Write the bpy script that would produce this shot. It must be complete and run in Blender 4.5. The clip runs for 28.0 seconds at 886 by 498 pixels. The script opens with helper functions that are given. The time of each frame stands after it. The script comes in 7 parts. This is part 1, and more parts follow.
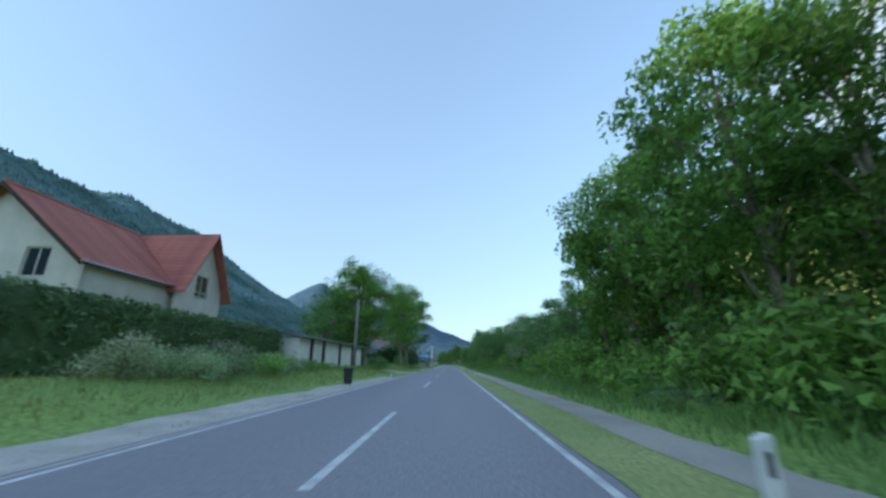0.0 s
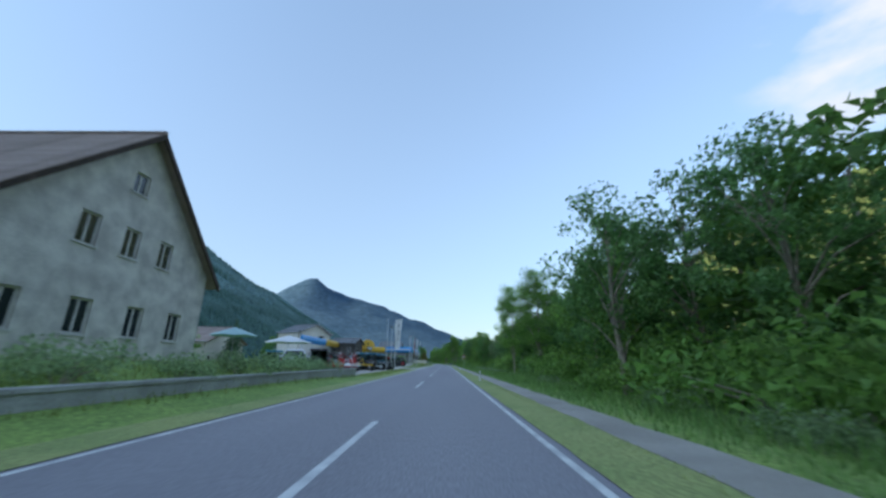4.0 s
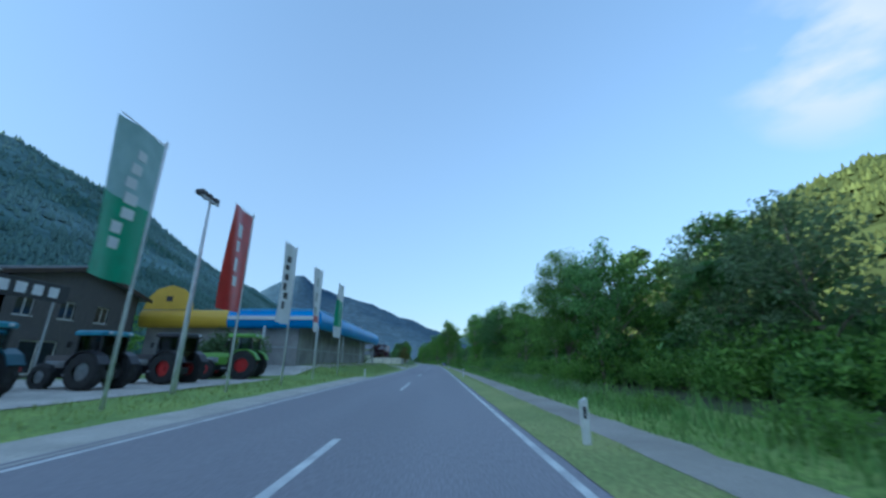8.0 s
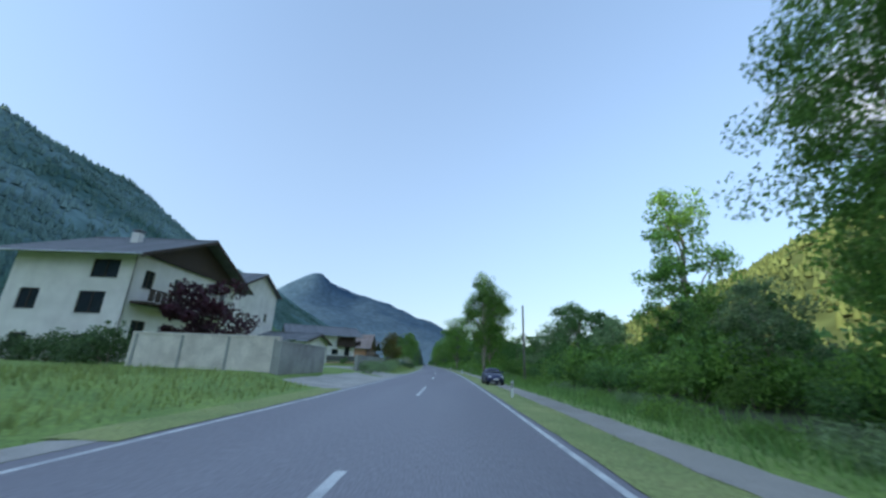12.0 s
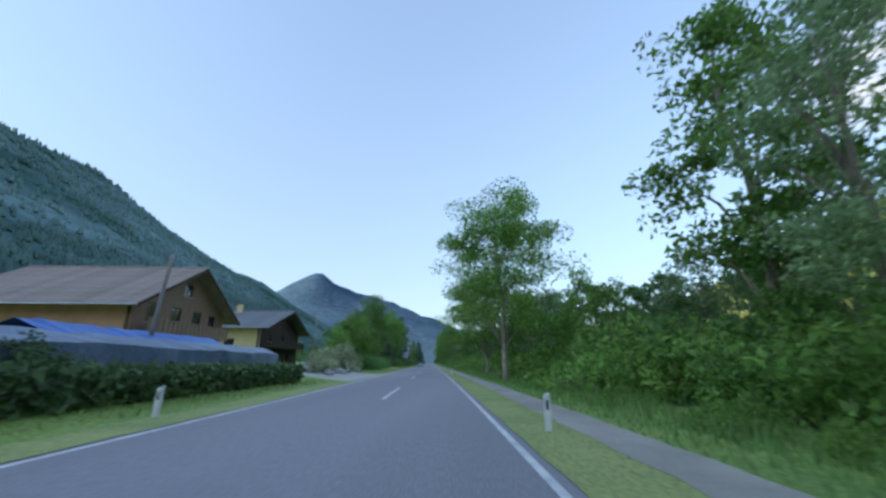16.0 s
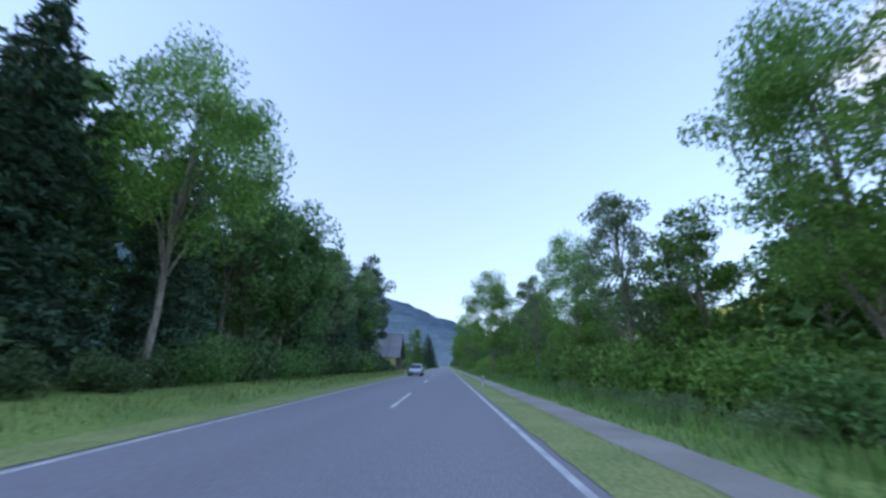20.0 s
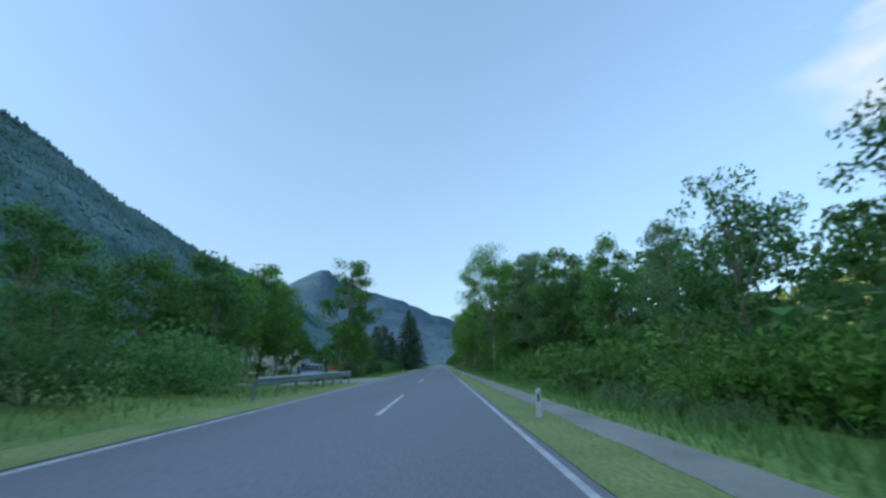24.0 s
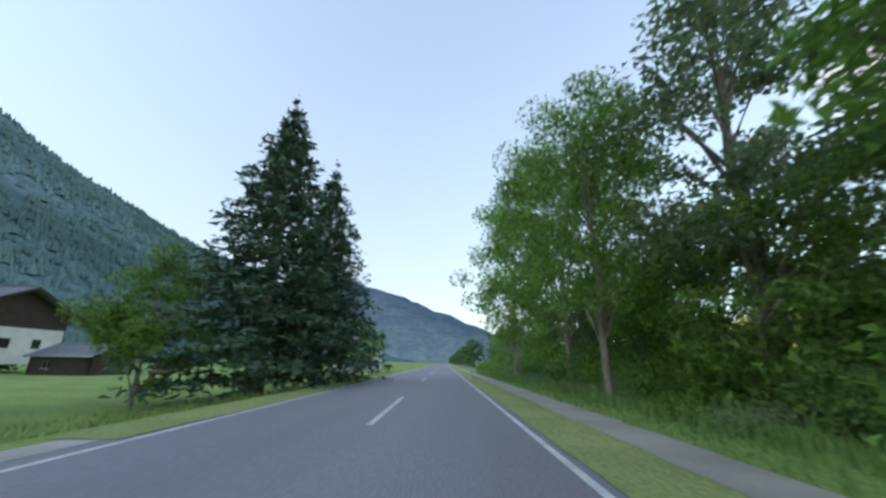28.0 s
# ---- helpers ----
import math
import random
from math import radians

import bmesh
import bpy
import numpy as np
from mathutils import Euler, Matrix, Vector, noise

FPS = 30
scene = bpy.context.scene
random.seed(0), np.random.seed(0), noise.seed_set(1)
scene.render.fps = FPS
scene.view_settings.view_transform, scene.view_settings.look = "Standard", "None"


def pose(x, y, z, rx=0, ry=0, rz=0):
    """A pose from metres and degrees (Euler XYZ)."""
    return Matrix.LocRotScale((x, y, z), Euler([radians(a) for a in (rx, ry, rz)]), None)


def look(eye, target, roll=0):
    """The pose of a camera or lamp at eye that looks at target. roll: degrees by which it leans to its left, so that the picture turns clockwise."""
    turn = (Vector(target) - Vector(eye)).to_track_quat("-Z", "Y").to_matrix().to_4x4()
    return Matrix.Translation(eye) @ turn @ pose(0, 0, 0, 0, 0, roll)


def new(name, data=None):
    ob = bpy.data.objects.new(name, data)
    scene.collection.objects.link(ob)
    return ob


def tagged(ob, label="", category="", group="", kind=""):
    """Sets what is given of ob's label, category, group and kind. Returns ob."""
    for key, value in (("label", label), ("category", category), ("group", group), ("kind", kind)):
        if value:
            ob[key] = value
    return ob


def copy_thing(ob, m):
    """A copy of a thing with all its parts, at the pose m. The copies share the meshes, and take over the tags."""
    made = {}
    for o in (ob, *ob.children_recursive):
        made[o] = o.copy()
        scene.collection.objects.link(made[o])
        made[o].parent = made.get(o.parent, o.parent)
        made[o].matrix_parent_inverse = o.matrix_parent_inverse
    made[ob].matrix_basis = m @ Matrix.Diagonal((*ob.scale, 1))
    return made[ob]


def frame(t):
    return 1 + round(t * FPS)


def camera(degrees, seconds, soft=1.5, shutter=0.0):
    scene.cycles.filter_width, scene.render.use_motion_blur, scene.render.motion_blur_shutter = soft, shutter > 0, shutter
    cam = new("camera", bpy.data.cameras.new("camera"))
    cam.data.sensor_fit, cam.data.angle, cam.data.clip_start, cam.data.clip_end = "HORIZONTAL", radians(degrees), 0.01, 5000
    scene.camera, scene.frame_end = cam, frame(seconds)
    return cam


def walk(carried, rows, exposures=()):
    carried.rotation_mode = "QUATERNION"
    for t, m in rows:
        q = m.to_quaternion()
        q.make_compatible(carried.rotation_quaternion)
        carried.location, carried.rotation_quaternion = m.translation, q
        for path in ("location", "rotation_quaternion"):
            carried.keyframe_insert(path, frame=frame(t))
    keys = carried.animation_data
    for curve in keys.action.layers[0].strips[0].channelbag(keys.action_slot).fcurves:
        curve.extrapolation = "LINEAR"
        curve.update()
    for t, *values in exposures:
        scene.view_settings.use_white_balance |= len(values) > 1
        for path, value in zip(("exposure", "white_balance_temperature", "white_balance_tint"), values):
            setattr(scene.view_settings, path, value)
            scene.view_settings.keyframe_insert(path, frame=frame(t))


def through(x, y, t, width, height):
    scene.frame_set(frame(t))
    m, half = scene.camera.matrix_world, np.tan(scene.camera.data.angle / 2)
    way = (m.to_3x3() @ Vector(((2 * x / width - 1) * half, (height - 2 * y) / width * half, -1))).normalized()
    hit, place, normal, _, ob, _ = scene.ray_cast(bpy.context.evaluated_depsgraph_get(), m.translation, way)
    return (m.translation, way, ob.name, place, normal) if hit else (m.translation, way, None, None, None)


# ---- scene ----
LENS = 99.8
SPEED = 23.0      # metres a second along the road
EYE = 1.25        # height of the camera over the asphalt


def heading(s):
    """The road runs straight, then turns gently to the left."""
    u = min(max((s - 230.0) / 200.0, 0.0), 1.0)
    return radians(4.5) * u * u * (3 - 2 * u)


AXIS = [(0.0, -400.0)]
for i in range(4000):
    h = heading(-400 + i)
    AXIS.append((AXIS[-1][0] - math.sin(h), AXIS[-1][1] + math.cos(h)))


def at(s, d, z=0.0):
    """World place s metres along the road, d metres right of its centre line."""
    i = min(max(int(s + 400), 0), 3999)
    k, h = s + 400 - i, heading(s)
    x = AXIS[i][0] + (AXIS[i + 1][0] - AXIS[i][0]) * k
    y = AXIS[i][1] + (AXIS[i + 1][1] - AXIS[i][1]) * k
    return Vector((x + d * math.cos(h), y + d * math.sin(h), z))


def on(s, d, z=0.0, turn=0.0):
    """Pose at that place, its y axis along the road, turned by degrees."""
    return Matrix.Translation(at(s, d, z)) @ Matrix.Rotation(heading(s) + radians(turn), 4, "Z")


def car_view(t, d, yaw, pitch, roll):
    s = SPEED * t
    return (Matrix.Translation(at(s, d, EYE)) @ Matrix.Rotation(heading(s) + radians(yaw), 4, "Z") @ Matrix.Rotation(radians(pitch), 4, "X")
            @ Matrix.Rotation(radians(roll), 4, "Y") @ Matrix.Rotation(radians(90), 4, "X"))


cam = camera(LENS, 28.0, soft=2.7, shutter=0.13)
# seconds, metres right of the centre line, yaw, pitch, roll
DRIVE = [
    (0, 1.55, 1.15, 17.11, 0.26),
    (1, 1.34, 0.27, 16.98, -0.34),
    (2, 1.39, 0.43, 17.22, -0.54),
    (3, 1.51, 0.87, 17.02, -0.66),
    (6, 1.58, -0.11, 16.83, -0.12),
    (7, 1.59, -0.36, 16.99, 0.11),
    (8, 1.67, -0.86, 16.87, -0.15),
    (9, 1.70, 0.02, 16.99, -0.83),
    (10, 1.63, 0.68, 17.04, -0.98),
    (11, 1.45, 0.43, 17.13, -0.95),
    (12, 1.25, 1.64, 17.23, -2.06),
    (15, 1.54, -0.75, 17.04, -0.46),
    (16, 1.91, -0.68, 16.99, -0.25),
    (17, 2.01, -0.19, 17.10, -1.41),
    (18, 1.94, 0.90, 17.27, -1.04),
    (19, 1.77, 0.56, 17.11, -0.40),
    (20, 1.69, 0.74, 17.40, -0.77),
    (21, 1.65, -0.15, 17.13, -0.04),
    (22, 1.70, 0.13, 17.44, -0.25),
    (25, 1.63, -0.07, 17.09, -0.41),
    (26, 1.69, 1.23, 17.28, -1.01),
    (27, 1.59, 0.44, 17.17, -0.59),
    (28, 1.53, 0.46, 16.95, -0.91),
]
STEPS = []
for a, b in zip(DRIVE, DRIVE[1:]):
    n = max(1, round((b[0] - a[0]) * 2))
    for k in range(n):
        u = k / n
        STEPS.append([p + (q - p) * u for p, q in zip(a, b)])
STEPS.append(DRIVE[-1])
# seconds, stops, kelvin and tint of the camera's own exposure
LIGHT = [(0, 1.67, 5950, -1), (1, 1.54, 5450, 0), (2, 1.68, 5950, 3), (3, 1.75, 6550, 5), (3.5, 1.64, 6300, 4), (5.5, 1.52, 5750, -2), (6, 1.58, 5800, 0), (7, 1.4, 5250, -6), (8, 1.42, 5250, -5), (9, 1.53, 5950, 0), (10, 1.54, 6100, -1), (11, 1.62, 6050, 1), (12, 1.6, 6050, 3),
         (12.5, 1.38, 5350, -7), (14.5, 1.46, 5050, -4), (15, 1.74, 6050, 3), (16, 1.74, 6150, 5), (17, 1.76, 7000, 2), (18, 1.9, 7000, 4), (19, 1.66, 6200, 3), (20, 1.94, 5850, 16), (21, 1.9, 5600, 13), (22, 1.95, 5850, 13), (22.5, 1.8, 6650, 9), (24.5, 1.5, 5600, -5),
         (25, 1.74, 6250, 2), (26, 1.9, 7000, 6), (27, 1.9, 6900, 5), (28, 1.98, 7200, 7)]
walk(cam, [(r[0], car_view(*r)) for r in STEPS], LIGHT)
# ---- world ----
# The sun stands low behind the left ridge, so the valley lies in its shade.
SUN_AZ, SUN_EL = radians(122), radians(20)
world = bpy.data.worlds.new("sky")
scene.world = world
world.use_nodes = True
wn, wl = world.node_tree.nodes, world.node_tree.links
sky = wn.new("ShaderNodeTexSky")
sky.sky_type, sky.sun_disc = "NISHITA", False
sky.sun_elevation, sky.sun_rotation = SUN_EL, -SUN_AZ
sky.air_density, sky.dust_density, sky.ozone_density = 1.0, 0.5, 1.6
# one thin streak of cloud over the right range, and a pale veil low over the valley
wtc = wn.new("ShaderNodeTexCoord")
wmap = wn.new("ShaderNodeMapping")
wmap.inputs["Scale"].default_value = (3.0, 4.0, 7.0)
wmap.inputs["Rotation"].default_value = (0.3, 0.7, 0.4)
wnoise = wn.new("ShaderNodeTexNoise")
wnoise.inputs["Scale"].default_value = 1.3
wnoise.inputs["Detail"].default_value = 5
wdot = wn.new("ShaderNodeVectorMath")
wdot.operation = "DOT_PRODUCT"
wdot.inputs[1].default_value = (math.sin(radians(53)) * math.cos(radians(31)), math.cos(radians(53)) * math.cos(radians(31)), math.sin(radians(31)))
wnear = wn.new("ShaderNodeMapRange")
wnear.inputs["From Min"].default_value, wnear.inputs["From Max"].default_value = 0.986, 0.9985
wramp = wn.new("ShaderNodeMapRange")
wramp.inputs["From Min"].default_value, wramp.inputs["From Max"].default_value = 0.43, 0.62
wmul = wn.new("ShaderNodeMath")
wmul.operation = "MULTIPLY"
wmix = wn.new("ShaderNodeMixRGB")
wmix.inputs["Color2"].default_value = (2.15, 2.05, 2.15, 1)
wsep = wn.new("ShaderNodeSeparateXYZ")
wlow = wn.new("ShaderNodeMapRange")
wlow.inputs["From Min"].default_value, wlow.inputs["From Max"].default_value = 0.75, 0.0
wlow.inputs["To Min"].default_value, wlow.inputs["To Max"].default_value = 0.42, 0.84
wveil = wn.new("ShaderNodeMixRGB")
wveil.inputs["Color2"].default_value = (1.02, 1.16, 1.5, 1)
wl.new(wtc.outputs["Generated"], wmap.inputs["Vector"])
wl.new(wtc.outputs["Generated"], wdot.inputs[0])
wl.new(wtc.outputs["Generated"], wsep.inputs[0])
wl.new(wmap.outputs["Vector"], wnoise.inputs["Vector"])
wl.new(wnoise.outputs["Fac"], wramp.inputs["Value"])
wl.new(wdot.outputs["Value"], wnear.inputs["Value"])
wl.new(wramp.outputs["Result"], wmul.inputs[0])
wl.new(wnear.outputs["Result"], wmul.inputs[1])
wl.new(wsep.outputs["Z"], wlow.inputs["Value"])
wl.new(wlow.outputs["Result"], wveil.inputs["Fac"])
wl.new(sky.outputs["Color"], wveil.inputs["Color1"])
wl.new(wveil.outputs["Color"], wmix.inputs["Color1"])
wl.new(wmul.outputs[0], wmix.inputs["Fac"])
wl.new(wmix.outputs["Color"], wn["Background"].inputs["Color"])
wn["Background"].inputs["Strength"].default_value = 0.15
sun = new("sun", bpy.data.lights.new("sun", "SUN"))
sun.data.energy, sun.data.angle, sun.data.color = 2.6, radians(0.5), (1.0, 0.86, 0.62)
sun.matrix_world = look((-math.sin(SUN_AZ) * 50, math.cos(SUN_AZ) * 50, 50 * math.tan(SUN_EL)), (0, 0, 0))


# ---- materials ----
def mat(name, a, b=None, rough=0.8, scale=3.0, metal=0.0, bump=0.0, fine=0.0, fine_scale=40.0, island=0.0, spec=0.5, through=0.0, stretch=(1, 1, 1)):
    """A surface of two colours mixed by coarse noise, with finer grain, relief and a shift from piece to piece."""
    m = bpy.data.materials.new(name)
    m.use_nodes = True
    n, l = m.node_tree.nodes, m.node_tree.links
    p = n["Principled BSDF"]
    p.inputs["Roughness"].default_value, p.inputs["Metallic"].default_value = rough, metal
    p.inputs["Specular IOR Level"].default_value = spec
    b = b or tuple(c * 0.75 for c in a)
    tc, mp = n.new("ShaderNodeTexCoord"), n.new("ShaderNodeMapping")
    mp.inputs["Scale"].default_value = stretch
    l.new(tc.outputs["Object"], mp.inputs["Vector"])
    n1 = n.new("ShaderNodeTexNoise")
    n1.inputs["Scale"].default_value, n1.inputs["Detail"].default_value = scale, 5
    l.new(mp.outputs["Vector"], n1.inputs["Vector"])
    r1 = n.new("ShaderNodeMapRange")
    r1.inputs["From Min"].default_value, r1.inputs["From Max"].default_value = 0.35, 0.65
    l.new(n1.outputs["Fac"], r1.inputs["Value"])
    mx = n.new("ShaderNodeMixRGB")
    mx.inputs["Color1"].default_value, mx.inputs["Color2"].default_value = (*a, 1), (*b, 1)
    l.new(r1.outputs["Result"], mx.inputs["Fac"])
    col = mx.outputs["Color"]
    n2 = n.new("ShaderNodeTexNoise")
    n2.inputs["Scale"].default_value, n2.inputs["Detail"].default_value = fine_scale, 4
    l.new(mp.outputs["Vector"], n2.inputs["Vector"])
    if fine or island:
        hs = n.new("ShaderNodeHueSaturation")
        l.new(col, hs.inputs["Color"])
        r2 = n.new("ShaderNodeMapRange")
        r2.inputs["From Min"].default_value, r2.inputs["From Max"].default_value = 0.3, 0.7
        r2.inputs["To Min"].default_value, r2.inputs["To Max"].default_value = 1 - fine, 1 + fine
        l.new(n2.outputs["Fac"], r2.inputs["Value"])
        val = r2.outputs["Result"]
        if island:
            ge, oi = n.new("ShaderNodeNewGeometry"), n.new("ShaderNodeObjectInfo")
            for source, amount in ((ge.outputs["Random Per Island"], island), (oi.outputs["Random"], island * 0.6)):
                r3, mu = n.new("ShaderNodeMapRange"), n.new("ShaderNodeMath")
                r3.inputs["To Min"].default_value, r3.inputs["To Max"].default_value = 1 - amount, 1 + amount
                mu.operation = "MULTIPLY"
                l.new(source, r3.inputs["Value"])
                l.new(val, mu.inputs[0])
                l.new(r3.outputs["Result"], mu.inputs[1])
                val = mu.outputs[0]
        l.new(val, hs.inputs["Value"])
        col = hs.outputs["Color"]
    l.new(col, p.inputs["Base Color"])
    if bump:
        bp = n.new("ShaderNodeBump")
        bp.inputs["Strength"].default_value, bp.inputs["Distance"].default_value = bump, 0.02
        l.new(n2.outputs["Fac"], bp.inputs["Height"])
        l.new(bp.outputs["Normal"], p.inputs["Normal"])
    if through:
        tr, ms = n.new("ShaderNodeBsdfTranslucent"), n.new("ShaderNodeMixShader")
        l.new(col, tr.inputs["Color"])
        ms.inputs["Fac"].default_value = through
        l.new(p.outputs["BSDF"], ms.inputs[1])
        l.new(tr.outputs["BSDF"], ms.inputs[2])
        l.new(ms.outputs["Shader"], n["Material Output"].inputs["Surface"])
    return m


ASPHALT = mat("asphalt", (0.285, 0.272, 0.29), (0.225, 0.214, 0.232), 0.75, 0.25, bump=0.3, fine=0.22, fine_scale=60, stretch=(1, 0.08, 1))
LINE = mat("road_paint", (0.75, 0.75, 0.72), (0.5, 0.5, 0.5), 0.7, 2.0, fine=0.2)
GRASS = mat("meadow", (0.25, 0.345, 0.075), (0.175, 0.27, 0.06), 0.95, 0.35, bump=0.8, fine=0.4, fine_scale=9)
BLADE = mat("grass_blades", (0.3, 0.35, 0.11), (0.22, 0.28, 0.08), 0.8, 0.5, fine=0.2, island=0.35, through=0.3)
REED = mat("tall_grass", (0.23, 0.355, 0.1), (0.16, 0.285, 0.08), 0.8, 0.4, fine=0.2, island=0.35, through=0.3)
VERGE = mat("dry_verge", (0.34, 0.37, 0.13), (0.24, 0.3, 0.095), 0.95, 0.6, bump=0.8, fine=0.35, fine_scale=14)
DRY = mat("dry_grass_blades", (0.4, 0.44, 0.15), (0.27, 0.36, 0.1), 0.8, 0.35, fine=0.2, island=0.3, through=0.3)
GRAVEL = mat("gravel", (0.52, 0.49, 0.43), (0.39, 0.365, 0.32), 0.95, 0.8, bump=0.6, fine=0.3, fine_scale=30)
PATH_M = mat("path_asphalt", (0.42, 0.385, 0.33), (0.31, 0.285, 0.24), 0.9, 0.5, bump=0.4, fine=0.25, fine_scale=40)
BARK = mat("bark", (0.44, 0.375, 0.29), (0.2, 0.165, 0.13), 0.95, 3.0, bump=1.0, fine=0.4, fine_scale=14, stretch=(1, 1, 0.25))
LEAF_A = mat("leaves_fresh", (0.25, 0.4, 0.085), (0.17, 0.31, 0.065), 0.65, 0.5, fine=0.15, island=0.45, through=0.5)
LEAF_B = mat("leaves_dark", (0.21, 0.355, 0.11), (0.145, 0.28, 0.085), 0.6, 0.5, fine=0.15, island=0.45, through=0.45)
LEAF_C = mat("leaves_grey", (0.31, 0.41, 0.2), (0.23, 0.33, 0.15), 0.65, 0.5, fine=0.15, island=0.4, through=0.45)
LEAF_RUST = mat("leaves_bronze", (0.32, 0.27, 0.085), (0.2, 0.2, 0.065), 0.65, 0.5, fine=0.15, island=0.45, through=0.45)
LEAF_PALE = mat("leaves_pale", (0.5, 0.5, 0.34), (0.3, 0.36, 0.17), 0.7, 0.8, fine=0.15, island=0.5, through=0.35)
FLOOR_M = mat("forest_floor", (0.085, 0.1, 0.04), (0.05, 0.06, 0.028), 0.95, 0.5, bump=0.8, fine=0.4, fine_scale=9)
LEAF_RED = mat("leaves_copper", (0.07, 0.018, 0.03), (0.035, 0.01, 0.018), 0.6, 0.5, island=0.4, through=0.25)
NEEDLE = mat("needles", (0.135, 0.22, 0.125), (0.085, 0.155, 0.09), 0.75, 0.6, fine=0.2, island=0.4, through=0.15)
HEDGE_M = mat("hedge_leaves", (0.13, 0.2, 0.075), (0.095, 0.155, 0.06), 0.7, 0.6, island=0.45, through=0.2)
# dark green woods; the pale blue-grey of the mix is painted haze
WOODS_FAR = mat("hazed_woods", (0.15, 0.225, 0.23), (0.055, 0.105, 0.095), 1.0, 0.006, bump=0.0, fine=0.3, fine_scale=0.05, spec=0.0)
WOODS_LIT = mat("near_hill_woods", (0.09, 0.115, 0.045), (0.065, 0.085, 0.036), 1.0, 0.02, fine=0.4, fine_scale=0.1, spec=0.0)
# crowns carry the same haze in their colour as the slope below
CANOPY_FAR = mat("hazed_canopy", (0.165, 0.245, 0.235), (0.07, 0.125, 0.1), 1.0, 0.006, fine=0.2, fine_scale=0.03, island=0.06, spec=0.0)
CANOPY_LIT = mat("lit_canopy", (0.115, 0.14, 0.05), (0.08, 0.105, 0.042), 1.0, 0.02, fine=0.3, fine_scale=0.06, island=0.22, spec=0.0)
# aerial haze is mixed into these two base colours, hence the blue
HAZE_HILL = mat("hazed_distant_woods", (0.06, 0.1, 0.15), (0.042, 0.075, 0.12), 1.0, 0.006, fine=0.25, fine_scale=0.03, spec=0.0)
HAZE_FAR = mat("hazed_distant_rock", (0.42, 0.5, 0.6), (0.34, 0.42, 0.52), 1.0, 0.004, fine=0.2, fine_scale=0.02, spec=0.0)
WHITE = mat("white_render", (0.88, 0.845, 0.78), (0.75, 0.715, 0.655), 0.9, 0.7, bump=0.2, fine=0.08, fine_scale=25)
PANEL_M = mat("concrete_panels", (0.78, 0.71, 0.62), (0.6, 0.54, 0.47), 0.9, 1.3, bump=0.4, fine=0.15, fine_scale=18)
PLASTER = mat("patchy_plaster", (0.72, 0.68, 0.62), (0.46, 0.43, 0.4), 0.9, 1.3, bump=0.4, fine=0.15, fine_scale=18)
CREAM = mat("cream_render", (0.75, 0.7, 0.62), (0.64, 0.59, 0.52), 0.9, 0.7, bump=0.2, fine=0.08, fine_scale=25)
YELLOW = mat("yellow_render", (0.8, 0.64, 0.33), (0.7, 0.54, 0.27), 0.9, 0.7, bump=0.2, fine=0.1, fine_scale=25)
DARK_STONE = mat("dark_stone", (0.16, 0.16, 0.15), (0.09, 0.09, 0.085), 0.9, 1.4, bump=0.6, fine=0.3, fine_scale=12)
ORANGE = mat("terracotta_render", (0.68, 0.38, 0.23), (0.56, 0.3, 0.18), 0.9, 0.7, bump=0.2, fine=0.1, fine_scale=25)
STONE_G = mat("grey_render", (0.4, 0.4, 0.37), (0.29, 0.29, 0.27), 0.9, 0.9, bump=0.4, fine=0.18, fine_scale=18)
RED_TILE = mat("red_tiles", (0.48, 0.17, 0.12), (0.34, 0.11, 0.085), 0.8, 1.5, bump=0.4, fine=0.2, fine_scale=20, island=0.14)
BROWN_TILE = mat("brown_tiles", (0.36, 0.28, 0.24), (0.26, 0.2, 0.17), 0.85, 1.5, bump=0.4, fine=0.2, fine_scale=20, island=0.14)
GREY_TILE = mat("grey_tiles", (0.2, 0.205, 0.22), (0.14, 0.145, 0.155), 0.7, 1.2, bump=0.3, fine=0.15, fine_scale=20, island=0.12)
DARK_WOOD = mat("dark_wood", (0.075, 0.048, 0.032), (0.04, 0.027, 0.02), 0.8, 2.0, bump=0.5, fine=0.3, fine_scale=20, stretch=(6, 6, 0.6))
BROWN_WOOD = mat("brown_wood", (0.33, 0.215, 0.15), (0.21, 0.135, 0.095), 0.8, 2.0, bump=0.5, fine=0.3, fine_scale=20, stretch=(6, 6, 0.6))
BARN_WOOD = mat("tarred_boards", (0.125, 0.115, 0.11), (0.085, 0.08, 0.078), 0.85, 2.0, bump=0.5, fine=0.3, fine_scale=20, stretch=(6, 6, 0.6))
GREY_WOOD = mat("weathered_wood", (0.3, 0.27, 0.23), (0.2, 0.18, 0.155), 0.9, 2.0, bump=0.6, fine=0.3, fine_scale=20, stretch=(5, 5, 0.5))
GLASS = mat("window_glass", (0.02, 0.025, 0.03), (0.03, 0.035, 0.045), 0.06, 1.0, spec=0.6)
FRAME_M = mat("window_paint", (0.7, 0.68, 0.64), (0.55, 0.53, 0.5), 0.5, 3.0)
DARK_M = mat("dark_paint", (0.035, 0.035, 0.04), (0.02, 0.02, 0.024), 0.45, 3.0)
STEEL = mat("galvanised_steel", (0.5, 0.52, 0.54), (0.36, 0.38, 0.4), 0.4, 4.0, metal=0.85, fine=0.1)
ALU = mat("white_pole_paint", (0.72, 0.73, 0.73), (0.55, 0.56, 0.57), 0.45, 3.0, fine=0.1)
BLUE_P = mat("blue_vinyl", (0.01, 0.3, 0.74), (0.01, 0.23, 0.62), 0.4, 0.6, fine=0.08)
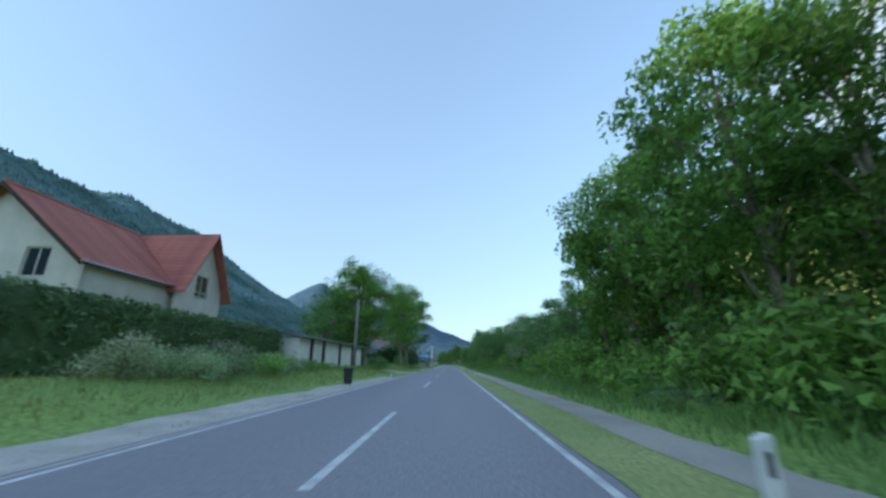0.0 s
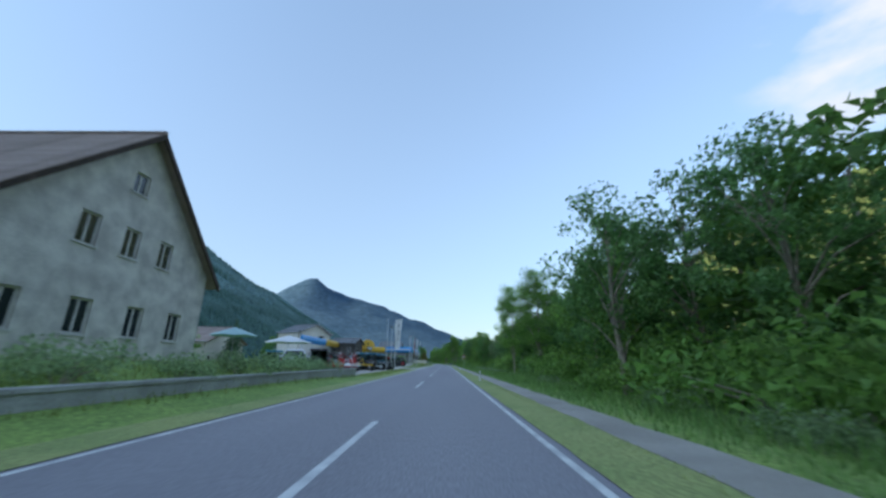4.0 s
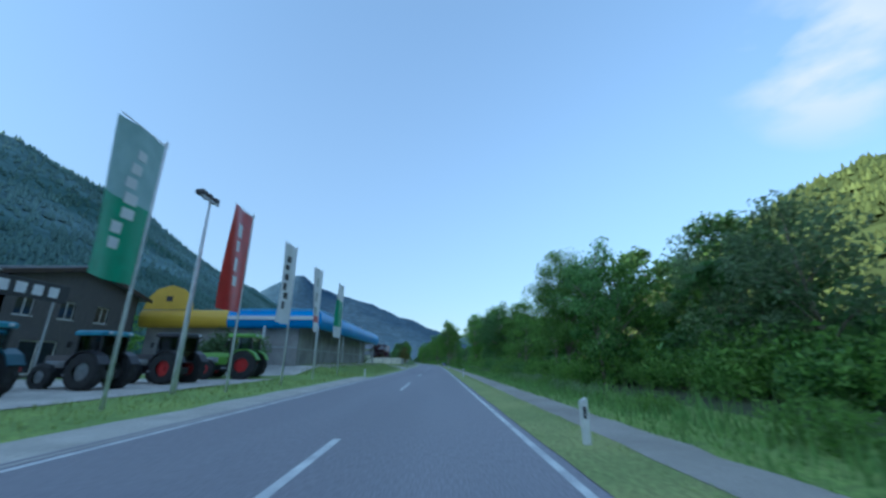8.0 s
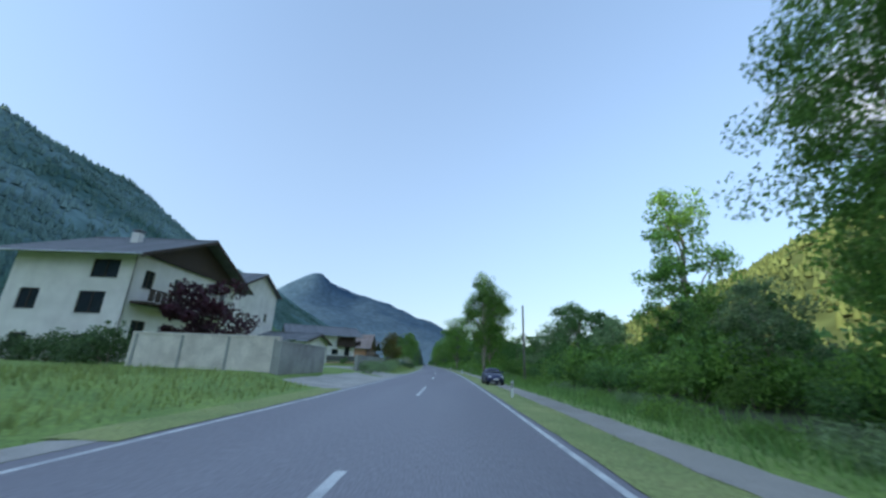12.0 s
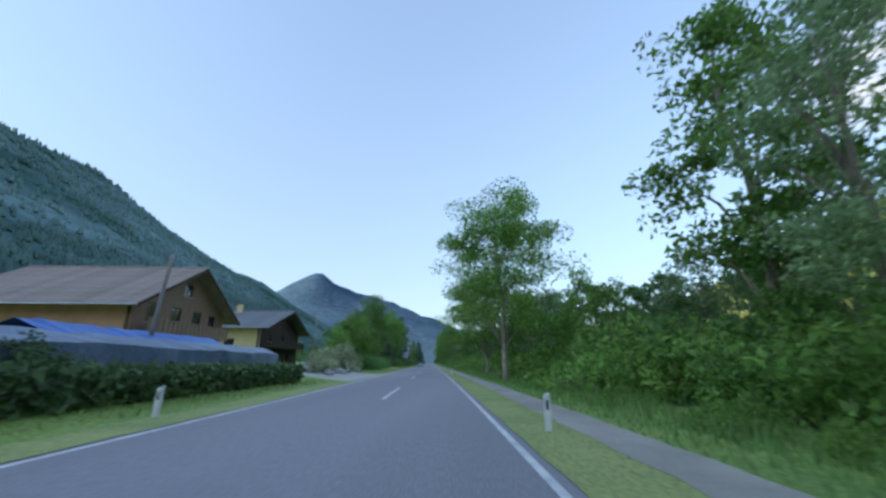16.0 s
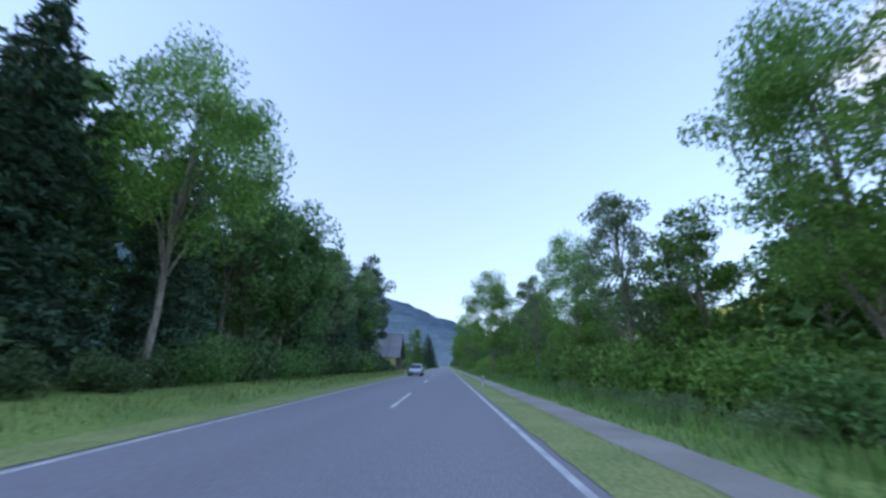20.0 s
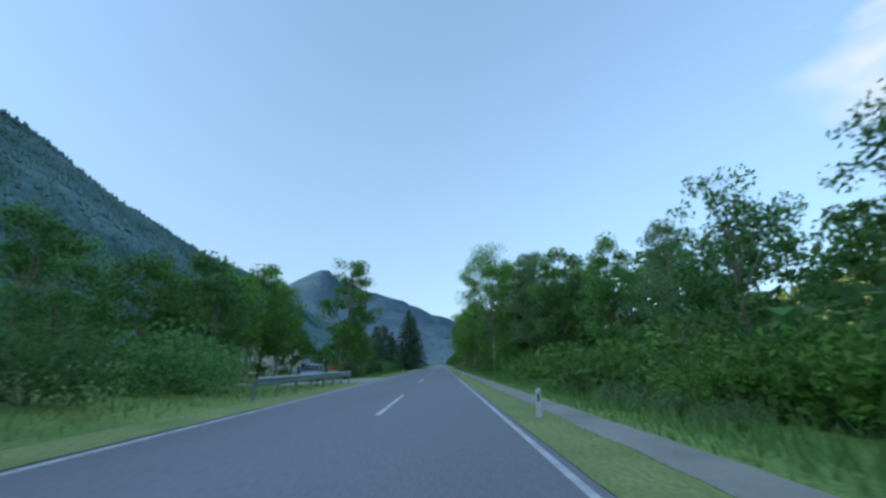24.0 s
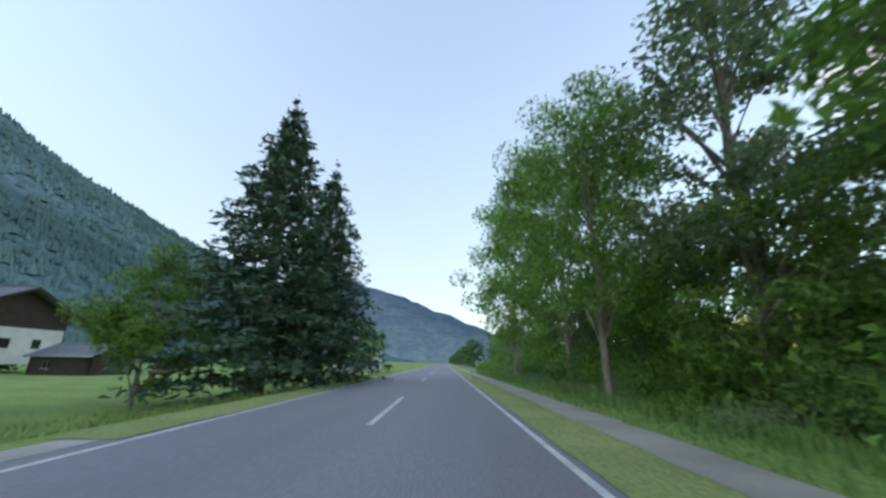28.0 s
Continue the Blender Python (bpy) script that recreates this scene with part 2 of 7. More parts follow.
AMBER_P = mat("yellow_vinyl", (0.72, 0.46, 0.04), (0.62, 0.38, 0.035), 0.45, 0.8, fine=0.08)
WHITE_P = mat("white_vinyl", (0.8, 0.8, 0.8), (0.68, 0.69, 0.7), 0.45, 0.8, fine=0.06)
RED_P = mat("red_paint", (0.55, 0.03, 0.03), (0.42, 0.025, 0.025), 0.35, 2.0, fine=0.08)
GREEN_P = mat("green_paint", (0.03, 0.34, 0.17), (0.025, 0.27, 0.13), 0.45, 2.0, fine=0.08)
LIME_P = mat("lime_paint", (0.2, 0.42, 0.06), (0.16, 0.34, 0.05), 0.4, 2.0, fine=0.08)
TEAL_P = mat("pale_teal_cloth", (0.42, 0.58, 0.58), (0.34, 0.5, 0.5), 0.7, 2.0, fine=0.06)
NAVY_P = mat("navy_vinyl", (0.02, 0.07, 0.36), (0.015, 0.055, 0.28), 0.45, 2.0, fine=0.08)
RUBBER = mat("tyre_rubber", (0.018, 0.018, 0.019), (0.03, 0.03, 0.03), 0.8, 5.0, bump=0.4)
SILVER_P = mat("silver_car_paint", (0.55, 0.6, 0.66), (0.5, 0.55, 0.61), 0.3, 1.0, metal=0.35)
WHITE_CAR = mat("white_car_paint", (0.75, 0.76, 0.78), (0.7, 0.71, 0.73), 0.25, 1.0)
BRICK_P = mat("rusty_red_boards", (0.38, 0.12, 0.08), (0.28, 0.09, 0.065), 0.8, 2.0, bump=0.4, fine=0.2, fine_scale=15)
CLADDING = mat("corrugated_grey", (0.36, 0.35, 0.34), (0.23, 0.23, 0.225), 0.6, 0.7, fine=0.15, fine_scale=12)
SHEET = mat("grey_blue_sheet", (0.14, 0.2, 0.3), (0.09, 0.13, 0.2), 0.45, 1.2, bump=0.5, fine=0.2, fine_scale=8)
TARP = mat("blue_tarpaulin", (0.03, 0.12, 0.42), (0.05, 0.16, 0.5), 0.5, 1.0, bump=0.4, fine=0.15, fine_scale=8)
PLASTIC_W = mat("white_plastic", (0.78, 0.78, 0.76), (0.6, 0.6, 0.58), 0.55, 4.0, fine=0.1)


# ---- mesh helpers ----
def mesh(name, verts, faces, material, smooth=False):
    me = bpy.data.meshes.new(name)
    me.from_pydata(verts, [], faces)
    me.update()
    for m in material if isinstance(material, (list, tuple)) else [material]:
        me.materials.append(m)
    if smooth:
        me.shade_smooth()
    return me


def part(name, me, parent, label="", m=None):
    """One mesh as a part of a thing, at the pose m inside it."""
    ob = new(name, me)
    ob.parent = parent
    if m is not None:
        ob.matrix_basis = m
    if label:
        tagged(ob, label)
    return ob


def thing(name, m, label, category, group="", kind=""):
    ob = new(name)
    ob.matrix_basis = m
    return tagged(ob, label, category, group, kind)


class Build:
    """Collects faces for one mesh."""

    def __init__(self):
        self.v, self.f, self.weld = [], [], False

    def add(self, verts, faces):
        k = len(self.v)
        self.v += [tuple(p) for p in verts]
        self.f += [tuple(i + k for i in q) for q in faces]
        return self

    def box(self, x0, x1, y0, y1, z0, z1, c=0.0):
        """A box; c chamfers its upright edges and top rim."""
        if c <= 0:
            v = [(x, y, z) for z in (z0, z1) for x, y in ((x0, y0), (x1, y0), (x1, y1), (x0, y1))]
            return self.add(v, [(3, 2, 1, 0), (4, 5, 6, 7), (0, 1, 5, 4), (1, 2, 6, 5), (2, 3, 7, 6), (3, 0, 4, 7)])
        ring = [(x0 + c, y0), (x1 - c, y0), (x1, y0 + c), (x1, y1 - c), (x1 - c, y1), (x0 + c, y1), (x0, y1 - c), (x0, y0 + c)]
        cx, cy = (x0 + x1) / 2, (y0 + y1) / 2
        kx, ky = 1 - 2 * c / max(x1 - x0, 1e-6), 1 - 2 * c / max(y1 - y0, 1e-6)
        v = [(x, y, z0) for x, y in ring] + [(x, y, z1 - c) for x, y in ring] + [(cx + (x - cx) * kx, cy + (y - cy) * ky, z1) for x, y in ring]
        f = [tuple(range(7, -1, -1)), tuple(range(16, 24))]
        for r in (0, 8):
            f += [(r + i, r + (i + 1) % 8, r + 8 + (i + 1) % 8, r + 8 + i) for i in range(8)]
        return self.add(v, f)

    def tube(self, pts, radii, sides=8, cap=True):
        """A tapered tube along points."""
        rings, pts = [], [Vector(p) for p in pts]
        for i, p in enumerate(pts):
            t = (pts[min(i + 1, len(pts) - 1)] - pts[max(i - 1, 0)]).normalized()
            a = t.cross(Vector((0, 0, 1)) if abs(t.z) < 0.9 else Vector((1, 0, 0))).normalized()
            b = t.cross(a)
            rings.append([p + (a * math.cos(q) + b * math.sin(q)) * radii[i] for q in (2 * math.pi * k / sides for k in range(sides))])
        v = [p for r in rings for p in r]
        f = [(i * sides + k, i * sides + (k + 1) % sides, (i + 1) * sides + (k + 1) % sides, (i + 1) * sides + k)
             for i in range(len(pts) - 1) for k in range(sides)]
        if cap:
            f += [tuple(range(sides - 1, -1, -1)), tuple(range((len(pts) - 1) * sides, len(pts) * sides))]
        return self.add(v, f)

    def prism(self, outline, y0, y1):
        """An outline of (x, z) pulled along y."""
        n = len(outline)
        v = [(x, y0, z) for x, z in outline] + [(x, y1, z) for x, z in outline]
        return self.add(v, [tuple(range(n)), tuple(range(2 * n - 1, n - 1, -1))] + [(i + n, (i + 1) % n + n, (i + 1) % n, i) for i in range(n)])

    def wheel(self, x0, x1, y, z, r, sides=20, hole=0.0):
        """A wheel on an axle along x."""
        ring = [(math.cos(2 * math.pi * k / sides), math.sin(2 * math.pi * k / sides)) for k in range(sides)]
        prof = [(x0, hole), (x0, r * 0.9), (x0 + (x1 - x0) * 0.15, r), (x1 - (x1 - x0) * 0.15, r), (x1, r * 0.9), (x1, hole)]
        v = [(x, y + c * q, z + s * q) for x, q in prof for c, s in ring]
        f = [(i * sides + k, (i + 1) * sides + k, (i + 1) * sides + (k + 1) % sides, i * sides + (k + 1) % sides) for i in range(len(prof) - 1) for k in range(sides)]
        return self.add(v, f)

    def mesh(self, name, material, smooth=False):
        me = mesh(name, self.v, self.f, material, smooth)
        if self.weld:
            bm = bmesh.new()
            bm.from_mesh(me)
            bmesh.ops.remove_doubles(bm, verts=bm.verts, dist=0.0005)
            bm.to_mesh(me)
            bm.free()
        return me


def smooth_step(a, b, x):
    u = min(max((x - a) / (b - a), 0.0), 1.0)
    return u * u * (3 - 2 * u)


def table(rows, s):
    for (a, p), (b, q) in zip(rows, rows[1:]):
        if s <= b:
            return p + (q - p) * max(0.0, (s - a) / (b - a))
    return rows[-1][1]


# ---- ground ----
BANK = [(0, 0.9), (46, 0.9), (53, 0.4), (62, 0.4), (69, 1.3), (115, 1.2), (128, 0.1), (212, 0.1), (222, 1.0), (262, 1.0), (275, 0.5), (300, 0.6), (360, 0.8), (395, 0.5), (430, 0.5), (480, 0.4), (562, 0.3), (574, -0.25), (592, -0.25), (602, 0.2), (626, 0.1), (642, -0.85), (700, -0.85)]


def lie(s, d):
    """Height of the ground."""
    if d < 0:
        z = table(BANK, s) * smooth_step(4.6, 9.5, -d)
        z += 6.0 * smooth_step(60, 260, -d)
    else:
        z = -0.25 * smooth_step(6.3, 8.5, d) + 1.0 * smooth_step(11, 30, d)
    if abs(d) < 4.2:
        return -0.09
    return z - 0.02 + 0.06 * noise.noise(Vector((s * 0.3, d * 0.3, 0))) * smooth_step(6.0, 9, abs(d))


def strip(name, s0, s1, d0, d1, step, z, material, thick=0.0):
    """A band along the road."""
    n = max(1, math.ceil((s1 - s0) / step))
    b = Build()
    for i in range(n + 1):
        s = s0 + (s1 - s0) * i / n
        b.v += [tuple(at(s, d0, z)), tuple(at(s, d1, z))]
        if thick:
            b.v += [tuple(at(s, d1, z - thick)), tuple(at(s, d0, z - thick))]
    k = 4 if thick else 2
    for i in range(n):
        a = i * k
        for j in range(k if thick else 1):
            b.f.append((a + j, a + (j + 1) % k, a + k + (j + 1) % k, a + k + j))
    if thick:
        b.f += [(3, 2, 1, 0), tuple(n * 4 + j for j in range(4))]
    return b


def ragged(s0, s1, d0, d1, z, wild, seed):
    """A thin band along the road with uneven edges."""
    n = max(2, int((s1 - s0) / 0.8))
    b = Build()
    for i in range(n + 1):
        s = s0 + (s1 - s0) * i / n
        for k, d in enumerate((d0, d1)):
            w = wild[k] * (noise.noise(Vector((s * 0.9, seed, k))) + 0.6 * noise.noise(Vector((s * 0.21, seed, k + 5))))
            b.v.append(tuple(at(s, d + w, z)))
    b.f = [(2 * i, 2 * i + 1, 2 * i + 3, 2 * i + 2) for i in range(n)]
    return b


def ground():
    ss = [-380, -300, -200, -120] + list(range(-60, 780, 5)) + [800, 850, 900, 1000, 1200, 1500, 1900, 2400, 3000, 3500]
    ds = [-2600, -1400, -800, -500, -300, -200, -140, -100, -75, -55, -42, -34, -28, -24, -20, -17, -14.5, -12.5, -11, -9.5, -8.2, -7, -6, -5.2, -4.6, -4.25, -4.15,
          0, 4.15, 4.25, 4.9, 6.2, 7, 8, 9.5, 11, 13, 16, 20, 26, 34, 45, 60, 90, 140, 220, 400, 800, 1400, 2600]
    v = [tuple(at(s, d, lie(s, d))) for s in ss for d in ds]
    n = len(ds)
    f = [(i * n + j, i * n + j + 1, (i + 1) * n + j + 1, (i + 1) * n + j) for i in range(len(ss) - 1) for j in range(n - 1)]
    me = mesh("ground", v, f, [GRASS, FLOOR_M], True)
    me.polygons.foreach_set("material_index", [1 if 11 <= ds[q[0] % n] < 400 else 0 for q in f])
    ob = new("ground", me)
    tagged(ob, "green mown meadow and verge beside the road", "ground", kind="structure")


ground()
road = new("road", strip("road", -60, 1500, -3.85, 3.6, 5, 0.0, ASPHALT, 0.1).mesh("road", ASPHALT))
tagged(road, "two-lane country road of worn blue-grey asphalt", "road", kind="structure")
edge_right = new("edge_line", strip("edge", -60, 1500, 3.12, 3.24, 5, 0.004, LINE).mesh("edge_line", LINE))
tagged(edge_right, "continuous white edge line painted on the asphalt", "road marking", kind="structure")
for k in range(-4, 70):
    e = 11.0 + 18 * k
    ob = new("dash_line", strip("dash", e - 6.6, e, -0.07, 0.07, 2, 0.004, LINE).mesh("dash_line", LINE))
    tagged(ob, "worn white centre dash painted on the asphalt", "road marking", "centre dashes", "structure")
edge_left = new("edge_line", strip("edge", -60, 1500, -3.5, -3.38, 5, 0.004, LINE).mesh("edge_line", LINE))
tagged(edge_left, "thin white edge line along the opposite lane", "road marking", kind="structure")
cycle_path = new("pavement", ragged(-60, 1200, 4.58, 5.6, 0.02, (0.12, 0.16), 3).mesh("pavement", PATH_M))
tagged(cycle_path, "narrow grey asphalt cycle path beyond the verge", "path", kind="structure")
verge_right = new("ground_verge", ragged(-60, 1200, 3.38, 5.0, 0.012, (0.05, 0.0), 8).mesh("ground_verge", VERGE))
tagged(verge_right, "yellowish mown grass strip between road and path", "verge", kind="structure")
for a, b in ((-60, -6), (41, 54), (62, 84), (96, 166), (222, 258), (282, 294.5), (324, 396), (414, 446.5), (451.5, 580), (590, 637), (650.5, 1200)):
    tagged(new("ground_verge", ragged(a, b, -4.78, -3.62, 0.012, (0.05, 0.06), 12).mesh("ground_verge", VERGE)), "mown grass strip along the opposite lane", "verge", kind="structure")
# ---- hills ----
def hill(name, side, s0, s1, foot, crest, height, material, label, seed, step=60, rows=16, rough=0.16, bumps=0.0):
    """A wooded range along the valley: side -1 left, 1 right. Gives back its height over the valley floor."""
    n = int((s1 - s0) / step)

    def rise_at(s, d):
        u = (d - foot) / ((crest - foot) * 1.35)
        rise = (max(u, 0.0) / 0.74) ** 1.08 if u < 0.74 else 1.0 - (u - 0.74) * 0.8
        big = noise.noise(Vector((s * 0.0022, d * 0.003, seed))) + 0.5 * noise.noise(Vector((s * 0.006, d * 0.006, seed + 7)))
        small = noise.noise(Vector((s * 0.03, d * 0.03, seed + 3))) + noise.noise(Vector((s * 0.07, d * 0.07, seed + 5)))
        z = table(height, s) * rise * (1 + rough * big) + small * 4.0 * min(1.0, u * 4)
        return z + bumps * noise.noise(Vector((s * 0.117, d * 0.131, seed + 9))) * min(1.0, u * 6)
    v, f = [], []
    m = rows + 1
    for i in range(n + 1):
        s = s0 + (s1 - s0) * i / n
        for j in range(m):
            d = foot + (crest - foot) * 1.35 * j / rows
            v.append(tuple(at(s, side * d, rise_at(s, d))))
    for i in range(n):
        for j in range(rows):
            q = (i * m + j, (i + 1) * m + j, (i + 1) * m + j + 1, i * m + j + 1)
            f.append(q if side < 0 else q[::-1])
    tagged(new(name, mesh(name, v, f, material, True)), label, "hill", kind="structure")
    return rise_at


def forest(name, side, rise_at, s0, s1, d0, d1, count, h0, h1, material, label, seed):
    """The far tree crowns that cover a slope, each a rough cone of its own height."""
    rng = np.random.default_rng(seed)
    v, f = [], []
    for s, d, q, w, a in zip(rng.uniform(s0, s1, count), rng.uniform(d0, d1, count), rng.uniform(h0, h1, count), rng.uniform(0.22, 0.38, count), rng.uniform(0, 6.28, count)):
        p = at(s, side * d, rise_at(s, d))
        k = len(v)
        jit = rng.uniform(0.55, 1.4, 12)
        for ring, (zz, r) in enumerate(((0.0, 1.0), (0.5, 0.55))):
            for c in range(6):
                g = a + c * math.pi / 3
                r2 = q * w * r * jit[ring * 6 + c]
                v.append((p.x + math.cos(g) * r2, p.y + math.sin(g) * r2, p.z + q * zz * (0.8 + 0.2 * jit[c])))
        v.append((p.x, p.y, p.z + q))
        for c in range(6):
            e = (c + 1) % 6
            f += [(k + c, k + e, k + 6 + e, k + 6 + c), (k + 6 + c, k + 6 + e, k + 12)]
    tagged(new(name, mesh(name, v, f, material, True)), label, "forest", kind="stuff")


LEFT_CREST = [(-400, 322), (400, 322), (560, 337), (720, 354), (800, 382), (900, 372), (1060, 376), (1140, 357), (1250, 337), (1400, 327), (1600, 304), (1720, 312), (1900, 317), (2300, 192), (3000, 112)]
# carried on unseen behind the start so its ridge blocks the low sun
left_rise = hill("backdrop_left_range", -1, -1500, 2500, 150, 700, LEFT_CREST, WOODS_FAR, "steep dark forested mountain side, haze painted in as blue-grey", 3.0, step=12, rows=44, rough=0.06)
RIGHT_CREST = [(-400, 172), (400, 180), (500, 172), (640, 134), (740, 110), (800, 102), (900, 82), (1000, 64), (1300, 52), (3000, 30)]
right_rise = hill("backdrop_right_range", 1, -390, 2600, 110, 400, RIGHT_CREST, WOODS_LIT, "sunlit yellow-green wooded mountain side", 11.0, step=9, rows=44, rough=0.1, bumps=5.0)


forest("left_lower_forest", -1, left_rise, -60, 1150, 152, 340, 11000, 3.5, 7.5, CANOPY_FAR, "dark mixed forest on the lower slope, blue-grey haze painted in", 53)
forest("left_slope_forest", -1, left_rise, -60, 1750, 335, 690, 7500, 5, 10, CANOPY_FAR, "dark mixed forest covering the steep slope, blue-grey haze painted in", 51)
forest("right_slope_forest", 1, right_rise, -40, 1000, 112, 402, 6500, 4.5, 9, CANOPY_LIT, "sunlit yellow-green forest covering the slope", 52)


def peak(name, az, dist, height, width, material, label, seed):
    """A distant mountain seen along the valley, az degrees left of straight ahead."""
    c = Vector((-math.sin(radians(az)) * dist, math.cos(radians(az)) * dist, 0))
    v, f = [], []
    n, m = 60, 18
    for i in range(n + 1):
        for j in range(m + 1):
            x, y = (i / n * 2 - 1), (j / m * 2 - 1)
            r = math.sqrt(x * x + y * y)
            z = height * (max(0.0, 1 - abs(x)) ** 1.05) * max(0.0, 1 - abs(y) ** 1.3)
            z *= 1 + 0.22 * noise.noise(Vector((x * 3, y * 3, seed))) + 0.1 * noise.noise(Vector((x * 9, y * 9, seed)))
            v.append(tuple(c + Vector((x * width, y * width * 0.6, z - 12))))
    for i in range(n):
        for j in range(m):
            a = i * (m + 1) + j
            f.append((a, a + m + 1, a + m + 2, a + 1))
    return tagged(new(name, mesh(name, v, f, material, True)), label, "mountain", kind="structure")


# the blue of these peaks is painted haze, not their own colour
peak("backdrop_peak", 18.3, 3700, 720, 1900, HAZE_HILL, "wooded peak farther up the valley, haze painted in as blue", 2.0)
peak("backdrop_far_peak", 6.5, 4500, 470, 900, HAZE_FAR, "rocky peaks at the valley's end, haze painted in as pale blue", 5.0)
peak("backdrop_side_peak", -6, 4200, 280, 1100, HAZE_HILL, "low hills at the valley's end, haze painted in as blue", 9.0)


# ---- trees ----
def leaf_mesh(name, pos, size, material, rng, up=0.35, long=1.5):
    """Small folded leaf sprays at the given places."""
    n = len(pos)
    nor = rng.normal(size=(n, 3))
    nor[:, 2] += up
    nor /= np.linalg.norm(nor, axis=1)[:, None]
    t = np.cross(nor, rng.normal(size=(n, 3)))
    t /= np.linalg.norm(t, axis=1)[:, None] + 1e-9
    b = np.cross(nor, t)
    k = (size * rng.uniform(0.6, 1.35, n))[:, None]
    v = np.empty((n, 3, 3))
    v[:, 0] = pos - t * k * long * 0.5
    v[:, 1] = pos + b * k * 0.55 + nor * k * 0.18
    v[:, 2] = pos + t * k * long * 0.5 - b * k * 0.3
    me = bpy.data.meshes.new(name)
    me.vertices.add(3 * n)
    me.vertices.foreach_set("co", v.reshape(-1))
    idx = np.arange(3 * n)
    me.loops.add(3 * n)
    me.loops.foreach_set("vertex_index", idx)
    me.polygons.add(n)
    me.polygons.foreach_set("loop_start", np.arange(0, 3 * n, 3))
    me.update(calc_edges=True)
    me.materials.append(material)
    return me


def broadleaf(seed, h, w, bare, leaves, size, material, clumps=60, thin=0.55, stout=0.016):
    """Meshes of a broad-leaved tree h metres high: trunk with limbs, and a crown of leaf sprays in uneven clumps."""
    rng = np.random.default_rng(seed)
    cs = []
    while len(cs) < clumps:
        p = rng.uniform(-1, 1, 3)
        r = np.linalg.norm(p)
        if 0.35 < r < 1.0:
            lean = 1.0 - 0.35 * max(0.0, p[2])
            cs.append(((p[0] * w * lean * rng.uniform(0.8, 1.1)), p[1] * w * lean * rng.uniform(0.8, 1.1), bare + (h - bare) * (0.5 + 0.5 * p[2])))
    cs = np.array(cs)
    rad = rng.uniform(0.55, 1.25, clumps) * w * 0.21
    who = rng.integers(0, clumps, leaves)
    off = rng.normal(size=(leaves, 3)) * thin
    far = np.linalg.norm(off, axis=1) / thin
    off *= np.minimum(1.0, 1.9 / far)[:, None]
    off[:, 2] *= 0.7
    pos = cs[who] + off * rad[who][:, None] * 1.25
    crown = leaf_mesh("crown", pos, size, material, rng)
    b = Build()
    top = bare + (h - bare) * 0.8
    bend = rng.uniform(-0.3, 0.3, (6, 2))
    trunk = [(bend[i][0] * i * 0.25, bend[i][1] * i * 0.25, top * i / 5) for i in range(6)]
    r0 = stout * h
    b.tube([(0, 0, -0.3)] + trunk, [r0 * 1.5] + [r0 * (1 - 0.16 * i) for i in range(6)], 9)
    for c in cs[rng.permutation(clumps)[:16]]:
        z = min(top * 0.92, max(bare * 0.75, c[2] - rng.uniform(0.15, 0.3) * h))
        i = min(4, int(z / top * 5))
        a = Vector(trunk[i]).lerp(Vector(trunk[i + 1]), z / top * 5 - i)
        e = Vector(c)
        mid = a.lerp(e, 0.5) + Vector((0, 0, 0.04 * h))
        r = r0 * 0.42 * (1 - 0.5 * z / h)
        b.tube([a, mid, e], [r, r * 0.65, r * 0.2], 5, False)
    return b.mesh("trunk", BARK, True), crown


def conifer(seed, h, w, bare, leaves, size, material):
    """Meshes of a spruce: straight trunk and drooping whorls of needle sprays."""
    rng = np.random.default_rng(seed)
    z = bare + (h - bare) * (1 - np.sqrt(rng.uniform(0.0, 1, leaves)))
    lay = (h - bare) / 16
    z = np.round((z - bare) / lay) * lay + bare + rng.normal(size=leaves) * lay * 0.16
    full = w * np.clip(1 - (z - bare) / (h - bare), 0.02, 1) ** 0.85
    ang = rng.integers(0, 9, leaves) * 2 * math.pi / 9 + np.round((z - bare) / lay) * 0.7 + rng.normal(size=leaves) * 0.16
    u = np.sqrt(rng.uniform(0.05, 1, leaves)) * (0.82 + 0.3 * np.sin(ang * 5 + z * 3))
    r = full * u
    pos = np.stack([np.cos(ang) * r, np.sin(ang) * r, z - 0.22 * r + 0.1 * rng.normal(size=leaves)], 1)
    crown = leaf_mesh("crown", pos, size, material, rng, 0.9, 1.9)
    b = Build()
    b.tube([(0, 0, -0.3), (0, 0, h * 0.5), (0, 0, h * 0.98)], [0.017 * h, 0.011 * h, 0.02], 8)
    for k in range(26):
        zz = bare * 0.7 + (h - bare * 0.7) * k / 28
        a = rng.uniform(0, 6.28)
        q = w * (1 - zz / h) * 0.8
        b.tube([(0, 0, zz), (math.cos(a) * q, math.sin(a) * q, zz - 0.2 * q)], [0.05, 0.015], 4, False)
    return b.mesh("trunk", BARK, True), crown


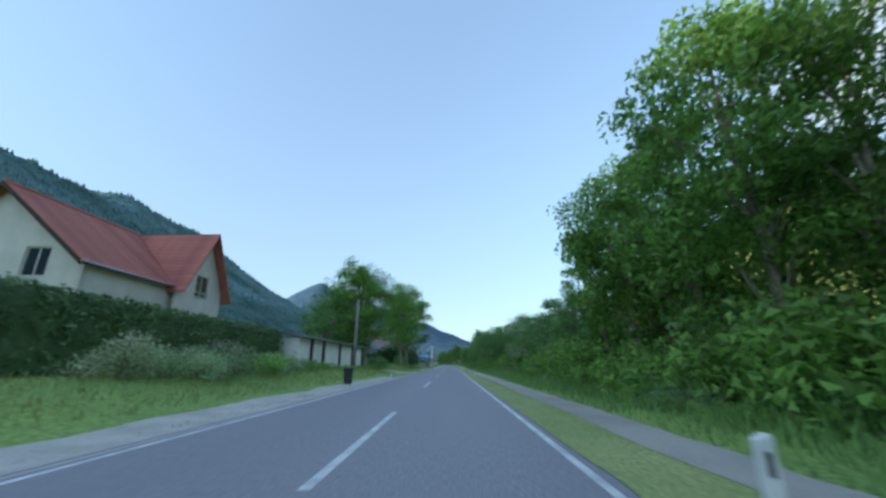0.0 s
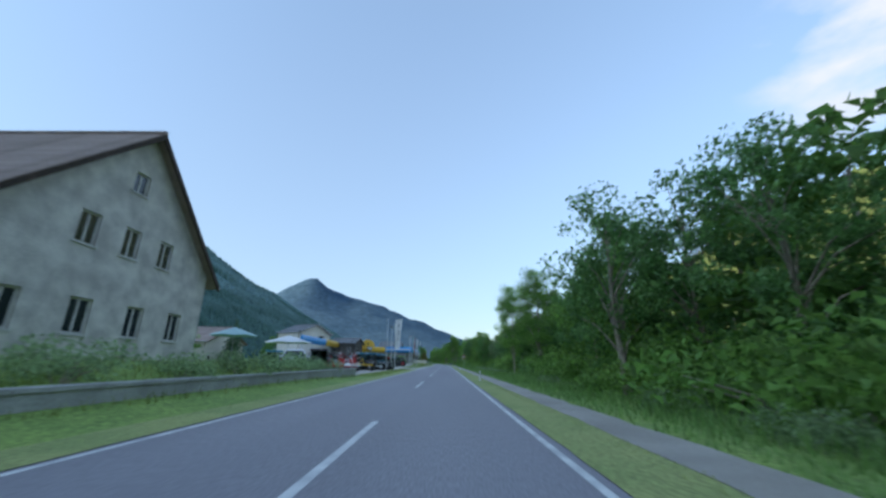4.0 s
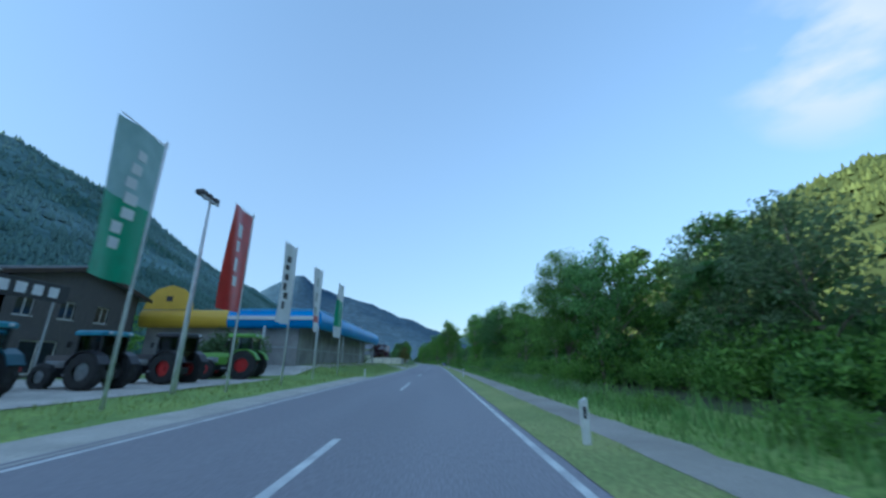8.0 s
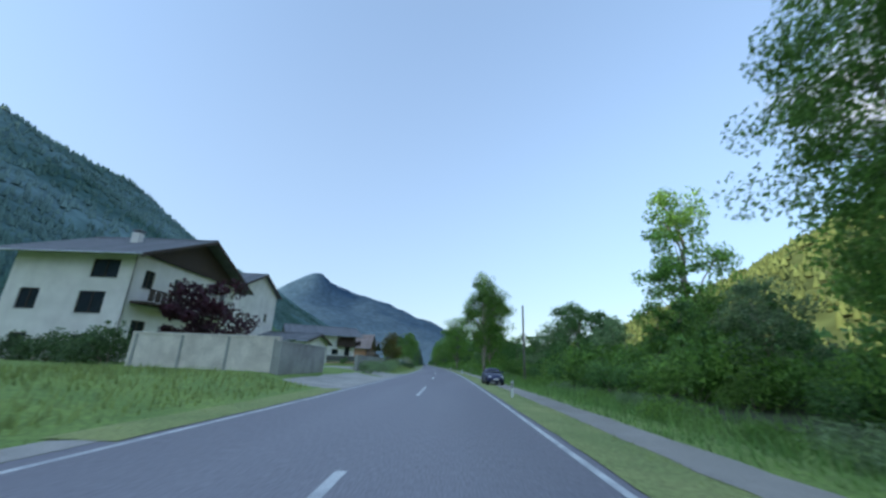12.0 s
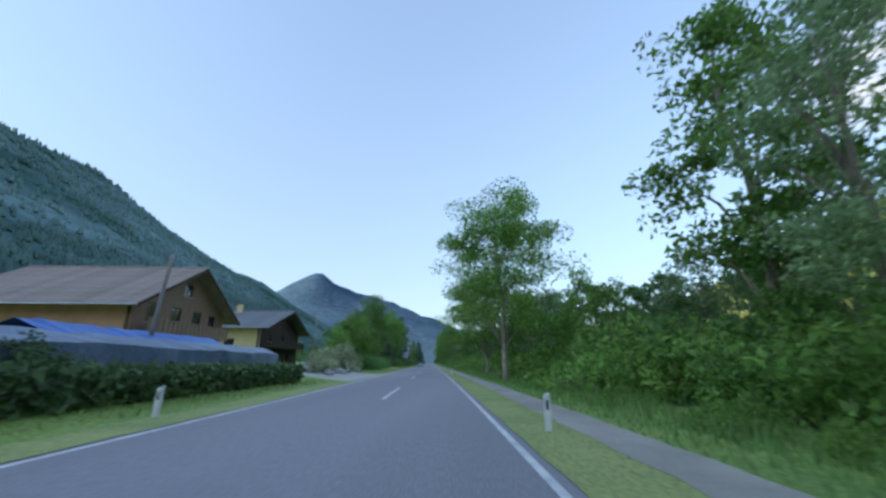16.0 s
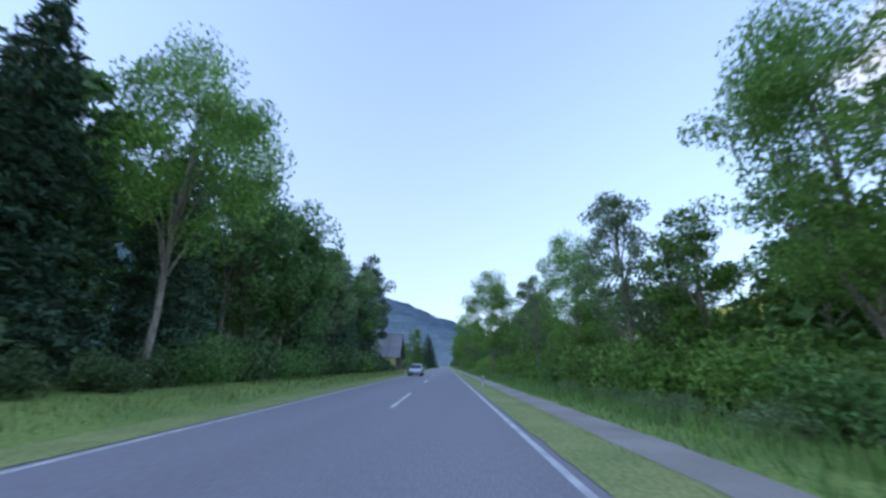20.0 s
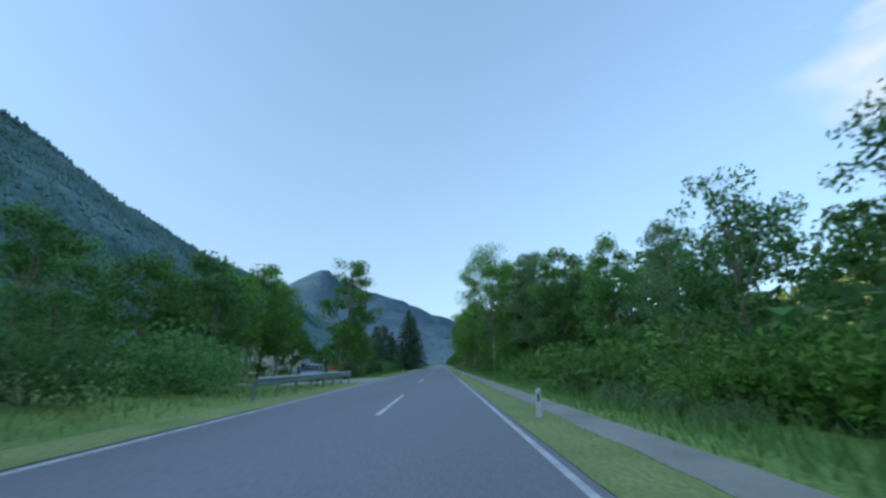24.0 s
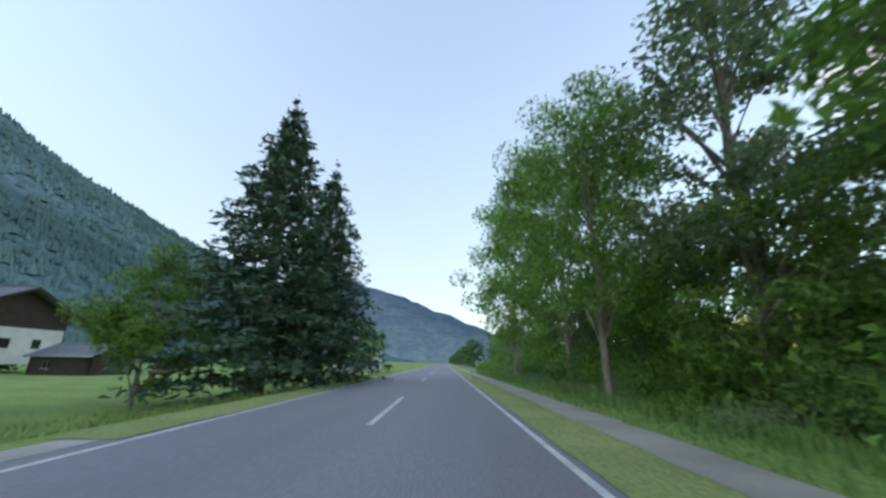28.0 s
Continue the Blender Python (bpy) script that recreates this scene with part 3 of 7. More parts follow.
def shrub_meshes(seed, h, w, leaves, size, material, clumps=16):
    rng = np.random.default_rng(seed)
    a = rng.uniform(0, 6.28, clumps)
    r = np.sqrt(rng.uniform(0, 1, clumps)) * w
    zc = rng.uniform(0.2, 0.82, clumps) * h * (1 - 0.45 * (r / w) ** 2)
    cs = np.stack([np.cos(a) * r, np.sin(a) * r, zc], 1)
    who = rng.integers(0, clumps, leaves)
    off = rng.normal(size=(leaves, 3))
    off *= np.minimum(1.0, 1.7 / np.linalg.norm(off, axis=1))[:, None]
    pos = cs[who] + off * np.array([w * 0.26, w * 0.26, h * 0.16])
    pos[:, 2] = np.abs(pos[:, 2])
    b = Build()
    for c in cs[:7]:
        b.tube([(c[0] * 0.12, c[1] * 0.12, -0.15), (c[0] * 0.5, c[1] * 0.5, c[2] * 0.6), tuple(c)], [0.035, 0.025, 0.008], 5, False)
    return b.mesh("stems", BARK), leaf_mesh("foliage", pos, size, material, rng)


KIND = {
    "maple": (16.0, broadleaf(1, 16, 4.6, 3.0, 11500, 0.22, LEAF_A, 85), "tall leafy green broadleaf tree", "broadleaf_tree"),
    "maple2": (16.0, broadleaf(2, 16, 4.2, 3.4, 11500, 0.215, LEAF_A, 75), "tall ragged green broadleaf tree", "broadleaf_tree"),
    "alder": (12.0, broadleaf(3, 12, 3.7, 1.6, 6300, 0.19, LEAF_B, 60), "dark green broadleaf tree", "broadleaf_tree"),
    "alder2": (10.0, broadleaf(4, 10, 3.5, 1.0, 6100, 0.18, LEAF_B, 52), "dense dark green tree", "broadleaf_tree"),
    "hazel": (8.0, broadleaf(5, 8, 3.3, 0.5, 6200, 0.165, LEAF_A, 46), "low spreading green tree", "broadleaf_tree"),
    "willow": (8.0, broadleaf(6, 8, 3.2, 0.4, 6000, 0.16, LEAF_C, 50), "grey-green willow", "broadleaf_tree"),
    "ash": (15.0, broadleaf(7, 15, 3.4, 3.6, 8200, 0.18, LEAF_C, 56, 0.6), "thin-crowned ash tree", "broadleaf_tree"),
    "ash2": (14.0, broadleaf(8, 14, 3.0, 3.0, 8200, 0.18, LEAF_A, 54, 0.6), "slender open-crowned broadleaf tree", "broadleaf_tree"),
    "spruce": (16.0, conifer(9, 16, 3.4, 1.2, 12500, 0.18, NEEDLE), "dark green spruce", "spruce_tree"),
    "pine": (12.0, broadleaf(10, 12, 3.3, 2.2, 6120, 0.23, NEEDLE, 40, 0.5), "dark bushy pine", "pine_tree"),
    "maple_fine": (16.0, broadleaf(41, 16, 4.4, 3.0, 25000, 0.145, LEAF_A, 110, stout=0.0115), "tall leafy green broadleaf tree", "broadleaf_tree"),
    "maple_high": (16.0, broadleaf(46, 16, 4.5, 5.6, 22000, 0.145, LEAF_A, 95, stout=0.0125), "tall bare-trunked broadleaf tree", "broadleaf_tree"),
    "maple_far": (16.0, broadleaf(42, 16, 4.4, 2.0, 2900, 0.45, LEAF_A, 60), "tall green broadleaf tree", "broadleaf_tree"),
    "alder_far": (11.0, broadleaf(43, 11, 3.7, 1.0, 2600, 0.38, LEAF_B, 50), "dark green broadleaf tree", "broadleaf_tree"),
    "hazel_far": (8.0, broadleaf(44, 8, 3.4, 0.4, 2300, 0.32, LEAF_A, 44), "low spreading green tree", "broadleaf_tree"),
    "spruce_far": (16.0, conifer(45, 16, 3.2, 1.0, 2600, 0.45, NEEDLE), "dark green spruce", "spruce_tree"),
    "bronze": (7.0, broadleaf(47, 7, 2.45, 0.3, 15000, 0.13, LEAF_RUST, 85, 0.6, stout=0.012), "dense bronze-green ornamental tree", "broadleaf_tree"),
    "copper": (4.0, broadleaf(12, 4, 2.0, 0.8, 3060, 0.16, LEAF_RED, 24), "dark red copper-leaved garden tree", "broadleaf_tree"),
}
SHRUB = {
    "bush": (3.0, shrub_meshes(21, 3.0, 1.9, 3000, 0.128, LEAF_B, 24), "green bush"),
    "bush2": (3.0, shrub_meshes(22, 3.0, 1.7, 2900, 0.128, LEAF_A, 22), "fresh green bush"),
    "weeds": (1.3, shrub_meshes(23, 1.3, 1.5, 1500, 0.11, LEAF_A, 18), "rank green weeds and brambles"),
    "weeds2": (1.5, shrub_meshes(24, 1.5, 1.6, 1500, 0.11, LEAF_C, 18), "grey-green weeds"),
    "pale": (2.0, shrub_meshes(28, 2.0, 1.3, 2200, 0.1, LEAF_PALE, 20), "pale flowering shrub"),
    "thicket": (3.0, shrub_meshes(26, 3.0, 1.7, 900, 0.18, LEAF_A, 18), "dense thicket"),
    "thicket_dark": (3.0, shrub_meshes(27, 3.0, 2.2, 620, 0.27, LEAF_B, 14), "dense dark thicket"),
    "dark": (2.6, shrub_meshes(25, 2.6, 1.6, 2100, 0.16, HEDGE_M, 18), "dark green garden shrub"),
}
turn_rng = random.Random(4)


def plant(kind, s, d, h, wide=1.0, z=None, where="beside the road", group=""):
    """A tree of that kind, h metres high."""
    h0, (trunk, crown), label, name = KIND[kind]
    k = h / h0
    m = Matrix.Translation(at(s, d, lie(s, d) if z is None else z)) @ Matrix.Rotation((s * 7.3 + d * 3.1) % 6.28, 4, "Z")
    e = thing(name, m @ Matrix.Diagonal((k * wide, k * wide, k, 1)), label + " " + where, "tree", group)
    part("trunk", trunk, e, "grey-brown bark")
    part("crown", crown, e)
    return e


def shrub(kind, s, d, h, wide=1.0, z=None, where="at the roadside", group=""):
    h0, (stems, foliage), label = SHRUB[kind]
    k = h / h0
    m = Matrix.Translation(at(s, d, lie(s, d) if z is None else z)) @ Matrix.Rotation((s * 7.3 + d * 3.1) % 6.28, 4, "Z")
    e = thing("shrub", m @ Matrix.Diagonal((k * wide, k * wide, k, 1)), label + " " + where, "shrub", group)
    part("woody_base", stems, e)
    part("foliage", foliage, e)
    return e


def scatter(name, rows, label, category="plants"):
    """Many plants of one stretch as one stuff object; rows of (kind, s, d, h, wide)."""
    v, loops, totals, which, mats, n = [], [], [], [], [], 0
    for kind, s, d, h, wide in rows:
        h0, meshes = (KIND if kind in KIND else SHRUB)[kind][:2]
        a, p = turn_rng.uniform(0, 6.28), at(s, d, lie(s, d))
        for me in meshes if kind in KIND else meshes[1:]:
            c = np.empty(len(me.vertices) * 3)
            me.vertices.foreach_get("co", c)
            c = c.reshape(-1, 3) * np.array([h / h0 * wide, h / h0 * wide, h / h0])
            v.append(np.stack([c[:, 0] * math.cos(a) - c[:, 1] * math.sin(a) + p.x, c[:, 0] * math.sin(a) + c[:, 1] * math.cos(a) + p.y, c[:, 2] + p.z], 1))
            k, q = np.empty(len(me.loops), dtype=np.int32), np.empty(len(me.polygons), dtype=np.int32)
            me.loops.foreach_get("vertex_index", k)
            me.polygons.foreach_get("loop_total", q)
            loops.append(k + n)
            totals.append(q)
            n += len(c)
            if me.materials[0] not in mats:
                mats.append(me.materials[0])
            which.append(np.full(len(q), mats.index(me.materials[0])))
    v, loops, totals = np.concatenate(v), np.concatenate(loops), np.concatenate(totals)
    me = bpy.data.meshes.new(name)
    me.vertices.add(n)
    me.vertices.foreach_set("co", v.reshape(-1))
    me.loops.add(len(loops))
    me.loops.foreach_set("vertex_index", loops)
    me.polygons.add(len(totals))
    me.polygons.foreach_set("loop_start", np.cumsum(totals) - totals)
    for m in mats:
        me.materials.append(m)
    me.polygons.foreach_set("material_index", np.concatenate(which))
    me.update(calc_edges=True)
    tagged(new(name, me), label, category, kind="stuff")


# the wood on the right: how far it stands back from the cycle path, and its height along the road
BACK = [(0, 0.4), (42, 0.4), (50, 1.5), (82, 1.5), (96, 0.6), (120, 0.6), (138, 2.4), (158, 3.6), (208, 3.4), (214, -0.6), (262, -0.6), (276, 0.8), (288, 3.8), (336, 3.8), (348, 0.8), (398, 0.8), (408, 1.6), (436, 1.6), (446, 0.6), (700, 0.4)]
WOOD = [(-30, 13), (8, 14), (22, 14), (32, 9), (46, 6.2), (60, 8.2), (72, 8.4), (80, 7), (90, 9.5), (110, 11), (125, 10), (136, 8.6), (146, 12), (156, 9), (166, 7.6),
        (178, 7.6), (184, 8.4), (194, 7.4), (203, 8.4), (209, 9), (218, 10.3), (226, 7.0), (236, 6.4), (245, 8.2), (256, 8.6), (263, 9), (266, 5), (273, 5), (279, 8), (284, 12), (290, 6.5), (300, 6.2), (314, 6.4), (322, 8.6), (343, 6.6),
        (349, 5.0), (358, 5.2), (364, 8.6), (370, 6.6), (388, 6.4), (396, 8), (410, 9), (430, 10.5), (440, 6.5), (447, 5.4), (456, 7.5), (470, 7.8), (482, 7.6), (496, 7.6), (514, 8), (540, 10), (556, 10), (575, 9.5), (584, 11), (594, 11.5),
        (604, 11.5), (630, 11.5), (650, 10.5), (690, 8), (760, 8)]
wood_rng = random.Random(11)
s = -14.0
while s < 740:
    h = table(WOOD, s)
    hh = h * wood_rng.uniform(0.92, 1.14)
    d = wood_rng.uniform(12.4, 14.8) + (1.2 if s < 34 else 1.3 if 470 < s < 505 else max(0.0, table(BACK, s)))
    if hh > 12.5:
        kind = wood_rng.choice(["maple", "maple2", "alder", "ash2"])
    elif hh > 9.2:
        kind = wood_rng.choice(["alder", "alder2", "alder", "ash", "hazel"])
    else:
        kind = wood_rng.choice(["hazel", "alder2", "willow", "hazel"])
    plant(kind, s, d, hh, wood_rng.uniform(0.85, 1.1), where="in the wood along the cycle path", group="trees of the roadside wood")
    s += wood_rng.uniform(5.2, 7.6) * (1.0 if h < 12 else 1.15)
deep = []
s = -20.0
while s < 800:
    deep.append((wood_rng.choice(["alder", "maple"] if s < 44 else ["alder_far", "alder_far", "hazel_far", "maple_far"]), s, wood_rng.uniform(16.5, 24), table(WOOD, s) * wood_rng.uniform(0.95, 1.1), 1.2))
    s += wood_rng.uniform(6.0, 8.5)
scatter("deep_wood", deep + [("alder_far", 790 + 30 * k, 12.5, 10, 1.4) for k in range(16)], "green broadleaf trees deeper in the roadside wood", "woods")
s = -8.0
while s < 730:
    d = wood_rng.uniform(10.2, 11.8) + table(BACK, s)
    shrub(wood_rng.choice(["bush", "bush2", "bush", "bush2", "weeds"]), s, d, wood_rng.uniform(1.5, 3.3) * (1.2 if 590 < s < 635 else 0.9), 1.15, where="under the roadside trees", group="undergrowth of the roadside wood")
    s += wood_rng.uniform(3.0, 4.3)


weed_rows = []
s = 0.0
while s < 700:
    if wood_rng.random() < (0.95 if 35 < s < 70 or 215 < s < 262 else 0.65):
        weed_rows.append((wood_rng.choice(["weeds", "weeds2", "weeds2"]), s, wood_rng.uniform(8.2, 9.2), wood_rng.uniform(0.6, 1.2), 0.85))
    s += wood_rng.uniform(2.2, 3.2)
scatter("weeds", weed_rows, "rank weeds and brambles between path and wood")
thicket = []
s = -6.0
while s < 720:
    low = 212 < s < 262
    d = wood_rng.uniform(11.0, 12.8) + table(BACK, s)
    thicket.append(("thicket", s, d, wood_rng.uniform(1.8, 2.6) if low else wood_rng.uniform(2.4, 4.6), wood_rng.uniform(0.8, 1.15)))
    if wood_rng.random() < 0.6:
        thicket.append(("thicket_dark", s + 0.7, d + wood_rng.uniform(3.0, 7.0), wood_rng.uniform(3.0, 5.0), 1.2))
    s += wood_rng.uniform(1.5, 2.4)
scatter("thicket", thicket, "dense green thicket closing the foot of the wood")
# single tall trees standing out from the wood's edge
for kind, s, d, h, w in (("maple", 14, 13.6, 17.5, 1.0), ("maple2", 25, 13.6, 15.5, 1.1), ("maple2", 29.6, 13.6, 12.5, 0.95), ("alder", 36, 13.4, 8.6, 1.0), ("alder2", 41, 13.2, 8.2, 1.0), ("alder", 46.5, 13.6, 8.0, 1.0), ("alder2", 51, 13, 7.8, 1.05), ("willow", 57, 12.6, 8.4, 1.1), ("willow", 62, 13, 8.8, 1.1), ("alder", 86.8, 12.0, 9.6, 0.85), ("alder", 92, 10.5, 9.5, 1.0), ("alder", 112, 10.5, 11.5, 1.0), ("maple_fine", 136.8, 12.4, 13.5, 0.8), ("maple_fine", 148.4, 11.4, 13.7, 0.74), ("alder2", 153.0, 13.5, 8.0, 1.1), ("alder", 146.5, 14.5, 7.4, 1.0), ("alder", 156.5, 14.5, 9.2, 1.0), ("maple_fine", 217.6, 13.2, 12.0, 1.0), ("maple2", 260, 13, 10.5, 0.95), ("alder", 246, 11.8, 11.2, 1.0), ("alder", 256, 12.4, 12.0, 1.0), ("maple2", 238.3, 14.0, 10.2, 1.1), ("maple2", 268.8, 10.3, 11.6, 1.0),
                         ("maple_fine", 261.4, 13.8, 13.2, 0.88), ("maple_fine", 284.6, 13.2, 14.6, 0.85), ("ash2", 308.3, 22.0, 18.0, 1.0), ("maple2", 346, 8.6, 18.6, 0.82), ("alder", 345.2, 14.4, 7.0, 1.0), ("maple_fine", 351.2, 10.4, 18.5, 1.0), ("alder", 366, 10.8, 11, 0.9), ("ash", 376, 12, 12, 0.9), ("ash", 362.2, 12.2, 11.0, 1.05), ("ash2", 368.8, 13.0, 12.6, 1.0), ("ash2", 381.5, 14.6, 17.5, 1.15), ("maple_fine", 398.5, 7.4, 17.4, 1.15),
                         ("maple_fine", 420.4, 9.1, 15.2, 1.7), ("ash2", 466.2, 16.9, 16.0, 1.2), ("alder", 446.5, 13.6, 7.4, 0.95), ("alder", 211, 13.2, 10.6, 0.9), ("alder", 454.5, 12.4, 7.8, 1.0), ("alder", 449.6, 12.6, 6.6, 1.0), ("alder", 461, 12.4, 8.4, 1.0), ("alder", 463.5, 12, 8.0, 0.9), ("maple_fine", 468.9, 12.0, 13.0, 0.82), ("ash2", 475.7, 12.4, 8.8, 1.15), ("ash", 480, 11.4, 11.6, 0.95), ("maple_fine", 490.6, 12.2, 13.2, 0.85), ("ash", 499, 10.8, 11.2, 0.9), ("maple_fine", 523.9, 9.2, 18.2, 0.95), ("ash2", 518.6, 13.2, 10.2, 1.25), ("maple_fine", 513.6, 14.4, 12.6, 0.9), ("ash", 509, 14, 11, 0.9),
                         ("maple_high", 615.4, 10.2, 21.5, 1.0), ("ash2", 607.0, 12.6, 14.0, 1.1), ("ash2", 602.6, 13.6, 17.0, 0.9), ("ash", 597, 13.0, 15.5, 1.0), ("ash2", 579.8, 14.2, 11.4, 0.9), ("ash2", 591.6, 14.0, 14.0, 1.1), ("ash2", 585.2, 14.2, 11.6, 1.0), ("hazel", 629, 11.2, 6.4, 1.1), ("hazel", 632.6, 11.4, 7.0, 1.1), ("hazel", 608.5, 11.4, 7.0, 1.1), ("hazel", 604.5, 11.6, 7.0, 1.1), ("spruce", 636.0, 15.6, 24, 1.25), ("ash2", 640.6, 12.4, 14.6, 0.9), ("ash2", 647.5, 9.7, 17.0, 1.15), ("ash", 657, 12.6, 17.5, 1.3), ("hazel", 656.5, 12.0, 7.5, 1.1), ("hazel", 652.0, 12.2, 7.0, 1.1), ("hazel", 662.5, 12.6, 7.5, 1.1), ("maple_fine", 661.0, 8.6, 16.6, 0.92), ("maple_fine", 672, 10.5, 20, 1.0), ("maple", 684, 9, 20, 1.0)):
    plant(kind, s, d, h, w, where="standing at the edge of the wood")


# ---- grass ----
def grass(name, bands, material, label, seed):
    """Grass blades in bands of (s0, s1, d0, d1, blades a square metre, height)."""
    rng = np.random.default_rng(seed)
    v, f = [], []
    for s0, s1, d0, d1, many, tall in bands:
        n = int((s1 - s0) * abs(d1 - d0) * many)
        for a, e, q, r, x in zip(rng.uniform(s0, s1, n), rng.uniform(d0, d1, n), rng.uniform(0.5, 1.2, n), rng.uniform(0, 6.28, n), rng.uniform(-0.5, 0.5, n)):
            p = at(a, e, lie(a, e) - 0.02)
            c, g = math.cos(r), math.sin(r)
            k, w = len(v), 0.014 + 0.03 * tall
            v += [(p.x - c * w, p.y - g * w, p.z), (p.x + c * w, p.y + g * w, p.z), (p.x + x * tall * c - x * tall * g * 0.6, p.y + x * tall, p.z + tall * q)]
            f.append((k, k + 1, k + 2))
    tagged(new(name, mesh(name, v, f, material)), label, "grass", kind="stuff")


grass("verge_grass", [(0, 700, 3.36, 4.6, 60, 0.1), (0, 166, -4.8, -3.6, 26, 0.1), (222, 294, -4.8, -3.6, 26, 0.1), (324, 396, -4.8, -3.6, 26, 0.1), (414, 580, -4.8, -3.6, 26, 0.1), (590, 637, -4.8, -3.6, 26, 0.1), (650.5, 700, -4.8, -3.6, 26, 0.1)], DRY, "short mown grass on the road verges", 1)
grass("tall_grass", [(0, 700, 5.6, 7.2, 38, 0.22), (0, 700, 7.2, 9.2, 24, 0.55), (0, 700, 9.2, 12, 4, 0.8)], REED, "tall rank grass between cycle path and wood", 2)
grass("bank_grass", [(126, 166, -7.0, -4.8, 26, 0.2), (186, 221, -9.3, -5.6, 22, 0.16), (0, 53, -10, -5.9, 26, 0.26), (63, 125, -10, -5.85, 26, 0.26), (216, 262, -10, -5.2, 20, 0.22), (277, 295, -16, -5.2, 20, 0.3), (325, 395, -16, -5.2, 14, 0.25), (455, 580, -8, -5.2, 18, 0.25), (592, 632, -8, -5.2, 18, 0.25), (652, 700, -12, -5.2, 16, 0.25)], BLADE, "uneven grass on the bank", 3)
# ---- houses ----
def clip(poly, a, c):
    """The part of a polygon of (u, z) with z under the line a * u + c."""
    out = []
    for (u0, z0), (u1, z1) in zip(poly, poly[1:] + poly[:1]):
        k0, k1 = a * u0 + c - z0, a * u1 + c - z1
        if k0 >= 0:
            out.append((u0, z0))
        if k0 * k1 < 0:
            t = k0 / (k0 - k1)
            out.append((u0 + (u1 - u0) * t, z0 + (z1 - z0) * t))
    return out


def wall_panel(tops, z0, holes, thick=0.28):
    """A wall along x seen from -y, from z0 up to the line of tops, with real openings (u, z, width, height) through it."""
    b = Build()
    us = sorted({round(u, 4) for u, _ in tops} | {round(q, 4) for h in holes for q in (h[0], h[0] + h[2])})
    zs = sorted({z0, max(z for _, z in tops)} | {round(q, 4) for h in holes for q in (h[1], h[1] + h[3])})
    for u0, u1 in zip(us, us[1:]):
        mid = (u0 + u1) / 2
        for (a, p), (e, q) in zip(tops, tops[1:]):
            if a <= mid <= e:
                slope = (q - p) / (e - a)
                off = p - slope * a
        for za, zb in zip(zs, zs[1:]):
            zm = (za + zb) / 2
            if any(h[0] < mid < h[0] + h[2] and h[1] < zm < h[1] + h[3] for h in holes):
                continue
            poly = clip([(u0, za), (u1, za), (u1, zb), (u0, zb)], slope, off)
            if len(poly) > 2:
                n = len(poly)
                b.add([(u, 0, z) for u, z in poly] + [(u, thick, z) for u, z in poly], [tuple(range(n)), tuple(range(2 * n - 1, n - 1, -1))])
    for u, z, w, h in holes:
        ring = [(u, z), (u + w, z), (u + w, z + h), (u, z + h)]
        b.add([(p, 0, q) for p, q in ring] + [(p, thick, q) for p, q in ring], [(i, i + 4, (i + 1) % 4 + 4, (i + 1) % 4) for i in range(4)])
    u0, u1 = tops[0][0], tops[-1][0]
    b.weld = True
    b.add([(u0, 0, z0), (u0, thick, z0), (u0, thick, tops[0][1]), (u0, 0, tops[0][1]), (u1, 0, z0), (u1, thick, z0), (u1, thick, tops[-1][1]), (u1, 0, tops[-1][1])],
          [(0, 3, 2, 1), (4, 5, 6, 7)])
    return b


def window_part(parent, m, w, h, frame_mat=None, sill=True, shutters=None, bars=1):
    """A window set into an opening of w by h: frame, panes and sill."""
    f = Build()
    t = 0.07
    f.box(0, w, 0, 0.07, 0, t).box(0, w, 0, 0.07, h - t, h).box(0, t, 0, 0.07, t, h - t).box(w - t, w, 0, 0.07, t, h - t)
    for k in range(bars):
        x = w * (k + 1) / (bars + 1)
        f.box(x - 0.04, x + 0.04, 0.005, 0.06, t, h - t)
    win = part("window", f.mesh("window_frame", frame_mat or FRAME_M), parent, "", m @ Matrix.Translation((0, 0.1, 0)))
    for k in range(bars + 1):
        x0, x1 = w * k / (bars + 1), w * (k + 1) / (bars + 1)
        part("pane", Build().box(x0 + 0.05, x1 - 0.05, 0.025, 0.04, t, h - t).mesh("pane", GLASS), win, "dark glass pane")
    if sill:
        part("sill", Build().box(-0.08, w + 0.08, -0.16, 0.0, -0.06, 0.0, 0.01).mesh("sill", FRAME_M), win)
    if shutters:
        for x in (-w * 0.5 - 0.02, w + 0.02):
            part("shutter", Build().box(x, x + w * 0.5, -0.15, -0.105, 0, h, 0.01).mesh("shutter", shutters), win, "painted wooden shutter")
    return win


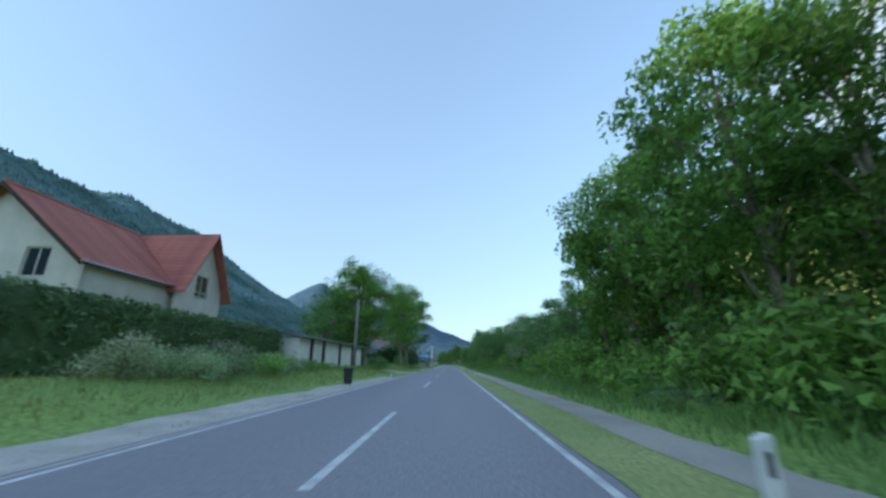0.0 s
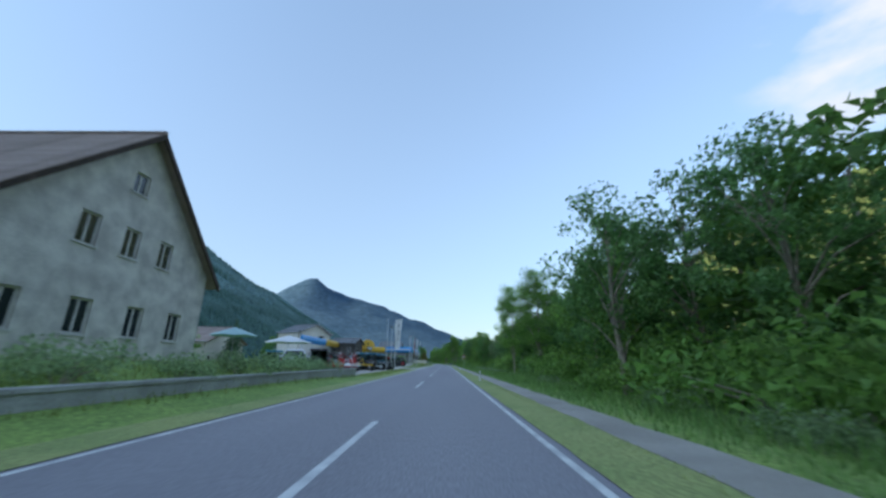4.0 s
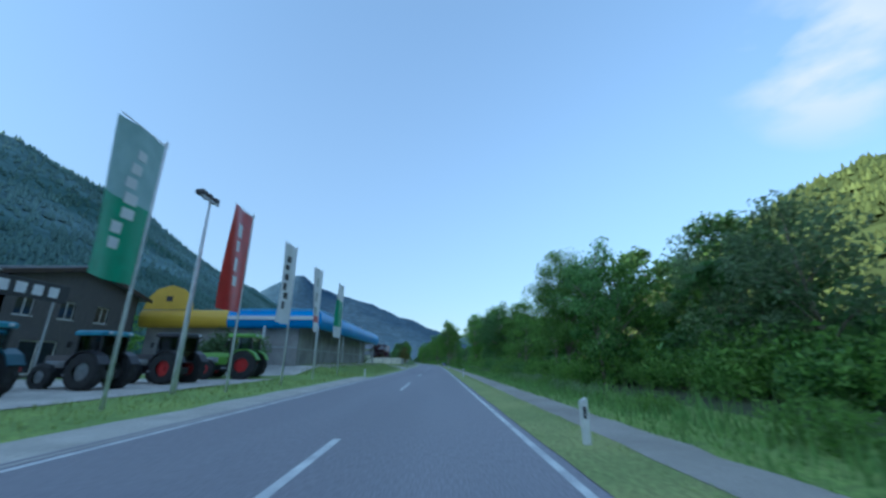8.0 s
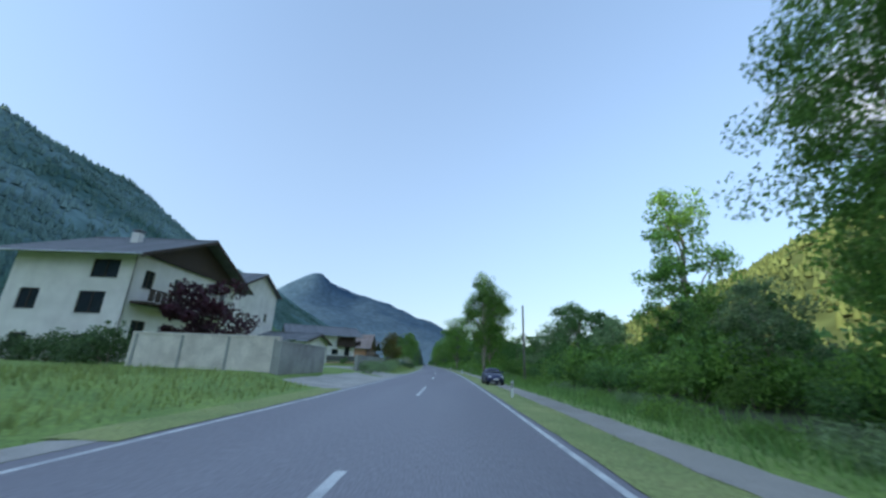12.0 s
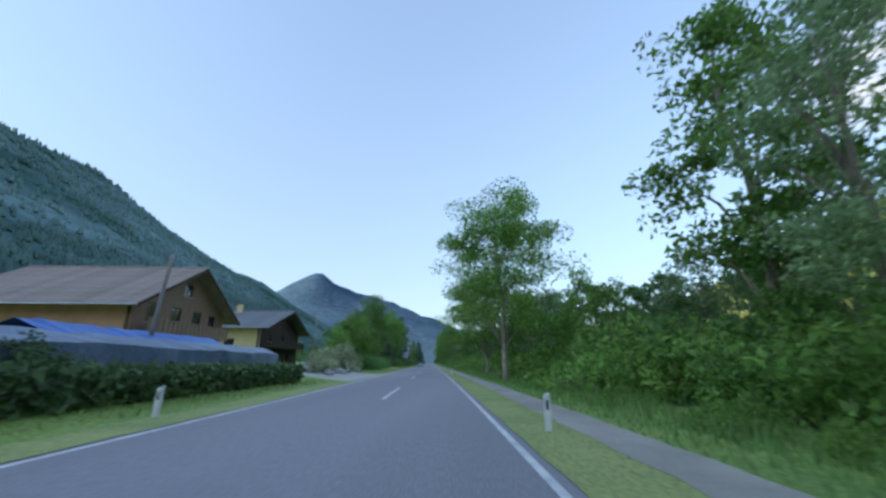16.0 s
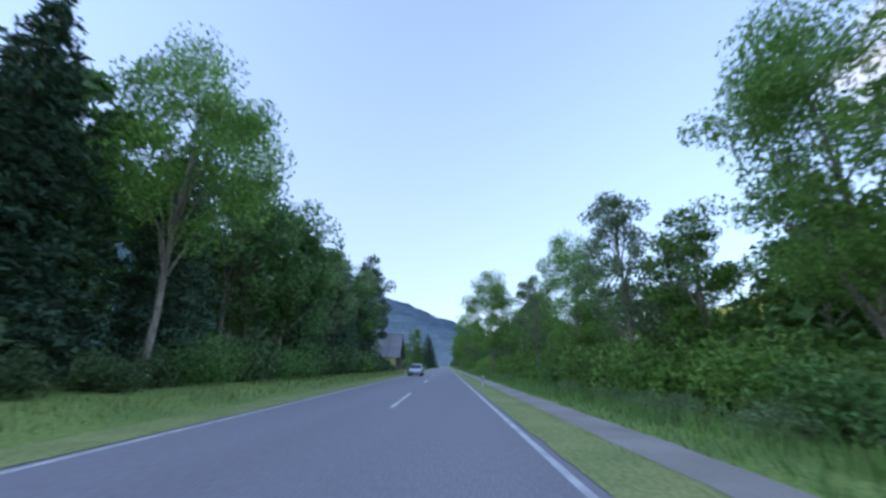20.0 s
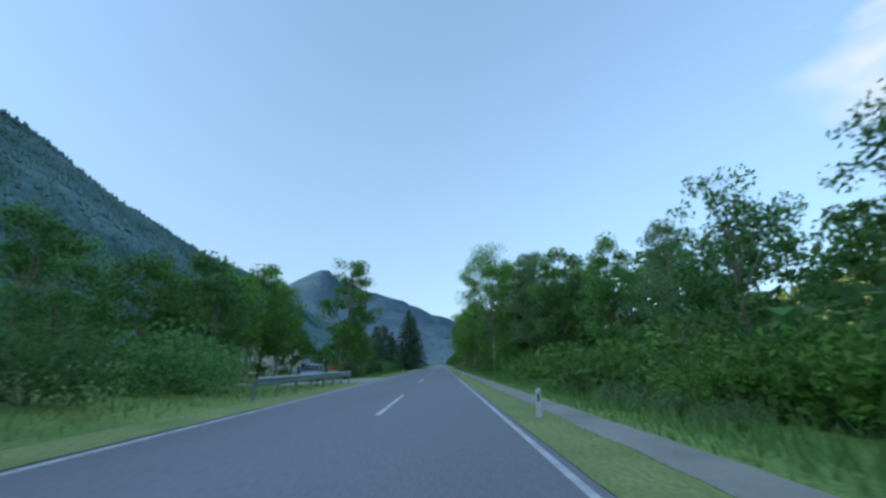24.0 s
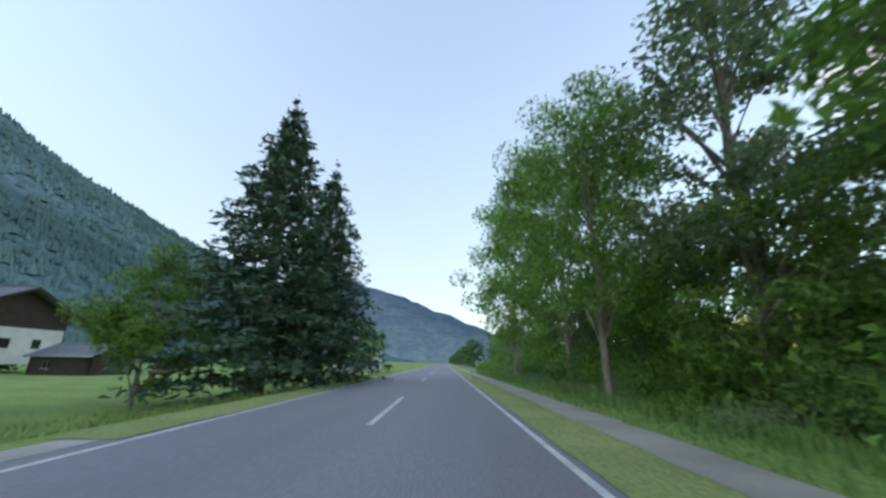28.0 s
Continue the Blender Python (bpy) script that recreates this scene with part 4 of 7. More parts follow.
def roof_slope(name, parent, m, length, run, rise, courses, material, thick=0.16):
    """One roof slope: eave at its origin along x, climbing along y; each course of tiles laps over the next."""
    slab = Build().add([(0, 0, 0), (length, 0, 0), (length, run, rise), (0, run, rise), (0, 0, -thick), (length, 0, -thick), (length, run, rise - thick), (0, run, rise - thick)],
                       [(0, 1, 2, 3), (7, 6, 5, 4), (0, 4, 5, 1), (1, 5, 6, 2), (3, 7, 4, 0), (2, 6, 7, 3)])
    r = part(name, slab.mesh(name, material), parent, "", m)
    a, e = run / courses, rise / courses
    lap = Build().add([(0, 0, 0.05), (length, 0, 0.05), (length, a * 1.12, e * 1.12 + 0.014), (0, a * 1.12, e * 1.12 + 0.014), (0, 0, 0.004), (length, 0, 0.004)], [(0, 1, 2, 3), (4, 5, 1, 0), (4, 0, 3), (1, 5, 2)]).mesh("tile_course", material)
    for k in range(courses):
        part("tile_course", lap, r, "", Matrix.Translation((0, a * k, e * k)))
    return r


def house(name, label, m, long, wide, eave, ridge, wall, roof, over=0.7, gable_over=0.6, front=(), back=(), near=(), far=(), base=-1.2, gable_mat=None, trim=None,
          frame_mat=None, shutters=None, chimney=None, courses=16, group=""):
    """A gabled house. Its front gable faces +x at x = 0, the ridge runs back along -x; near is the long wall at -y, far the one at +y.
    Openings are (u, z, width, height); u runs along +y on the front, along +x from the back corner on the near wall."""
    e = thing(name, m, label, "house", group)
    hw = wide / 2
    gable = [(0, eave), (hw, ridge), (wide, eave)]
    flat = [(0, eave), (long, eave)]
    q = Matrix.Rotation(radians(90), 4, "Z")
    walls = ((gable, front, Matrix.Translation((0, -hw, 0)) @ q, gable_mat or wall), (gable, back, Matrix.Translation((-long, hw, 0)) @ q.inverted(), wall),
             (flat, near, Matrix.Translation((-long, -hw, 0)), wall), (flat, far, Matrix.Translation((0, hw, 0)) @ Matrix.Rotation(math.pi, 4, "Z"), wall))
    for tops, holes, pm, wm in walls:
        w = part("wall", wall_panel(tops, base, holes).mesh("wall", wm), e, "", pm)
        for u, z, ww, hh in holes:
            window_part(w, Matrix.Translation((u, 0, z)), ww, hh, frame_mat, shutters=shutters)
    slope = math.hypot(hw, ridge - eave)
    k = (ridge - eave) / hw
    run = hw + over
    for sign in (-1, 1):
        if sign < 0:
            rm = Matrix.Translation((-long - gable_over, -hw - over, eave - over * k + 0.1))
        else:
            rm = Matrix.Translation((gable_over, hw + over, eave - over * k + 0.1)) @ Matrix.Rotation(math.pi, 4, "Z")
        roof_slope("roof", e, rm, long + 2 * gable_over, run, run * k, courses, roof)
    part("ridge_cap", Build().tube([(-long - gable_over, 0, ridge + 0.13), (gable_over, 0, ridge + 0.13)], [0.12, 0.12], 8).mesh("ridge_cap", roof), e)
    for x in (gable_over - 0.02, -long - gable_over + 0.02):
        for sign in (-1, 1):
            b = Build()
            y0, z0, y1, z1 = sign * (hw + over), eave - over * k, 0.0, ridge
            b.add([(x - 0.04, y0, z0 - 0.18), (x + 0.04, y0, z0 - 0.18), (x + 0.04, y0, z0 + 0.1), (x - 0.04, y0, z0 + 0.1),
                   (x - 0.04, y1, z1 - 0.18), (x + 0.04, y1, z1 - 0.18), (x + 0.04, y1, z1 + 0.1), (x - 0.04, y1, z1 + 0.1)],
                  [(0, 1, 2, 3), (7, 6, 5, 4), (0, 4, 5, 1), (1, 5, 6, 2), (2, 6, 7, 3), (3, 7, 4, 0)])
            part("bargeboard", b.mesh("bargeboard", trim or DARK_WOOD), e)
    for sign in (-1, 1):
        y = sign * (hw + over + 0.06)
        part("gutter", Build().tube([(-long - gable_over, y, eave - over * k + 0.02), (gable_over, y, eave - over * k + 0.02)], [0.07, 0.07], 6).mesh("gutter", STEEL), e)
    if chimney:
        cx, cy, ch = chimney
        c = part("chimney", Build().box(cx - 0.35, cx + 0.35, cy - 0.3, cy + 0.3, eave, ch, 0.02).mesh("chimney", wall), e, "rendered chimney stack")
        part("cap", Build().box(cx - 0.45, cx + 0.45, cy - 0.4, cy + 0.4, ch + 0.16, ch + 0.26, 0.02).box(cx - 0.3, cx - 0.2, cy - 0.2, cy + 0.2, ch, ch + 0.17).box(cx + 0.2, cx + 0.3, cy - 0.2, cy + 0.2, ch, ch + 0.17).mesh("cap", roof), c)
    return e


def balcony(parent, y0, y1, z, out, material, posts=14):
    """A timber balcony on a front gable at x = 0."""
    b = part("balcony", Build().box(0.0, out, y0, y1, z - 0.16, z, 0.02).mesh("balcony_floor", material), parent, "timber balcony")
    part("handrail", Build().box(out - 0.1, out, y0, y1, z + 0.92, z + 1.02, 0.02).mesh("handrail", material), b)
    for k in range(posts):
        y = y0 + (y1 - y0) * (k + 0.5) / posts
        w = (y1 - y0) / posts * 0.42
        part("board", Build().box(out - 0.07, out - 0.03, y - w, y + w, z + 0.05, z + 0.93).mesh("board", material), b)


def dormer(parent, m, w, h, depth, wall, roof):
    """A gabled dormer facing -y."""
    d = part("dormer", wall_panel([(0, h), (w / 2, h + w * 0.35), (w, h)], 0, [(w * 0.2, h * 0.3, w * 0.6, h * 0.6)]).mesh("dormer_front", wall), parent, "white dormer", m)
    window_part(d, Matrix.Translation((w * 0.2, 0, h * 0.3)), w * 0.6, h * 0.6, sill=False)
    part("cheek", Build().box(0, 0.12, 0.28, depth, 0, h).box(w - 0.12, w, 0.28, depth, 0, h).mesh("cheek", wall), d)
    b = Build()
    for s0, s1 in ((-0.25, w / 2), (w + 0.25, w / 2)):
        za, zb = h - 0.15, h + w * 0.35 + 0.06
        b.add([(s0, -0.3, za), (s1, -0.3, zb), (s1, depth + 1.0, zb), (s0, depth + 1.0, za), (s0, -0.3, za + 0.12), (s1, -0.3, zb + 0.12), (s1, depth + 1.0, zb + 0.12), (s0, depth + 1.0, za + 0.12)],
              [(0, 1, 2, 3), (7, 6, 5, 4), (0, 4, 5, 1), (3, 2, 6, 7), (0, 3, 7, 4), (1, 5, 6, 2)])
    part("dormer_roof", b.mesh("dormer_roof", roof), d)


# cream house with a red tiled roof behind its hedge
h1 = house("detached_house", "cream rendered house with a red tiled roof", on(18.4, -22.7, 1.2) @ Matrix.Rotation(radians(-90), 4, "Z"), 11.5, 10.4, 5.4, 9.6, CREAM, RED_TILE, over=0.35,
           front=[(1.5, 1.0, 1.4, 1.6), (7.2, 1.0, 1.4, 1.6), (7.0, 4.5, 1.4, 1.6), (3.0, 4.5, 1.4, 1.6)], far=[(2, 1.2, 1.2, 1.3), (6, 1.2, 1.2, 1.3)], near=[(2, 1.2, 1.2, 1.3)], courses=20)
bay = Matrix.Translation((-6.2, 5.75, 0)) @ Matrix.Rotation(math.pi, 4, "Z")
h1x = part("cross_gable", wall_panel([(0, 5.3), (2.4, 9.6), (4.8, 5.3)], -1.2, [(1.7, 4.8, 1.4, 1.6), (1.7, 1.3, 1.4, 1.6)]).mesh("cross_gable_wall", CREAM), h1, "gabled bay facing the road", bay)
for z in (4.8, 1.3):
    window_part(h1x, Matrix.Translation((1.7, 0, z)), 1.4, 1.6)
for x, flip in ((-0.3, 1), (5.1, -1)):
    tilt = Matrix(((0, flip, 0, x), (1, 0, 0, -0.7), (0, 0, 1, 4.85), (0, 0, 0, 1)))
    roof_slope("bay_roof", h1, bay @ tilt, 6.5, 2.7, 4.85, 16, RED_TILE)


# ---- hedges and garden walls ----
def hedge(s0, s1, d, wide, top, seed, label="clipped dark green hedge"):
    rng = np.random.default_rng(seed)
    n = int((s1 - s0) * 420)
    z0 = lie((s0 + s1) / 2, d)
    k = rng.integers(0, 3, n)
    x, y, z = rng.uniform(-wide / 2, wide / 2, n), rng.uniform(0, s1 - s0, n), rng.uniform(0, top - z0, n)
    x = np.where(k == 0, wide / 2, x)
    z = np.where(k == 1, top - z0, z)
    pos = np.stack([x, y, z], 1) + rng.normal(size=(n, 3)) * 0.09
    e = thing("hedge", on(s0, d, z0), label, "hedge")
    part("foliage", leaf_mesh("foliage", pos, 0.16, HEDGE_M, rng), e)
    part("core", Build().box(-wide / 2 + 0.12, wide / 2 - 0.12, 0.1, s1 - s0 - 0.1, -0.2, top - z0 - 0.12, 0.1).mesh("core", HEDGE_M), e, "dense shaded inner twigs")


hedge(8, 30.3, -12.6, 1.4, 3.75, 1)
hedge(374.5, 392, -6.9, 1.3, 1.0, 2, "low dark green hedge beside the verge")


def panel_wall(s0, s1, d, z0, z1, posts):
    """A long white outbuilding wall with dark posts and a dark eave."""
    e = thing("shed", on(s0, d, 0), "long white shed wall with dark posts and dark eave", "shed")
    n = s1 - s0
    part("wall", Build().box(-4.0, 0, 0, n, z0 - 1, z1).mesh("wall", WHITE), e, "white rendered panels")
    part("roof", Build().add([(0.55, -0.4, z1 - 0.02), (0.55, n + 0.4, z1 - 0.02), (-4.4, n + 0.4, z1 + 0.75), (-4.4, -0.4, z1 + 0.75), (0.55, -0.4, z1 + 0.16), (0.55, n + 0.4, z1 + 0.16), (-4.4, n + 0.4, z1 + 0.93), (-4.4, -0.4, z1 + 0.93)],
                             [(0, 1, 2, 3), (7, 6, 5, 4), (0, 4, 5, 1), (1, 5, 6, 2), (2, 6, 7, 3), (3, 7, 4, 0)]).mesh("roof", GREY_TILE), e, "dark flat-pitched roof")
    for p in posts:
        part("post", Build().box(0.003, 0.2, p - s0 - 0.16, p - s0 + 0.16, z0 - 1, z1 - 0.02, 0.02).mesh("post", DARK_WOOD), e)


panel_wall(30.8, 53.0, -10.7, 1.4, 3.35, (33.4, 36.6, 42.0, 47.4, 52.6))


def utility_pole(s, d, h, r=0.15, lean=0.0, label="weathered wooden utility pole", arm=False):
    e = thing("utility_pole", on(s, d, lie(s, d)), label, "pole")
    part("pole", Build().tube([(0, 0, -0.4), (lean * 0.5, 0, h * 0.5), (lean, 0, h)], [r, r * 0.9, r * 0.75], 10).mesh("pole", GREY_WOOD, True), e)
    if arm:
        part("crossarm", Build().box(lean - 0.8, lean + 0.8, -0.06, 0.06, h - 0.5, h - 0.38, 0.01).mesh("crossarm", GREY_WOOD), e)
    part("cap", Build().tube([(lean, 0, h), (lean, 0, h + 0.06)], [r * 0.85, r * 0.3], 10).mesh("cap", STEEL), e)


utility_pole(38.8, -8.2, 6.9, 0.17, 0.1)
utility_pole(386.8, -12, 5.9, 0.12, 0.25, "pale leaning wooden pole")
utility_pole(618, -9.0, 7.6, 0.11, 0.1, "slim wooden utility pole")
utility_pole(312.5, 8.5, 7.3, 0.11, 0.0, "slim grey roadside pole")
utility_pole(270, 8.2, 4.5, 0.06, 0.0, "thin grey post at the wood")


# ---- marker posts and signs ----
def marker(s, d):
    e = thing("marker_post", on(s, d, lie(s, d) if abs(d) > 4.3 else -0.03), "white plastic marker post with a dark slot beside the verge", "marker post", "roadside marker posts")
    part("post", Build().add([(-0.06, -0.05, -0.2), (0.06, -0.05, -0.2), (0.045, 0.06, -0.2), (-0.045, 0.06, -0.2), (-0.06, -0.05, 0.68), (0.06, -0.05, 0.73), (0.045, 0.06, 0.73), (-0.045, 0.06, 0.68)],
                             [(3, 2, 1, 0), (4, 5, 6, 7), (0, 1, 5, 4), (1, 2, 6, 5), (2, 3, 7, 6), (3, 0, 4, 7)]).mesh("post", PLASTIC_W), e)
    part("reflector", Build().box(-0.025, 0.025, -0.056, -0.046, 0.42, 0.6, 0.004).mesh("reflector", DARK_M), e, "dark reflector slot")


for s in (3.4, 41.8, 81.2, 121, 160.5, 190.5, 219.4, 260.1, 293.4, 336.3, 375.8, 415.4, 443.5, 485.6, 523.3, 562, 598, 639.5, 680):
    marker(s, 4.05)
for s in (40.1, 82, 218.4, 377.5, 520, 615):
    marker(s, -4.6)


def speed_sign(s, d):
    e = thing("road_sign", on(s, d, -0.05), "round white speed sign with red rim, reading 80", "road sign")
    part("pole", Build().tube([(0, 0, -0.3), (0, 0, 2.65)], [0.035, 0.035], 10).mesh("pole", STEEL, True), e, "grey steel tube")
    up = Matrix.Translation((0, -0.05, 2.42))

    def disc(r0, r1, y, name, material, label=""):
        n = 40
        v = [(math.cos(2 * math.pi * k / n) * r, q, math.sin(2 * math.pi * k / n) * r) for q in (y, y + 0.008) for r in (r0, r1) for k in range(n)]
        f = []
        for k in range(n):
            j = (k + 1) % n
            f += [(k, j, n + j, n + k), (2 * n + k, 3 * n + k, 3 * n + j, 2 * n + j), (n + k, n + j, 3 * n + j, 3 * n + k), (k, 2 * n + k, 2 * n + j, j)]
        return part(name, mesh(name, v, f, material), e, label, up)
    disc(0.001, 0.335, 0.0, "plate", WHITE_P)
    disc(0.265, 0.335, -0.01, "rim", RED_P, "red rim")
    cu = bpy.data.curves.new("number", "FONT")
    cu.body, cu.size, cu.align_x, cu.align_y, cu.extrude = "80", 0.46, "CENTER", "CENTER", 0.002
    cu.offset = 0.004
    tmp = bpy.data.objects.new("number_curve", cu)
    scene.collection.objects.link(tmp)
    me = bpy.data.meshes.new_from_object(tmp)
    bpy.data.objects.remove(tmp)
    me.materials.clear()
    me.materials.append(DARK_M)
    part("number", me, e, "black number", up @ Matrix.Translation((0, -0.014, 0)) @ Matrix.Rotation(radians(90), 4, "X") @ Matrix.Diagonal((0.88, 1.0, 1.0, 1)))


speed_sign(167.5, 5.05)
# ---- farm buildings before the dealer's yard ----
farm = house("farmhouse", "low white farmhouse with a big brown tiled roof", on(91.0, -18.7, 1.5) @ Matrix.Rotation(radians(57), 4, "Z"), 16, 10, 2.7, 5.9, WHITE, GREY_TILE, front=[(1.2, 0.8, 0.9, 1.1), (4.0, 0.0, 2.4, 2.1), (8, 0.8, 0.9, 1.1)], near=[(11.4, 0.7, 1.0, 1.1), (8.6, 0.0, 1.1, 2.0), (5.6, 0.7, 1.0, 1.1), (2, 0.7, 1.0, 1.1)], over=0.9, courses=14)
house("outbuilding", "small white outbuilding with a grey roof", on(97.5, -27.5, 1.1), 8, 6, 2.2, 4.0, WHITE, GREY_TILE, front=[(2, 0.7, 1.6, 1.0)], courses=10)
house("old_house", "tall old house with steep brown roof, pale stone gable", on(106.2, -11.3, 1.2), 15, 10.6, 4.3, 9.5, PLASTER, BROWN_TILE, over=0.5, gable_over=0.45,
           front=[(1.3, 0.9, 0.85, 1.25), (3.7, 0.9, 0.85, 1.25), (6.1, 0.9, 0.85, 1.25), (8.4, 0.9, 0.85, 1.25), (3.2, 4.0, 0.8, 1.2), (5.1, 4.0, 0.8, 1.2), (7.0, 4.0, 0.8, 1.2), (4.9, 6.7, 0.75, 0.9)],
           near=[(9, 0.9, 0.9, 1.2), (12, 0.9, 0.9, 1.2)], chimney=(-9.5, -0.8, 11.0), courses=24, trim=DARK_WOOD)
for s, d, h in ((92.0, -9.4, 4.6), (89.5, -10.2, 5.2), (94.8, -9.0, 3.2), (86.5, -10.4, 5.0), (84, -12.5, 4.2)):
    shrub("dark", s, d, h, 1.1, where="before the old house")


def garden_wall(s0, s1, d, z1, material, label, thick=0.3, z0=-0.5, turn=0.0):
    e = thing("garden_wall", on(s0, d, 0, turn), label, "wall")
    n = s1 - s0
    part("masonry", Build().box(-thick / 2, thick / 2, 0, n, z0, z1 - 0.1).mesh("masonry", material), e)
    k = int(n / 2.2) + 1
    for i in range(k):
        part("coping", Build().box(-thick / 2 - 0.05, thick / 2 + 0.05, n * i / k + 0.01, n * (i + 1) / k - 0.01, z1 - 0.1, z1, 0.02).mesh("coping", material), e)
    return e


garden_wall(97, 126, -6.4, 0.75, STONE_G, "low mossy stone garden wall")


def parasol(s, d, material, label, r=1.9, z=2.5):
    e = thing("parasol", on(s, d, lie(s, d)), label, "parasol")
    part("pole", Build().tube([(0, 0, 0), (0, 0, z + 0.5)], [0.03, 0.03], 8).mesh("pole", STEEL), e)
    part("base", Build().box(-0.35, 0.35, -0.35, 0.35, 0, 0.1, 0.03).mesh("base", STONE_G), e)
    v = [(0, 0, z + 0.55)] + [(math.cos(a) * r, math.sin(a) * r, z - (0.0 if i % 2 else 0.06)) for i, a in ((i, i * math.pi / 6) for i in range(12))]
    v += [(x, y, q - 0.04) for x, y, q in v]
    f = [(0, 1 + i, 1 + (i + 1) % 12) for i in range(12)] + [(13, 14 + (i + 1) % 12, 14 + i) for i in range(12)] + [(1 + i, 14 + i, 14 + (i + 1) % 12, 1 + (i + 1) % 12) for i in range(12)]
    part("canopy", mesh("canopy", v, f, material), e)


parasol(125, -12, WHITE_P, "white open parasol in the garden")
parasol(119, -13.5, TEAL_P, "pale parasol in the garden", 1.5, 2.2)
for s, d, h in ((101, -7.4, 1.3), (105, -7.3, 1.0), (109, -7.4, 1.2), (113, -7.2, 1.4), (117, -7.6, 1.1), (121, -7.5, 1.3), (97, -8, 1.6)):
    shrub("weeds2", s, d, h, 0.9, where="behind the garden wall")

# left trees of the first stretch
plant("maple_fine", 60.5, -12.0, 17.5, 1.05, where="beside the drive")
plant("maple_fine", 71.5, -7.9, 16.5, 1.08, where="beside the drive")
plant("maple_fine", 79.6, -7.6, 16.5, 1.15, where="before the farmhouse")
plant("alder2", 66, -17, 10, 1.0, where="behind the drive")
plant("hazel", 56.5, -14, 8, 1.0, where="behind the shed")
plant("alder", 54.5, -15.5, 12, 1.0, where="behind the shed")
plant("alder2", 64.5, -13.5, 8.5, 1.0, where="beside the drive")
plant("alder", 59, -18, 13, 1.0, where="behind the drive")
plant("maple", 57.5, -13.5, 17, 1.0, where="behind the shed")
for s, d, h in ((55.5, -9.2, 2.2), (63, -10.5, 2.0), (83, -9.2, 2.4), (86, -9.6, 2.2), (75, -8.6, 1.4)):
    shrub("bush", s, d, h, 1.1, where="under the trees by the drive")
for s, d, h in ((14, -8.6, 1.3), (17, -9, 1.5), (20.5, -8.8, 1.2), (24, -9.2, 1.3), (27.5, -9, 0.9), (33, -8.8, 0.7), (36, -8.2, 0.6), (43, -8.2, 0.6), (47, -8.4, 0.7), (50, -8.8, 0.8)):
    shrub("weeds2" if h > 1.25 else "weeds", s, d, h, 1.1, where="on the garden bank")


for s, d, h in ((12.5, -9.2, 1.5), (15.2, -8.4, 1.2), (18.6, -9.6, 1.6), (22, -8.5, 1.1)):
    shrub("pale", s, d, h, 1.1, where="on the garden bank")


def bin_thing(s, d):
    e = thing("waste_bin", on(s, d, 0.0, 15), "dark wheeled waste bin standing by the verge", "bin")
    part("body", Build().add([(-0.24, -0.24, 0.06), (0.24, -0.24, 0.06), (0.24, 0.24, 0.06), (-0.24, 0.24, 0.06), (-0.3, -0.33, 0.95), (0.3, -0.33, 0.95), (0.3, 0.33, 0.95), (-0.3, 0.33, 0.95)],
                             [(3, 2, 1, 0), (4, 5, 6, 7), (0, 1, 5, 4), (1, 2, 6, 5), (2, 3, 7, 6), (3, 0, 4, 7)]).mesh("body", DARK_M), e)
    part("lid", Build().box(-0.32, 0.32, -0.37, 0.37, 0.955, 1.03, 0.03).mesh("lid", DARK_M), e)
    for x in (-0.26, 0.2):
        part("wheel", Build().wheel(x, x + 0.06, 0.28, 0.1, 0.1, 14).mesh("wheel", RUBBER), e)


bin_thing(25.2, -5.1)

# drives and yards
def yard(name, s0, s1, d0, d1, label, material=GRAVEL, lift=0.03):
    """A patch of gravel with uneven edges, sunk a little into the ground round it."""
    b = Build()
    ns, nd = max(4, int((s1 - s0) / 1.25)), max(4, int(abs(d1 - d0) / 0.6))
    for i in range(ns + 1):
        for j in range(nd + 1):
            u, w = i / ns, j / nd
            s, d = s0 + (s1 - s0) * u, d0 + (d1 - d0) * w
            s += 0.7 * noise.noise(Vector((d * 0.7, s0, 2))) * (abs(u - 0.5) * 2) ** 4
            d += 0.6 * noise.noise(Vector((s * 0.5, d0, 5))) * w ** 4
            z = lie(s, d) + lift if abs(d) > 4.25 else 0.004 - 0.02 * (abs(d) > 3.9)
            if (i in (0, ns) and abs(d) > 4.6) or j == nd:
                z -= 0.16
            b.v.append(tuple(at(s, d, z)))
    for i in range(ns):
        for j in range(nd):
            a = i * (nd + 1) + j
            b.f.append((a, a + 1, a + nd + 2, a + nd + 1) if d1 > d0 else (a, a + nd + 1, a + nd + 2, a + 1))
    tagged(new(name, b.mesh(name, material)), label, "yard", kind="structure")


yard("pavement_layby", -8, 41, -3.62, -5.9, "pale gravel lay-by along the garden bank")
yard("pavement_farm", 54, 62, -3.62, -15, "pale gravel farm drive")
yard("pavement_house", 84, 96, -3.86, -5.8, "pale gravel strip before the old house")
yard("pavement_yard", 126, 166, -7.0, -46, "grey gravel yard of the machinery dealer")
yard("pavement_forecourt", 166, 184.5, -3.62, -46, "grey gravel forecourt of the machinery dealer")
yard("pavement_strip", 184, 219, -3.62, -5.7, "grey gravel strip before the flag poles")
yard("pavement_back_yard", 184, 222, -9.2, -46, "grey gravel yard behind the flag poles")
yard("pavement_shed", 220.5, 259, -8.3, -10.6, "pale concrete strip along the machine shed", PATH_M)
yard("pavement_lane", 258, 282, -3.86, -8.5, "pale gravel lane beside the meadow")
yard("pavement_wall", 294.5, 313.5, -3.7, -7.7, "pale gravel strip before the grey wall")
yard("pavement_entry", 313, 324, -3.86, -13, "gravel entry between the garden walls")
